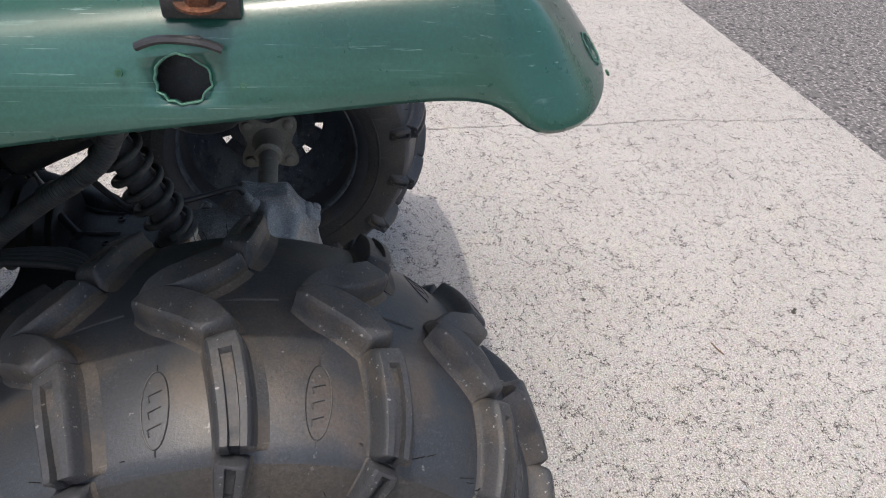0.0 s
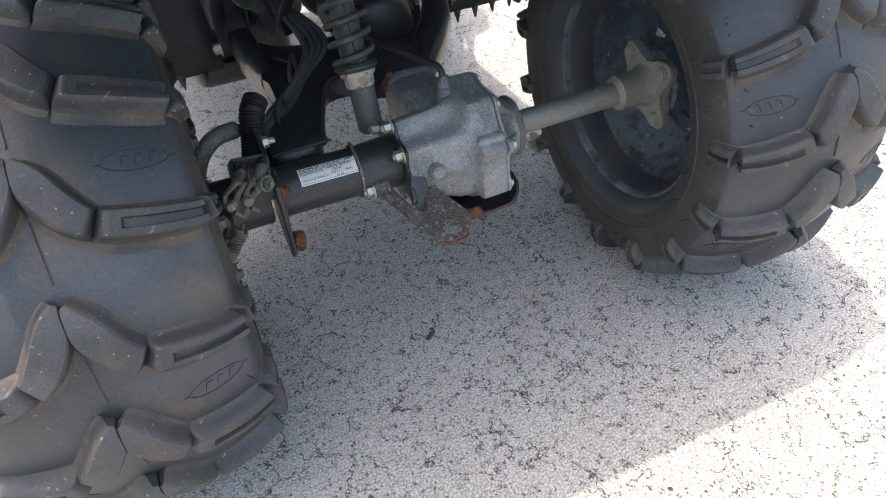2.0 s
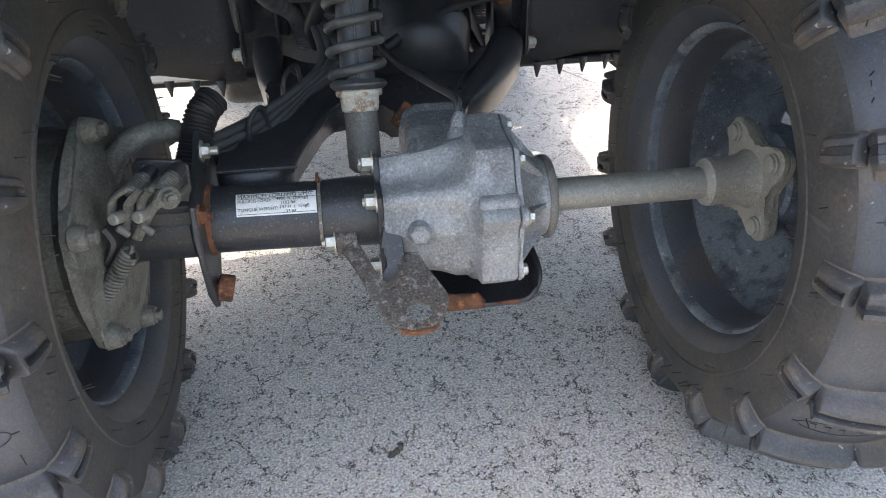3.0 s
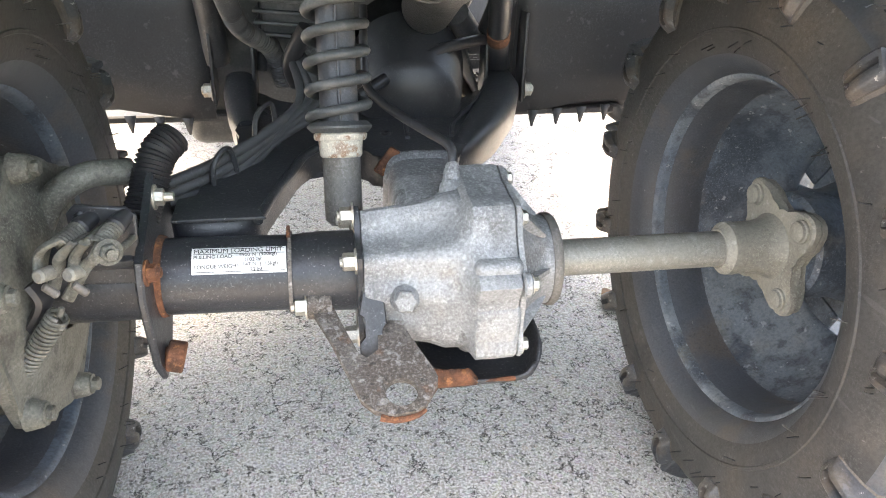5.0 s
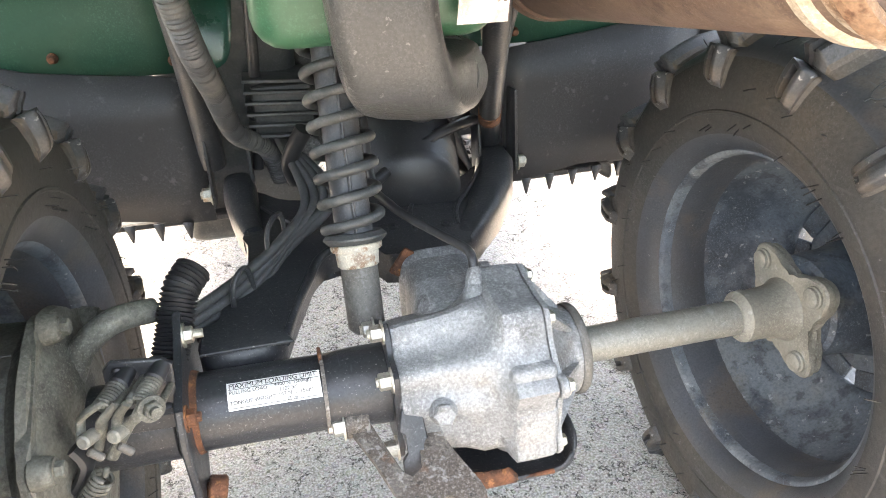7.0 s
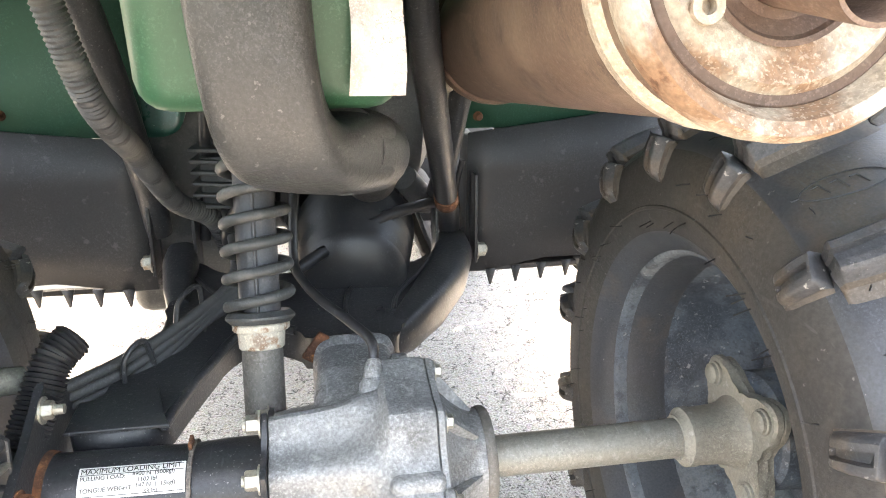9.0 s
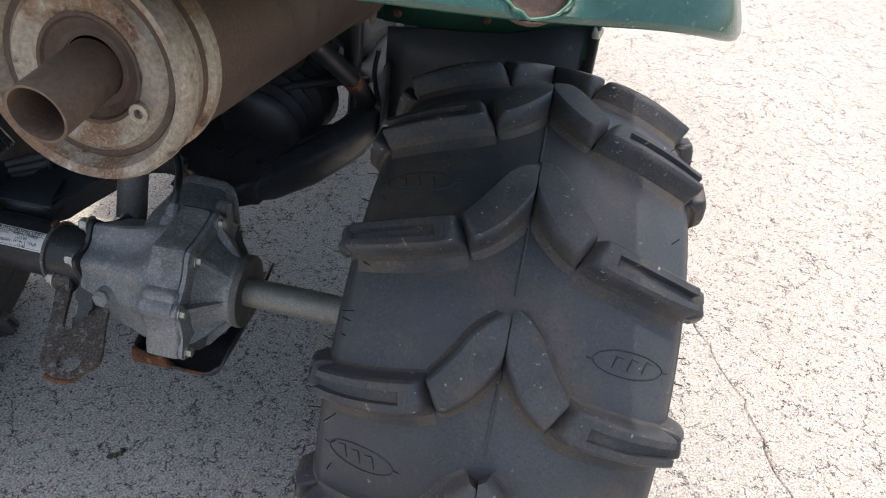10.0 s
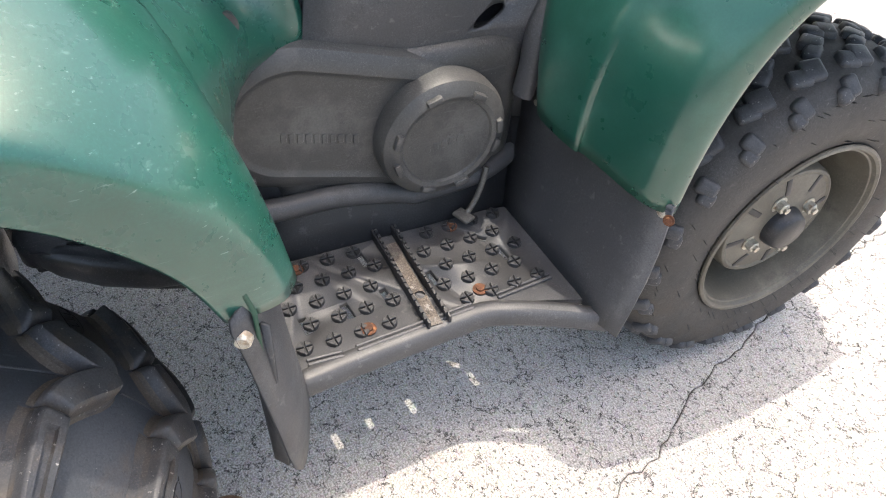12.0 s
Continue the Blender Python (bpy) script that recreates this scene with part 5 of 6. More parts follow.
# storage box and air duct
bm = bmesh.new()
block(bm, (0.180, 0.30, 0.22), pose(0.023, AY + 0.180, 0.662, 3), 0.024, 4)
box = part("storage_box", bm, GREEN_TANK, quad, "green plastic box above the axle with silver tape on it")
bm = bmesh.new()
loft(bm, [[(x + 0.0015 * math.sin(40 * x + 60 * z), AY + 0.024 + 0.0015 * math.sin(90 * z + 30 * x), z) for x in (0.076, 0.085, 0.094, 0.103, 0.1115)] for z in (0.560, 0.575, 0.59, 0.61, 0.63, 0.66, 0.70)])
part("tape_patch", bm, TAPE, box, "crinkled silver tape patch")
bm = bmesh.new()
rows = []
for x, y, z, w, h in ((0.012, AY + 0.020, 0.76, 0.040, 0.022), (0.014, AY + 0.012, 0.66, 0.039, 0.022), (0.018, AY + 0.004, 0.575, 0.037, 0.022), (0.026, AY + 0.012, 0.528, 0.040, 0.024), (0.046, AY + 0.045, 0.512, 0.044, 0.028), (0.075, AY + 0.082, 0.510, 0.034, 0.032), (0.098, AY + 0.11, 0.500, 0.030, 0.030)):
    rows.append((Vector((x, y, z)), w, h))
path = [r[0] for r in rows]
grid = []
for i, (p, w, h) in enumerate(rows):
    d = (path[min(i + 1, len(path) - 1)] - path[max(i - 1, 0)]).normalized()
    side = X_AXIS - d * X_AXIS.dot(d)
    side = side.normalized() if i < 4 else Vector((0.75, -0.65, 0.1)).normalized()
    side = (side - d * side.dot(d)).normalized()
    nrm = d.cross(side)
    ring = []
    for k in range(16):
        a = 2 * math.pi * k / 16
        c, s = math.cos(a), math.sin(a)
        ring.append(p + side * w * math.copysign(abs(c) ** 0.55, c) + nrm * h * math.copysign(abs(s) ** 0.55, s))
    grid.append(ring)
loft(bm, grid, True, True)
duct = part("air_duct", bm, GREYPLASTIC, quad, "scuffed grey plastic air duct", 50)
skin(duct, 0, 2)
bm = bmesh.new()
tube(bm, [(0.070, AY + 0.070, 0.512), (0.092, AY + 0.115, 0.498), (0.100, AY + 0.180, 0.480), (0.104, AY + 0.250, 0.450), (0.106, AY + 0.310, 0.420)], 0.032, 24, 8, 1.0, radii=(0.034, 0.030))
part("duct_elbow", bm, GREYPLASTIC, duct, "grey rubber elbow")

# muffler
M0, M1 = Vector((0.205, -0.201, 0.651)), Vector((0.213, 0.238, 0.578))
MD = (M1 - M0).normalized()
mm, ml = frame_at(M0, M1)
mm = mm @ Matrix.Diagonal((1.045, 1.045, 1, 1))
bm = bmesh.new()
lathe(bm, [(0.052, 0.010), (0.0535, 0.03), (0.0535, ml - 0.012), (0.048, ml - 0.004), (0.030, ml), (0, ml)], mm, 48)
muffler = part("muffler", bm, MUFFLER_BODY, quad, "rust-brown cylindrical muffler")
bm = bmesh.new()
lathe(bm, [(0.016, 0.012), (0.023, 0.012), (0.026, 0.008), (0.040, 0.004), (0.044, 0.008), (0.047, 0.008), (0.051, -0.001), (0.0555, -0.003), (0.058, 0.002), (0.058, 0.010), (0.0545, 0.016), (0.0535, 0.024)], mm, 64)
part("end_cap", bm, MUFFLER, muffler, "heat-stained pale metal end cap", 30)
bm = bmesh.new()
lathe(bm, [(0.0535, 0.030), (0.0565, 0.034), (0.0565, 0.040), (0.0535, 0.044)], mm, 48)
part("crimp_ring", bm, MUFFLER, muffler)
bm = bmesh.new()
lathe(bm, [(0.0535, ml - 0.034), (0.0560, ml - 0.031), (0.0560, ml - 0.026), (0.0540, ml - 0.022), (0.0560, ml - 0.018), (0.0570, ml - 0.012), (0.0535, ml - 0.008)], mm, 48)
part("front_rim", bm, MUFFLER_BODY, muffler, "rolled rim at the front of the muffler")
bm = bmesh.new()
lathe(bm, [(0.0165, 0.0105), (0.0235, 0.0105), (0.0265, 0.0066), (0.0285, 0.0066), (0.0270, 0.0075), (0.0165, 0.012)], mm, 48)
part("rust_ring", bm, MUFFLER_BODY, muffler, "dark rust round the tailpipe")
bm = bmesh.new()
lathe(bm, [(0.0420, 0.0072), (0.0465, 0.0072), (0.0472, 0.0078), (0.0415, 0.0078)], mm, 56, close=True)
part("rust_groove", bm, MUFFLER_BODY, muffler, "rusty groove in the end cap")
bm = bmesh.new()
tipd = (-MD + Vector((0, -0.05, -0.22))).normalized()
tm, _ = frame_at(M0 + MD * 0.014, M0 + MD * 0.014 + tipd)
lathe(bm, [(0.0145, 0), (0.0160, 0), (0.0160, 0.052), (0.0145, 0.052)], tm, 36, close=True)
tailpipe = part("tailpipe", bm, MUFFLER_BODY, muffler, "brown rusty tailpipe stub", 30)
# black disc across the tailpipe's bore
bm = bmesh.new()
lathe(bm, [(0, 0.006), (0.0146, 0.006), (0.0146, 0.012), (0, 0.012)], tm, 24)
part("pipe_soot", bm, RUBBER, tailpipe)
for a in (-149, -31):
    ar = radians(a)
    off = Vector((0.0345 * math.cos(ar), 0, 0.0345 * math.sin(ar)))
    p = M0 + off - MD * off.dot(MD) + MD * 0.006
    bm = bmesh.new()
    fm, _ = frame_at(p, p - MD)
    lathe(bm, [(0.0026, 0.0), (0.0055, 0), (0.0055, 0.004), (0.0026, 0.004)], fm, 18, close=True)
    part("rivet_ring", bm, MUFFLER, muffler)
bm = bmesh.new()
block(bm, (0.014, 0.02, 0.022), pose(0.145, -0.180, 0.658), 0.003)
part("mount_tab", bm, MUFFLER, muffler)
bm = bmesh.new()
rod(bm, (0.139, -0.180, 0.666), (0.129, -0.180, 0.666), 0.006)
part("rubber_bush", bm, RED, muffler, "faded red bush")
bm = bmesh.new()
tube(bm, [(0.200, 0.236, 0.572), (0.190, 0.268, 0.555), (0.178, 0.300, 0.535)], 0.018, 16, 6)
part("heat_wrap", bm, CLOTH, quad, "frayed woven heat wrap")

# ---- rear bodywork: one moulded piece from the right front edge round the tail to the left ----
RIM_PTS = [(0.490, 0.374, 0.512, (0, 0.95, 0.10)), (0.494, 0.362, 0.548, (0, 0.90, 0.35)), (0.500, 0.345, 0.592, (0, 0.75, 0.65)), (0.506, 0.305, 0.642, (0, 0.55, 0.85)), (0.508, 0.262, 0.680, (0, 0.30, 0.95)), (0.508, 0.20, 0.697, (-0.2, 0.10, 1)), (0.508, 0.10, 0.711, (-0.28, 0, 1)), (0.508, 0.0, 0.720, (-0.28, 0, 1)), (0.508, -0.08, 0.728, (-0.28, 0, 1)), (0.511, -0.120, 0.733, (-0.30, 0.06, 1)), (0.517, -0.150, 0.732, (-0.25, 0.12, 1)), (0.527, -0.168, 0.714, (-0.40, 0.28, 0.9)), (0.518, -0.200, 0.717, (-0.32, 0.42, 0.86)), (0.488, -0.221, 0.719, (-0.14, 0.62, 0.77)), (0.44, -0.240, 0.719, (0, 0.65, 0.76)), (0.37, -0.250, 0.719, (0, 0.65, 0.76)), (0.27, -0.252, 0.718, (0, 0.65, 0.76)), (0.17, -0.252, 0.717, (0, 0.65, 0.76))]
ENDS = [(0.440, 0.412, 0.525), (0.41, 0.415, 0.585), (0.365, 0.405, 0.650), (0.315, 0.38, 0.712), (0.27, 0.335, 0.765), (0.225, 0.26, 0.805), (0.19, 0.14, 0.835), (0.17, 0.02, 0.85), (0.165, -0.06, 0.86), (0.165, -0.10, 0.86), (0.165, -0.115, 0.86), (0.165, -0.13, 0.86), (0.165, -0.14, 0.86), (0.165, -0.15, 0.86), (0.160, -0.155, 0.86), (0.150, -0.16, 0.86), (0.130, -0.165, 0.86), (0.10, -0.17, 0.86)]


def body_column(i, lift=0.0):
    """From the lip inside the edge, over the ridge, to the inner edge of the top."""
    x, y, z, n_ = RIM_PTS[i]
    p, n3 = Vector((x, y, z + lift)), Vector(n_).normalized()
    k = min(1.0, max(0.0, (i - 9) / 5))
    inn = Vector((-(1 - k), k, 0)).normalized()
    tall = 0.056 + (0.740 - z if i > 9 else 0.0)
    top = p + n3 * tall
    end = Vector(ENDS[i]) + Vector((0, 0, lift))
    a = top + inn * 0.016 + n3 * 0.007
    b = a.lerp(end, 0.12) + n3 * 0.008
    bulge = 0.016 if i < 7 else 0.010
    return [p + inn * 0.007 + n3 * 0.001, p, p + n3 * 0.018, top - n3 * 0.016, top + inn * 0.004, a, b, a.lerp(end, 0.45) + n3 * bulge, a.lerp(end, 0.75) + n3 * bulge * 0.7, end]


cols = [body_column(i, 0.014 * min(1, max(0, (i - 11) / 2))) for i in range(len(RIM_PTS))]
other = [[Vector((mirror(p.x), p.y, p.z)) for p in body_column(i, 0.014)] for i in range(len(RIM_PTS))]
middle = [Vector((CX, p.y, p.z + 0.007)) for p in cols[-1]]
bm = bmesh.new()
loft(bm, cols + [middle] + other[::-1])
fender = part("rear_fender", bm, GREEN, quad, "scratched faded green plastic rear fender", 60)
settle(skin(fender, 0.004, 2))
# unseen deck, added so that no sun falls between the fenders
bm = bmesh.new()
block(bm, (0.36, 0.42, 0.020), pose(CX, 0.030, 0.850, 0, 0.8), 0.006)
part("rear_deck", bm, GREEN, quad, "unseen green deck added below the rack to block the sun")


def ragged_radii(r, seed):
    rnd = random.Random(seed)
    return [r * 0.82 * rnd.uniform(0.92, 1.08) for _ in range(26)]


def ragged(place, way, r, seed):
    bm = bmesh.new()
    m, _ = frame_at(Vector(place) - Vector(way) * 0.03, Vector(place) + Vector(way))
    rr = ragged_radii(r, seed)
    rings = [[bm.verts.new(m @ Vector((rr[i] * math.cos(2 * math.pi * i / 26) * 1.12, rr[i] * math.sin(2 * math.pi * i / 26), h))) for i in range(26)] for h in (0, 0.06)]
    for i in range(26):
        j = (i + 1) % 26
        bm.faces.new((rings[0][i], rings[0][j], rings[1][j], rings[1][i]))
    bm.faces.new(rings[0][::-1])
    bm.faces.new(rings[1])
    return bm


HOLES = [((0.5078, 0.0517, 0.7346), (1, 0, 0.02), 0.0160), ((-0.4266, 0.0272, 0.7582), (-0.993, 0.01, 0.12), 0.0150), ((0.4303, -0.2327, 0.7450), (0.206, -0.893, 0.399), 0.0145), ((-0.3708, -0.2230, 0.7547), (-0.26, -0.841, 0.475), 0.0125)]
seated = []
for p, w, r in HOLES:
    hit_, q, nq, _ = fender.closest_point_on_mesh(Vector(p))
    nq = nq if nq.dot(Vector(w)) > 0 else -nq
    seated.append((tuple(q), tuple(nq), r))
HOLES = seated
cut(fender, [ragged(p, w, r, 11 + k) for k, (p, w, r) in enumerate(HOLES)])
fender.data.shade_smooth()
for k, (p, w, r) in enumerate(HOLES):
    side = Vector((0, 1, 0)) if abs(w[0]) > 0.5 else Vector((1, 0, 0))
    rnd = random.Random(40 + k)
    bm = bmesh.new()
    m, _ = frame_at(Vector(p) + Vector(w) * 0.002, Vector(p) + Vector(w))
    rr = ragged_radii(r, 11 + k)
    ring = [m @ Vector(((rr[i % 26] + 0.0006) * math.cos(2 * math.pi * i / 26) * 1.12, (rr[i % 26] + 0.0006) * math.sin(2 * math.pi * i / 26), rnd.uniform(-0.0022, -0.0008))) for i in range(27)]
    tube(bm, ring, 0.0006, 6, 2, 1.0)
    part("melted_edge", bm, BURR, fender, "pale melted plastic burr round a hole")
    for s in (-1, 1):
        q = Vector(p) + side * (0.031 * s) + Vector((0, 0, 0.004 * s)) + Vector(w) * 0.0008
        bm = bmesh.new()
        fm, _ = frame_at(q, q + Vector(w))
        lathe(bm, [(0.0010, 0.0), (0.0022, 0), (0.0020, 0.0012), (0.0010, 0.0012)], fm, 12, close=True)
        part("rivet_hole", bm, GREEN_TANK, fender)
    if abs(w[0]) > 0.5:
        bm = bmesh.new()
        pts = [Vector(p) + Vector((w[0] * 0.001, -0.022, 0.0170)), Vector(p) + Vector((w[0] * 0.002, -0.010, 0.0215)), Vector(p) + Vector((w[0] * 0.002, 0.008, 0.0225)), Vector(p) + Vector((w[0] * 0.001, 0.020, 0.0185))]
        tube(bm, pts, 0.0034, 8, 6, 0.7)
        block(bm, (0.003, 0.014, 0.004), Matrix.Translation(pts[1] + Vector((0, 0.004, 0.001))), 0.001, 1)
        part("seal_scrap", bm, RUBBER, fender, "scrap of black sealant")

# discs added behind the four holes so that they look dark inside
for k in range(4):
    p, w, r = HOLES[k]
    bm = bmesh.new()
    q = Vector(p) - Vector(w) * (0.026 if k < 2 else 0.014) + Vector((0, 0, 0 if k < 2 else 0.005))
    w2 = 1.5 if k < 2 else 1.15
    lathe(bm, [(0, 0), (r * w2, 0), (r * w2, 0.004), (r * w2 * 0.8, 0.005), (0, 0.002)], frame_at(q, q + Vector(w))[0], 24)
    part("socket_back", bm, MUFFLER_BODY if k == 2 else RUBBER, fender, "disc added behind a fender hole to keep its inside dark")
# rack mounts on the fender
for sgn in (1, -1):
    x = 0.488 if sgn > 0 else mirror(0.488)
    lz = 0.0 if sgn > 0 else 0.014
    rm = bmesh.new()
    block(rm, (0.034, 0.040, 0.012), pose(x - 0.010 * sgn, 0.014, 0.781 + lz, 0, 12 * sgn), 0.002)
    mountp = part("rack_foot", rm, RUBBER, quad, "dark recessed rack foot")
    hexbolt(mountp, (x + 0.004 * sgn, 0.014, 0.781 + lz), (0.2 * sgn, 0, 1), 0.0095, 0.010, RUST, stud=0.014)
    for dy in (-0.016, 0.016):
        bm = bmesh.new()
        tube(bm, [(x - 0.012 * sgn, 0.014 + dy, 0.786 + lz), (x - 0.02 * sgn, 0.010 + dy * 0.8, 0.84), (x - 0.06 * sgn, 0.01 + dy * 0.4, 0.875)], 0.0045, 8)
        part("rack_strut", bm, STEEL_BLACK, mountp)
bm = bmesh.new()
for pts in ([(0.48, -0.20, 0.885), (0.47, 0.0, 0.885), (0.42, 0.20, 0.885)], [(mirror(0.48), -0.20, 0.885), (mirror(0.47), 0.0, 0.885), (mirror(0.42), 0.20, 0.885)], [(0.48, -0.20, 0.885), (CX, -0.215, 0.885), (mirror(0.48), -0.20, 0.885)], [(0.47, 0.01, 0.885), (CX, 0.01, 0.885), (mirror(0.47), 0.01, 0.885)]):
    tube(bm, pts, 0.010, 12)
part("cargo_rack", bm, STEEL_BLACK, quad, "black tubular rear cargo rack")

# panels in front of the rear wheels: green above, black flap below
for sgn in (1, -1):
    def sx(x):
        return x if sgn > 0 else mirror(x)
    bm = bmesh.new()
    def seam(x):
        return 0.449 + 0.12 * max(0.0, x - 0.22) + 1.9 * max(0.0, min(x, 0.465) - 0.36) ** 2

    rows = []
    for z in (0.455, 0.52, 0.57, 0.61, 0.65):
        rows.append([(sx(x), AY + 0.378 - 0.02 * max(0, (x - 0.30) / 0.25) - 1.1 * max(0, z - 0.56) * max(0.2, min(1, (x - 0.26) / 0.12)), z) for x in (0.22, 0.28, 0.34, 0.40, 0.498 if z < 0.55 else 0.492)])
    loft(bm, rows)
    inner = skin(part("inner_panel", bm, GREEN_INNER, quad, "dull green inner wheel panel", 50), 0.004)
    bm = bmesh.new()
    rows = []
    for k, z in enumerate((0.462, 0.40, 0.33, 0.270)):
        rows.append([(sx(x), AY + 0.372 - 0.015 * max(0, (x - 0.30) / 0.25) + (0.012 if x > 0.49 else 0.0), (seam(x) if k == 0 else z) + ((-0.010 if x > 0.48 else 0.015 if x > 0.3 else 0) if k == 3 else 0)) for x in (0.228, 0.26, 0.34, 0.39, 0.44, 0.485, 0.499)])
    loft(bm, rows)
    flap = skin(part("mud_flap", bm, BLACK, quad, "black plastic mud flap with a toothed lower edge", 50), 0.004)
    for k in range(6):
        bm = bmesh.new()
        x = 0.262 + 0.034 * k
        loft(bm, [[(sx(x - 0.007), AY + 0.370, 0.272 + 0.002 * k), (sx(x + 0.007), AY + 0.370, 0.272 + 0.002 * k)], [(sx(x - 0.001), AY + 0.368, 0.250 + 0.002 * k), (sx(x + 0.001), AY + 0.368, 0.250 + 0.002 * k)]])
        skin(part("flap_tooth", bm, BLACK, flap), 0.003)
    bm = bmesh.new()
    block(bm, (0.010, 0.050, 0.17), pose(sx(0.234), AY + 0.400, 0.36), 0.003)
    part("flap_return", bm, BLACK, flap)
    for x, z in ((0.240, 0.470), (0.360, 0.484)):
        bm = bmesh.new()
        rod(bm, (sx(x), AY + 0.374 - 0.02 * max(0, (x - 0.30) / 0.25), z), (sx(x), AY + 0.364 - 0.02 * max(0, (x - 0.30) / 0.25), z), 0.0060, 0.0045)
        part("rusty_screw", bm, RUST, inner)
    bm = bmesh.new()
    rod(bm, (sx(0.498), AY + 0.350, 0.500), (sx(0.507), AY + 0.346, 0.500), 0.009, 0.008)
    part("flap_rivet", bm, BOLT, flap, "pale rivet")
bm = bmesh.new()
tube(bm, [(0.214, 0.360, 0.585), (0.212, 0.380, 0.545), (0.209, 0.396, 0.505), (0.205, 0.408, 0.475), (0.206, 0.410, 0.448)], 0.010, 8, 6, 0.25, radii=(0.022, 0.0030))
part("torn_wrap", bm, CLOTH, quad, "hanging frayed scrap of wrap")
bm = bmesh.new()
tube(bm, [(0.395, -0.050, 0.715), (0.415, -0.010, 0.690), (0.435, 0.022, 0.668), (0.448, 0.036, 0.666)], 0.0028, 8)
part("loose_wire", bm, RUBBER, quad)
for o in (0, 0.010):
    bm = bmesh.new()
    rod(bm, (0.448, 0.034 + o * 0.3, 0.664 + o * 0.6), (0.450, 0.044 + o * 0.3, 0.666 + o * 0.6), 0.0020)
    part("wire_connector", bm, RED, quad, "small red wire connector")

# ---- right side of the middle: footboard, engine cover, guards ----
FZ = 0.262


def footboard():
    """The board with three rows of cleat pads, slots that let light through and a channel across the middle."""
    bm = bmesh.new()
    slab(bm, [(0.205, 0.440), (0.392, 0.440), (0.394, 0.520), (0.383, 0.704), (0.380, 0.737), (0.400, 0.800), (0.420, 0.850), (0.210, 0.850), (0.180, 0.70), (0.185, 0.50)], 0.010, Matrix.Translation((0, 0, FZ - 0.010)), 0.002)
    return bm


board = part("footboard", footboard(), BLACK_PALE, quad, "black plastic footboard with raised cleats and rusty screws", 30)
slots = []
for x, y, turn in ((0.253, 0.767, 50), (0.295, 0.788, 8), (0.237, 0.593, 8), (0.304, 0.671, 8), (0.312, 0.599, 8), (0.317, 0.541, 8), (0.321, 0.483, 8)):
    b = bmesh.new()
    block(b, (0.030, 0.012, 0.05), pose(x, y, FZ - 0.005, 0, 0, turn), 0)
    slots.append(b)
cut(board, slots)
bm = bmesh.new()
for k in range(4):
    a = math.pi / 2 * k
    rot = Matrix.Rotation(a, 4, "Z")
    slab(bm, [(0.0012, 0.0), (0.0088, -0.0062), (0.0098, 0.0), (0.0088, 0.0062)], 0.0062, rot, 0.0008)
lathe(bm, [(0, 0.0), (0.0105, 0.0), (0.0095, 0.0024), (0, 0.0024)], Matrix.Identity(4), 12)
CLEAT = mesh_of("cleat", bm, BLACK, 30)
rnd = random.Random(3)
for r_ in range(5):
    for c_ in range(10):
        y = 0.470 + 0.038 * c_ + (0.019 if r_ % 2 else 0)
        x = 0.222 + 0.034 * r_ - 0.03 * max(0, y - 0.70)
        if abs(y - 0.640) < 0.024 or y > 0.825 or x > 0.372:
            continue
        shared("cleat", CLEAT, board, pose(x, y, FZ, 0, 0, 45 + rnd.uniform(-6, 6)))
for x, y in ((0.358, 0.555), (0.225, 0.500), (0.350, 0.722), (0.222, 0.738)):
    bm = bmesh.new()
    lathe(bm, [(0, 0.001), (0.010, 0.001), (0.0105, 0.003), (0.006, 0.0035), (0.0055, 0.006), (0, 0.0065)], Matrix.Translation((x, y, FZ)), 16)
    part("rusty_screw", bm, RUST, board, "orange rusty screw")
for sgn in (-1, 1):
    bm = bmesh.new()
    block(bm, (0.190, 0.004, 0.016), pose(0.292, 0.640 + 0.015 * sgn, FZ + 0.006, 0, 0, 2), 0.001)
    for k in range(16):
        block(bm, (0.006, 0.004, 0.004), pose(0.205 + 0.0115 * k, 0.640 + 0.015 * sgn, FZ + 0.015, 0, 0, 2), 0)
    part("toothed_rail", bm, BLACK, board)
bm = bmesh.new()
slab(bm, [(0.225, -0.008), (0.385, -0.008), (0.385, 0.008), (0.225, 0.008)], 0.003, Matrix.Translation((0, 0.640, FZ + 0.001)), 0, hole=(0.330, 0.0, 0.007))
part("rusty_strap", bm, STEEL_PITTED, board, "rusty steel strap in the channel")
for x0, y0, x1, y1 in ((0.394, 0.466, 0.397, 0.512), (0.387, 0.466, 0.390, 0.512), (0.396, 0.530, 0.387, 0.700), (0.389, 0.530, 0.380, 0.700), (0.384, 0.738, 0.378, 0.828), (0.377, 0.738, 0.371, 0.828)):
    bm = bmesh.new()
    rod(bm, (x0 - 0.012, y0, FZ + 0.001), (x1 - 0.012, y1, FZ + 0.001), 0.003, segs=8)
    part("edge_bead", bm, BLACK_PALE, board)
bm = bmesh.new()
rows = []
for x, y, dz in ((0.407, 0.446, 0.0), (0.404, 0.476, 0.0), (0.4005, 0.512, 0.0), (0.3995, 0.526, 0.0), (0.3905, 0.690, 0.0), (0.389, 0.712, 0.0), (0.399, 0.745, 0.0), (0.424, 0.800, 0.0), (0.462, 0.862, 0.004)):
    rows.append([(x - 0.020, y, FZ + dz), (x - 0.004, y, FZ + dz + 0.001), (x + 0.002, y, FZ - 0.005 + dz), (x + 0.004, y, FZ - 0.024 + dz), (x - 0.001, y, FZ - 0.028 + dz)])
loft(bm, rows)
skin(part("board_skirt", bm, BLACK_PALE, board, angle=50), 0.004, 1)
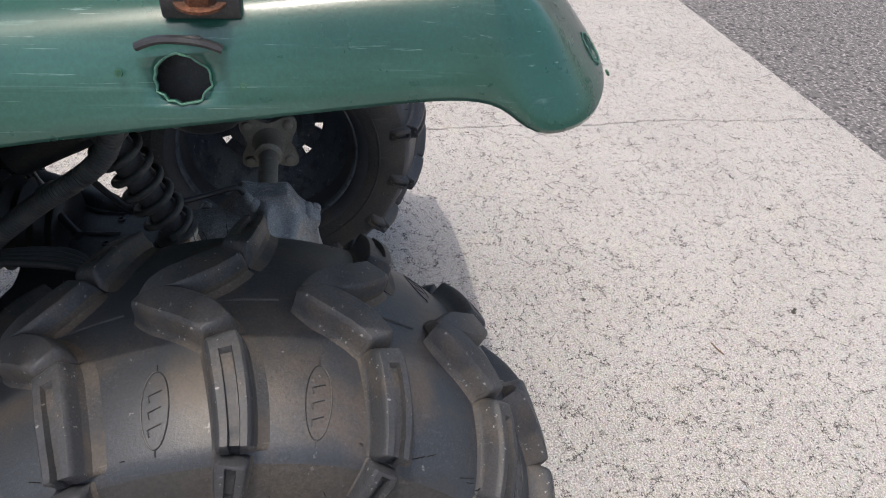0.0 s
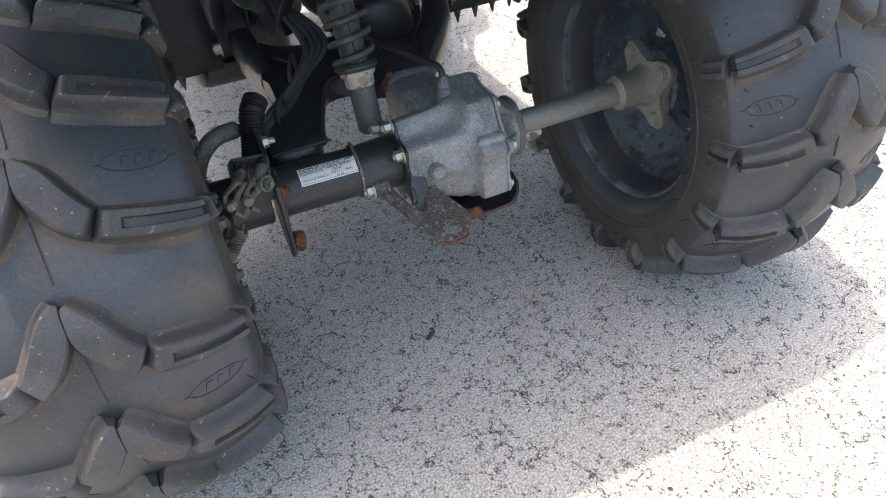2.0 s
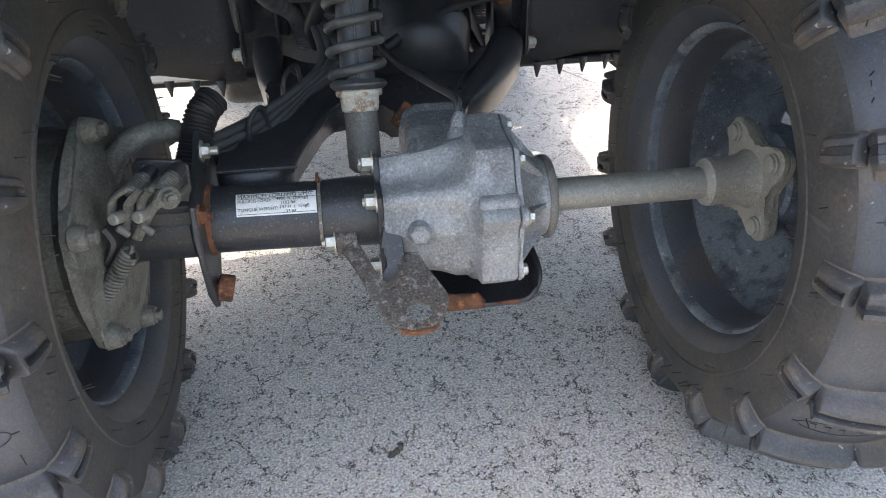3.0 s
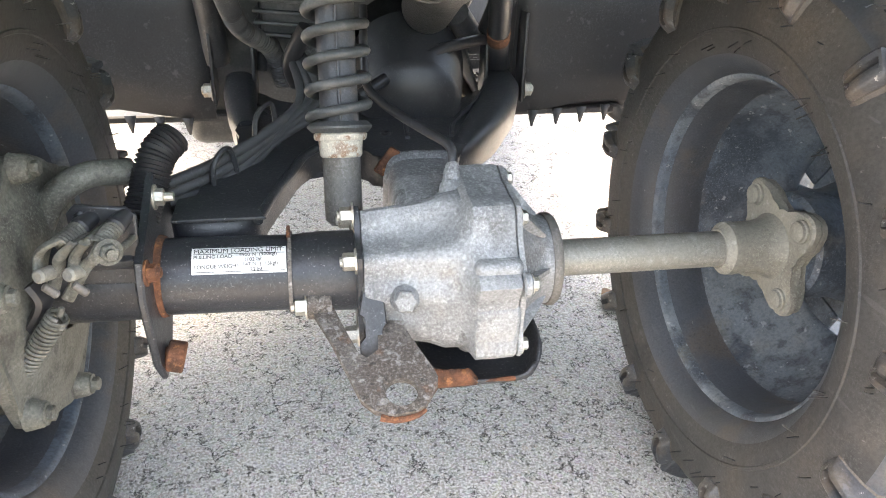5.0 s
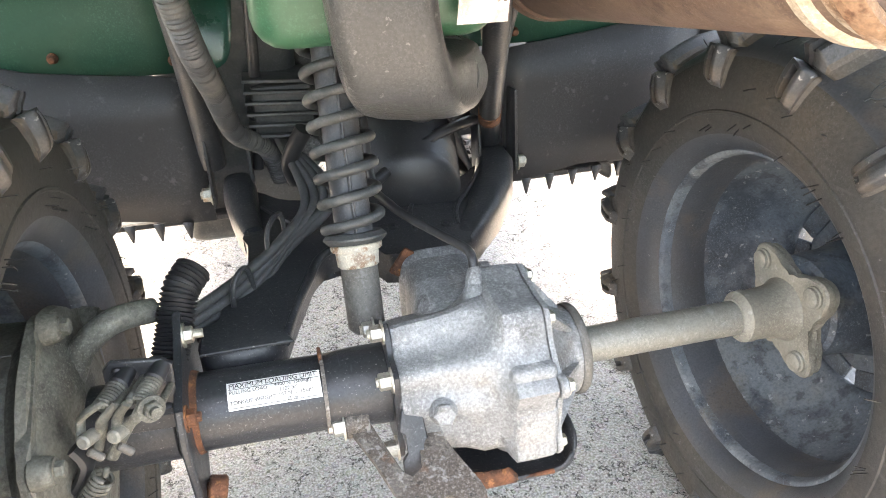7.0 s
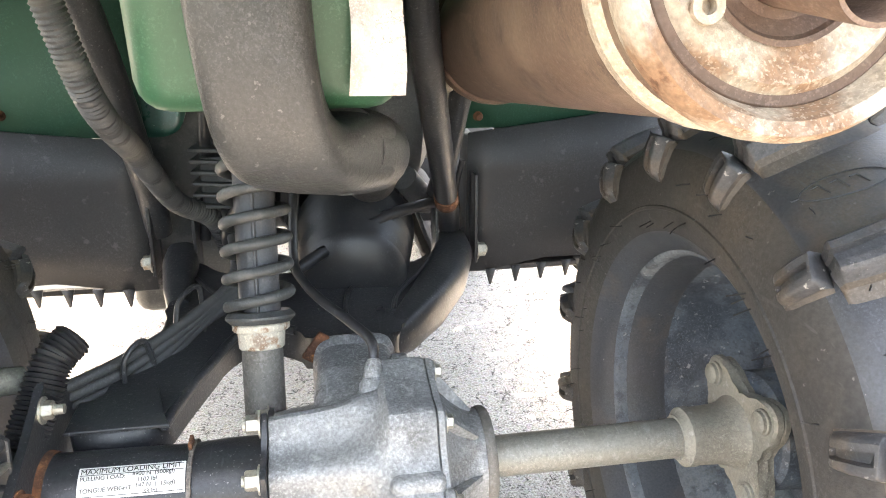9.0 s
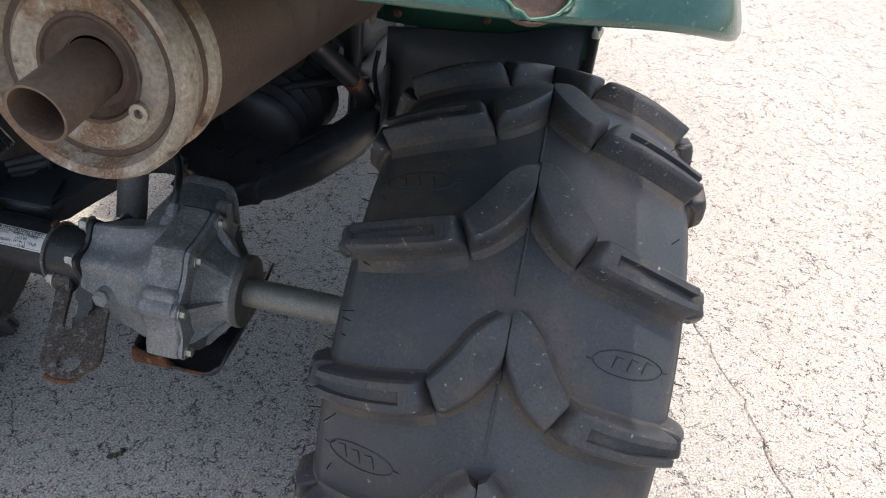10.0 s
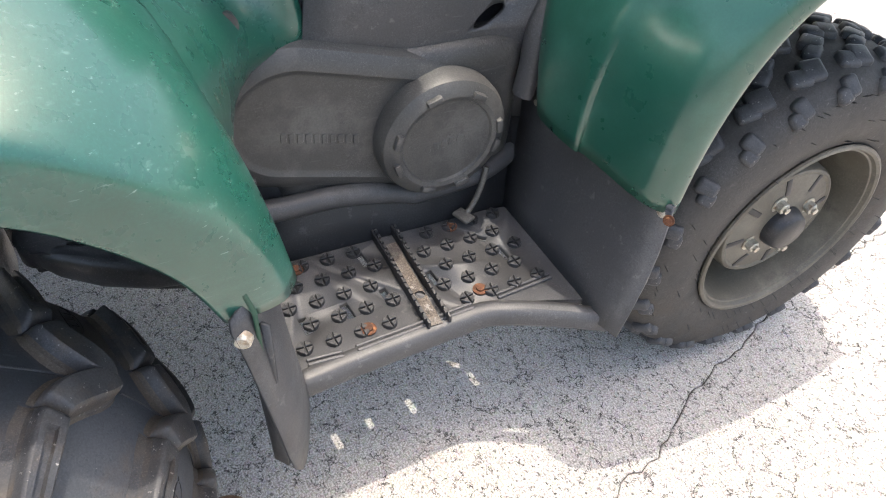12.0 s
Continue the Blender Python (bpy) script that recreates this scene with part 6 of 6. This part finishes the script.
# rear upright of the footboard, up to the fender
bm = bmesh.new()
rows = [[(0.205, 0.452, 0.258), (0.36, 0.456, 0.258), (0.425, 0.456, 0.258), (0.470, 0.436, 0.240), (0.490, 0.428, 0.236), (0.508, 0.412, 0.240)], [(0.23, 0.440, 0.33), (0.36, 0.446, 0.33), (0.44, 0.446, 0.33), (0.480, 0.432, 0.335), (0.496, 0.424, 0.335), (0.510, 0.402, 0.34)], [(0.25, 0.430, 0.40), (0.37, 0.436, 0.40), (0.445, 0.438, 0.40), (0.480, 0.424, 0.40), (0.496, 0.414, 0.40), (0.509, 0.392, 0.41)], [(0.27, 0.424, 0.47), (0.37, 0.428, 0.47), (0.440, 0.430, 0.48), (0.474, 0.416, 0.49), (0.492, 0.406, 0.495), (0.505, 0.380, 0.500)], [(0.28, 0.424, 0.50), (0.37, 0.428, 0.50), (0.436, 0.428, 0.515), (0.468, 0.414, 0.530), (0.486, 0.402, 0.535), (0.502, 0.370, 0.528)]]
loft(bm, rows)
skin(part("rear_splash_guard", bm, BLACK_PALE, quad, "black plastic splash guard between footboard and rear fender", 50), 0.004, 1)
# front splash guard
bm = bmesh.new()
rows = []
for top, low in (((0.170, 0.862, 0.466), (0.190, 0.838, 0.254)), ((0.250, 0.869, 0.465), (0.270, 0.842, 0.254)), ((0.335, 0.876, 0.465), (0.355, 0.846, 0.255)), ((0.364, 0.880, 0.462), (0.390, 0.848, 0.256)), ((0.380, 0.884, 0.454), (0.416, 0.849, 0.256)), ((0.402, 0.887, 0.450), (0.446, 0.846, 0.255)), ((0.436, 0.893, 0.451), (0.466, 0.853, 0.254)), ((0.463, 0.898, 0.453), (0.485, 0.861, 0.252))):
    a, b = Vector(low), Vector(top)
    rows.append([a.lerp(b, f) + Vector((0, 0.010 * math.sin(math.pi * f), 0)) for f in (0.0, 0.2, 0.45, 0.7, 0.92, 1.0)])
loft(bm, rows)
lip = [r_[-1] for r_ in rows]
guard = skin(part("front_splash_guard", bm, BLACK_PALE, quad, "black plastic front splash guard with pale rivets", 50), 0.005)
for x, y, z in ((0.203, 0.854, 0.446), (0.321, 0.864, 0.444), (0.450, 0.883, 0.440)):
    bm = bmesh.new()
    lathe(bm, [(0, 0.004), (0.005, 0.0035), (0.0085, 0.001), (0.0085, 0), (0, 0)], frame_at((x, y + 0.012, z), (x, y - 0.5, z + 0.08))[0], 18)
    part("guard_rivet", bm, BOLT, guard, "pale plastic rivet")
bm = bmesh.new()
tube(bm, lip, 0.0042, 10, 6)
part("rolled_lip", bm, BLACK_PALE, guard, "rounded rolled upper lip", 60)
hexbolt(guard, (0.469, 0.890, 0.443), (0.5, -1, 0.2), 0.005, 0.004, RUST)

# front fender
bm = bmesh.new()
rows = []
for y, z, xo, xi in ((0.868, 0.452, 0.455, 0.240), (0.872, 0.53, 0.456, 0.210), (0.885, 0.60, 0.458, 0.190), (0.905, 0.66, 0.460, 0.175), (0.935, 0.71, 0.462, 0.165), (0.985, 0.755, 0.464, 0.16), (1.05, 0.785, 0.466, 0.15), (1.15, 0.80, 0.468, 0.14), (1.30, 0.79, 0.466, 0.14), (1.42, 0.76, 0.460, 0.14), (1.50, 0.70, 0.45, 0.14)):
    k = min(1, max(0, (y - 0.86) / 0.16))
    n3 = Vector((0, -(1 - k), 0.3 + k)).normalized()
    low = Vector((xo, y, z)) - n3 * 0.05 + Vector((0, 0.0, 0))
    rows.append([low + Vector((-0.010, 0, 0)), low, low + n3 * 0.02, Vector((xo - 0.012, y, z)), Vector((xo - 0.10, y, z)) + n3 * 0.012, Vector((xo - 0.13, y, z)) + n3 * 0.026, Vector(((xo + xi) / 2, y, z)) + n3 * 0.032, Vector((xi + 0.05, y, z)) + n3 * 0.040, Vector((xi, y, z)) + n3 * 0.042, Vector((xi - 0.03, y + 0.05, z)) + n3 * 0.03])
for sgn in (1, -1):
    bm = bmesh.new()
    loft(bm, [[p if sgn > 0 else Vector((mirror(p.x), p.y, p.z)) for p in row] for row in rows])
    skin(part("front_fender", bm, GREEN_CLEAN, quad, "green plastic front fender with a moulded ridge", 60), 0.005, 2)

# engine cover: an oval belt case with a round cap
def stadium(cy0, cz0, cy1, cz1, r0, r1, segs=40):
    a0 = math.atan2(cz1 - cz0, cy1 - cy0)
    out = []
    for i in range(segs // 2 + 1):
        a = a0 + math.pi / 2 + math.pi * i / (segs // 2)
        out.append((cy0 + r0 * math.cos(a), cz0 + r0 * math.sin(a)))
    for i in range(segs // 2 + 1):
        a = a0 - math.pi / 2 + math.pi * i / (segs // 2)
        out.append((cy1 + r1 * math.cos(a), cz1 + r1 * math.sin(a)))
    return out


def raised(bm, outlines):
    """A raised pad from outlines of (x, outline in y and z)."""
    loft(bm, [[(x, y, z) for y, z in o] for x, o in outlines], True)
    last = outlines[-1]
    bm.faces.new([v for v in bm.verts][-len(last[1]):])
    return bm


C0, C1 = (0.520, 0.472), (0.715, 0.418)
bm = bmesh.new()
raised(bm, [(0.120, stadium(*C0, *C1, 0.108, 0.108)), (0.160, stadium(*C0, *C1, 0.106, 0.106)), (0.176, stadium(*C0, *C1, 0.100, 0.100)), (0.184, stadium(*C0, *C1, 0.088, 0.088)), (0.186, stadium(*C0, *C1, 0.076, 0.076)), (0.1825, stadium(*C0, *C1, 0.070, 0.070)), (0.182, stadium(*C0, *C1, 0.066, 0.066))])
cover = part("engine_cover", bm, BRUSHED, quad, "scuffed dark grey oval engine cover", 25)
bm = bmesh.new()
m = Matrix.Translation((0.188, 0.722, 0.420)) @ Matrix.Rotation(radians(90), 4, "Y")
lathe(bm, [(0.094, -0.03), (0.094, 0.010), (0.090, 0.022), (0.080, 0.030), (0.072, 0.032), (0.066, 0.030), (0.064, 0.026), (0, 0.024)], m, 56)
cap = part("starter_cap", bm, BRUSHED, cover, "round dark grey cap with raised ribs", 28)
for a in (20, 75, 100, 150, 200, 255, 290, 340):
    bm = bmesh.new()
    block(bm, (0.010, 0.022, 0.012), m @ Matrix.Rotation(radians(a), 4, "Z") @ Matrix.Translation((0.076, 0, 0.031)), 0.003)
    part("cap_rib", bm, BRUSHED, cap)
for yy in range(10):
    bm = bmesh.new()
    block(bm, (0.0016, 0.0075, 0.014), pose(0.1828, 0.510 + 0.0105 * yy, 0.455 - 0.0026 * yy), 0.0005, 1)
    part("raised_mark", bm, BRUSHED, cover)
for yy in range(6):
    bm = bmesh.new()
    block(bm, (0.0016, 0.008, 0.012), pose(0.2125, 0.695 + 0.0115 * yy, 0.412 + 0.002 * yy), 0.0005, 1)
    part("raised_mark", bm, BRUSHED, cap)
bm = bmesh.new()
tube(bm, [(0.150, 0.40, 0.40), (0.185, 0.45, 0.352), (0.188, 0.58, 0.345), (0.185, 0.66, 0.325), (0.190, 0.70, 0.318), (0.185, 0.80, 0.325), (0.17, 0.86, 0.34)], 0.016, 12, 8)
part("engine_lower_trim", bm, BLACK_PALE, quad, "black moulded trim below the engine cover", 60)
bm = bmesh.new()
loft(bm, [[(0.205, y, FZ - 0.004) for y in (0.42, 0.55, 0.70, 0.86)], [(0.185, y, 0.30) for y in (0.42, 0.55, 0.70, 0.86)], [(0.165, y, 0.36) for y in (0.42, 0.55, 0.70, 0.86)], [(0.140, y, 0.42) for y in (0.42, 0.55, 0.70, 0.88)], [(0.132, y, 0.50) for y in (0.42, 0.55, 0.70, 0.90)], [(0.126, y, 0.62) for y in (0.42, 0.55, 0.70, 0.92)]])
skin(part("inner_leg_guard", bm, BLACK, quad, "black plastic inner leg guard", 50), 0.004)
bm = bmesh.new()
loft(bm, [[(0.120, 0.835 + dy, z), (0.165, 0.842 + dy, z), (0.205, 0.850 + dy, z)] for z, dy in ((0.25, 0.0), (0.36, 0.018), (0.48, 0.036), (0.56, 0.050), (0.66, 0.075))])
skin(part("guard_return", bm, BLACK, quad, "black plastic return of the front splash guard", 50), 0.005)
bm = bmesh.new()
slab(bm, [(mirror(x), y) for x, y in ((0.205, 0.440), (0.180, 0.70), (0.210, 0.850), (0.465, 0.850), (0.455, 0.810), (0.410, 0.735), (0.392, 0.690), (0.398, 0.555), (0.425, 0.52), (0.415, 0.440))], 0.010, Matrix.Translation((0, 0, FZ - 0.010)), 0.002)
part("footboard", bm, BLACK, quad, "black plastic footboard")
# brake pedal
bm = bmesh.new()
tube(bm, [(0.200, 0.800, 0.345), (0.206, 0.793, 0.320), (0.211, 0.782, 0.295), (0.216, 0.768, 0.278)], 0.0045, 10)
block(bm, (0.030, 0.020, 0.006), pose(0.220, 0.760, 0.277, 0, 0, 20), 0.002)
part("brake_pedal", bm, STEEL_GREY, quad, "worn steel brake pedal")

# side covers, seat and centre bodywork
bm = bmesh.new()
rows = []
for z, x in ((0.40, 0.145), (0.47, 0.150), (0.545, 0.160), (0.60, 0.163), (0.66, 0.158), (0.72, 0.145), (0.80, 0.13)):
    rows.append([(x + 0.28 * max(0, y - 0.80), y + 0.10 * (z - 0.55), z) for y in (0.545, 0.60, 0.68, 0.76, 0.80, 0.86, 0.95)])
loft(bm, rows)
sidec = settle(skin(part("side_cover", bm, BLACK_PALE, quad, "black plastic side cover with oval openings", 50), 0.006))
ov = []
for y, z in ((0.792, 0.565), (0.832, 0.602)):
    b = bmesh.new()
    lathe(b, [(0, -0.05), (0.016, -0.05), (0.016, 0.05), (0, 0.05)], Matrix.Translation((0.155, y, z)) @ Matrix.Rotation(radians(90), 4, "Y") @ Matrix.Rotation(radians(38), 4, "Z") @ Matrix.Diagonal((0.7, 1.5, 1, 1)), 24)
    ov.append(b)
cut(sidec, ov)
bm = bmesh.new()
tube(bm, [(0.175, 0.900, 0.66), (0.190, 0.855, 0.56), (0.198, 0.845, 0.495), (0.200, 0.84, 0.46)], 0.017, 10, 8, 0.7)
part("cover_rib", bm, BLACK_PALE, quad, "black moulded rib of the side cover", 60)
bm = bmesh.new()
rows = []
OUTER = [(0.455, 0.414, 0.490)] + ENDS[:7]
INNER = [(0.180, 0.428, 0.45), (0.172, 0.437, 0.50), (0.168, 0.46, 0.537), (0.165, 0.50, 0.558), (0.163, 0.555, 0.566), (0.155, 0.55, 0.61), (0.145, 0.53, 0.68), (0.12, 0.48, 0.80)]
# the left panel is unseen, mirrored to keep sunlight from leaking in
for sgn, name in ((1, "green plastic side panel running under the seat"), (-1, "green plastic side panel")):
    rows = []
    for (ax, ay, az), (bx, by, bz) in zip(OUTER, INNER):
        b = Vector((bx, by, bz))
        a = Vector((ax, ay, az)).lerp(b, -0.08) + Vector((0, 0, 0.006))
        row = []
        for k in range(7):
            t = k / 6
            p = a.lerp(b, t) + Vector((-0.035, 0.0, -0.028)) * math.sin(math.pi * t) * (0.5 + 0.5 * min(1.0, max(0.0, (az - 0.5) / 0.2)))
            row.append(p if sgn > 0 else Vector((mirror(p.x), p.y, p.z)))
        rows.append(row)
    bm = bmesh.new()
    loft(bm, rows)
    skin(part("rear_side_panel", bm, GREEN, quad, name, 60), 0.005, 2)
bm = bmesh.new()
block(bm, (0.30, 0.62, 0.10), pose(CX, 0.42, 0.86), 0.035, 4)
part("seat", bm, RUBBER, quad, "black vinyl seat")
bm = bmesh.new()
block(bm, (0.22, 0.50, 0.26), pose(CX, 0.98, 0.68), 0.05, 4)
part("tank_cover", bm, BLACK, quad, "black plastic centre body")

# front wheel on the right
FXC, FY, FZC = 0.345, 1.204, 0.287


def front_wheel(x, side):
    m = Matrix.Translation((x, FY, FZC)) @ Matrix.Rotation(radians(90 * side), 4, "Y")
    bm = bmesh.new()
    lathe(bm, [(0.150, -0.075), (0.156, -0.085), (0.165, -0.092), (0.20, -0.098), (0.235, -0.096), (0.258, -0.086), (0.268, -0.070), (0.274, -0.04), (0.276, 0), (0.274, 0.04), (0.268, 0.070), (0.258, 0.086), (0.235, 0.096), (0.20, 0.098), (0.165, 0.092), (0.156, 0.085), (0.150, 0.075)], m, 72, close=True)
    t = part("tyre", bm, SIDEWALL, quad, "dusty front tyre with small block tread", 40)
    # six kinds of rounded block, repeated round the tread
    for kind, (z, dz, ds, turn) in enumerate(((0.013, 0.030, 0.048, 32), (-0.013, 0.030, 0.048, -32), (0.047, 0.034, 0.052, -16), (-0.047, 0.034, 0.052, 16), (0.080, 0.030, 0.036, 8), (-0.080, 0.030, 0.036, -8))):
        bm = bmesh.new()
        r0 = 0.271 if abs(z) < 0.03 else 0.267 if abs(z) < 0.06 else 0.252
        tilt = 0 if abs(z) < 0.03 else math.copysign(14 if abs(z) < 0.06 else 46, z)
        at = Matrix.Translation((r0, 0, z)) @ Matrix.Rotation(radians(-tilt), 4, "Y") @ Matrix.Rotation(radians(turn), 4, "X")
        block(bm, (0.030, ds * 0.62, dz), at @ Matrix.Translation((0, -ds * 0.16, -dz * 0.10)), 0.006, 2)
        block(bm, (0.028, ds * 0.60, dz * 0.78), at @ Matrix.Translation((0, ds * 0.20, dz * 0.14)), 0.006, 2)
        me = mesh_of("tread_block", bm, LUG, 50)
        for i in range(22):
            shared("tread_block", me, t, m @ Matrix.Rotation(2 * math.pi * (i + (0.5 if kind in (0, 3, 4) else 0)) / 22, 4, "Z"))
    rnd = random.Random(9)
    bm = bmesh.new()
    for i in range(90):
        a, (r, z) = rnd.uniform(0, 2 * math.pi), rnd.choice(((0.172, 0.094), (0.205, 0.098), (0.245, 0.092)))
        p = m @ Vector((r * math.cos(a), r * math.sin(a), z))
        q = m @ Vector(((r + 0.004) * math.cos(a), (r + 0.004) * math.sin(a), z + rnd.uniform(0.007, 0.012)))
        tube(bm, [p, q], 0.0005, 4, 1)
    tagged(part("vent_hairs", bm, RUBBER, t), kind="stuff")
    bm = bmesh.new()
    lathe(bm, [(0.154, 0.084), (0.160, 0.090), (0.1625, 0.0935), (0.162, 0.097), (0.158, 0.0985), (0.154, 0.096), (0.1515, 0.090), (0.1490, 0.089), (0.1475, 0.084), (0.1440, 0.060), (0.1390, 0.030), (0.1330, 0.004), (0.1260, -0.004), (0.1150, -0.002), (0.1080, 0.014), (0.1040, 0.044), (0.1030, 0.062), (0.1000, 0.0675), (0.0960, 0.0690), (0.0920, 0.0665), (0.0660, 0.0705), (0.040, 0.0730), (0, 0.0730), (0, 0.060), (0.095, 0.055), (0.108, -0.010), (0.130, -0.014), (0.130, -0.06), (0.150, -0.085), (0.160, -0.095), (0.158, -0.08), (0.148, -0.07)], m, 72)
    rim = part("rim", bm, RIM_TAN, quad, "dusty tan steel front rim", 28)
    rnd = random.Random(5)
    for i in range(8):
        bm = bmesh.new()
        block(bm, (0.034, 0.010, 0.006), Matrix.Translation((0.080, 0, 0.0670)) @ Matrix.Rotation(radians(8), 4, "Y"), 0.002)
        shared("dark_slot", mesh_of("dark_slot", bm, RUBBER), rim, m @ Matrix.Rotation(2 * math.pi * (i + 0.3) / 8, 4, "Z"))
    bm = bmesh.new()
    lathe(bm, [(0.036, 0.070), (0.035, 0.080), (0.031, 0.094), (0.026, 0.098), (0, 0.099)], m, 28)
    part("hub_cap", bm, RUBBER, rim, "black plastic hub cap")
    for i in range(4):
        a = 2 * math.pi * (i + 0.3) / 4
        p = m @ Vector((0.053 * math.cos(a), 0.053 * math.sin(a), 0.071))
        hexbolt(rim, p, (side, 0, 0), 0.0095, 0.012, BOLT, stud=0.006, name="wheel_nut")
    return t


front_wheel(FXC, 1)
front_wheel(mirror(FXC), -1)

# ---- loose things on the concrete ----
bm = bmesh.new()
loft(bm, [[(0.386 + u + 0.004 * math.sin(9 * v), 0.320 + v, 0.004 + 0.012 * math.cos(u * 120) * math.sin(v * 55 + 0.7) ** 2 + abs(u) * 0.3) for u in (-w, -w * 0.5, 0, w * 0.5, w)] for v, w in ((-0.034, 0.001), (-0.024, 0.008), (-0.008, 0.013), (0.008, 0.013), (0.022, 0.008), (0.034, 0.001))])
leaf = tagged(part("dry_leaf", bm, LEAF, None, "", 60), "curled brown dry leaf on the concrete", "leaf")
skin(leaf, 0.0006, 1)
bm = bmesh.new()
tube(bm, [(0.03, -0.775, 0.0015), (0.045, -0.768, 0.0025), (0.062, -0.766, 0.0015)], 0.0012, 6, 5)
tagged(part("twig", bm, LEAF), "tiny dark twig lying on the concrete", "twig")


def crumbs(seed, centre, spread, count, low, high):
    """Small dark broken bits lying on the ground."""
    rnd = random.Random(seed)
    bm = bmesh.new()
    for _ in range(count):
        r = rnd.uniform(low, high)
        m = pose(centre[0] + rnd.gauss(0, spread), centre[1] + rnd.gauss(0, spread), r * 0.45, rnd.uniform(0, 360), rnd.uniform(0, 360), rnd.uniform(0, 360)) @ Matrix.Diagonal((r, r * rnd.uniform(0.5, 0.9), r * rnd.uniform(0.4, 0.7), 1))
        made = bmesh.ops.create_icosphere(bm, subdivisions=1, radius=1.0, matrix=m)
        for v in made["verts"]:
            v.co += Vector((rnd.uniform(-1, 1), rnd.uniform(-1, 1), rnd.uniform(-0.5, 0.5))) * r * 0.25
    return bm


tagged(part("dirt_crumbs", crumbs(31, (-0.130, -0.301), 0.022, 90, 0.0012, 0.0042), CRACK_FILL, None, "", 30), "scatter of dark dirt crumbs on the concrete", "dirt", kind="stuff")
for k, (x, y) in enumerate(((0.128, -0.983), (0.004, -0.037))):
    tagged(part("dirt_clod", crumbs(50 + k, (x, y), 0.004, 5, 0.003, 0.007), CRACK_FILL, None, "", 30), "small dark clod of dirt on pale concrete", "dirt clod", "dirt clods")
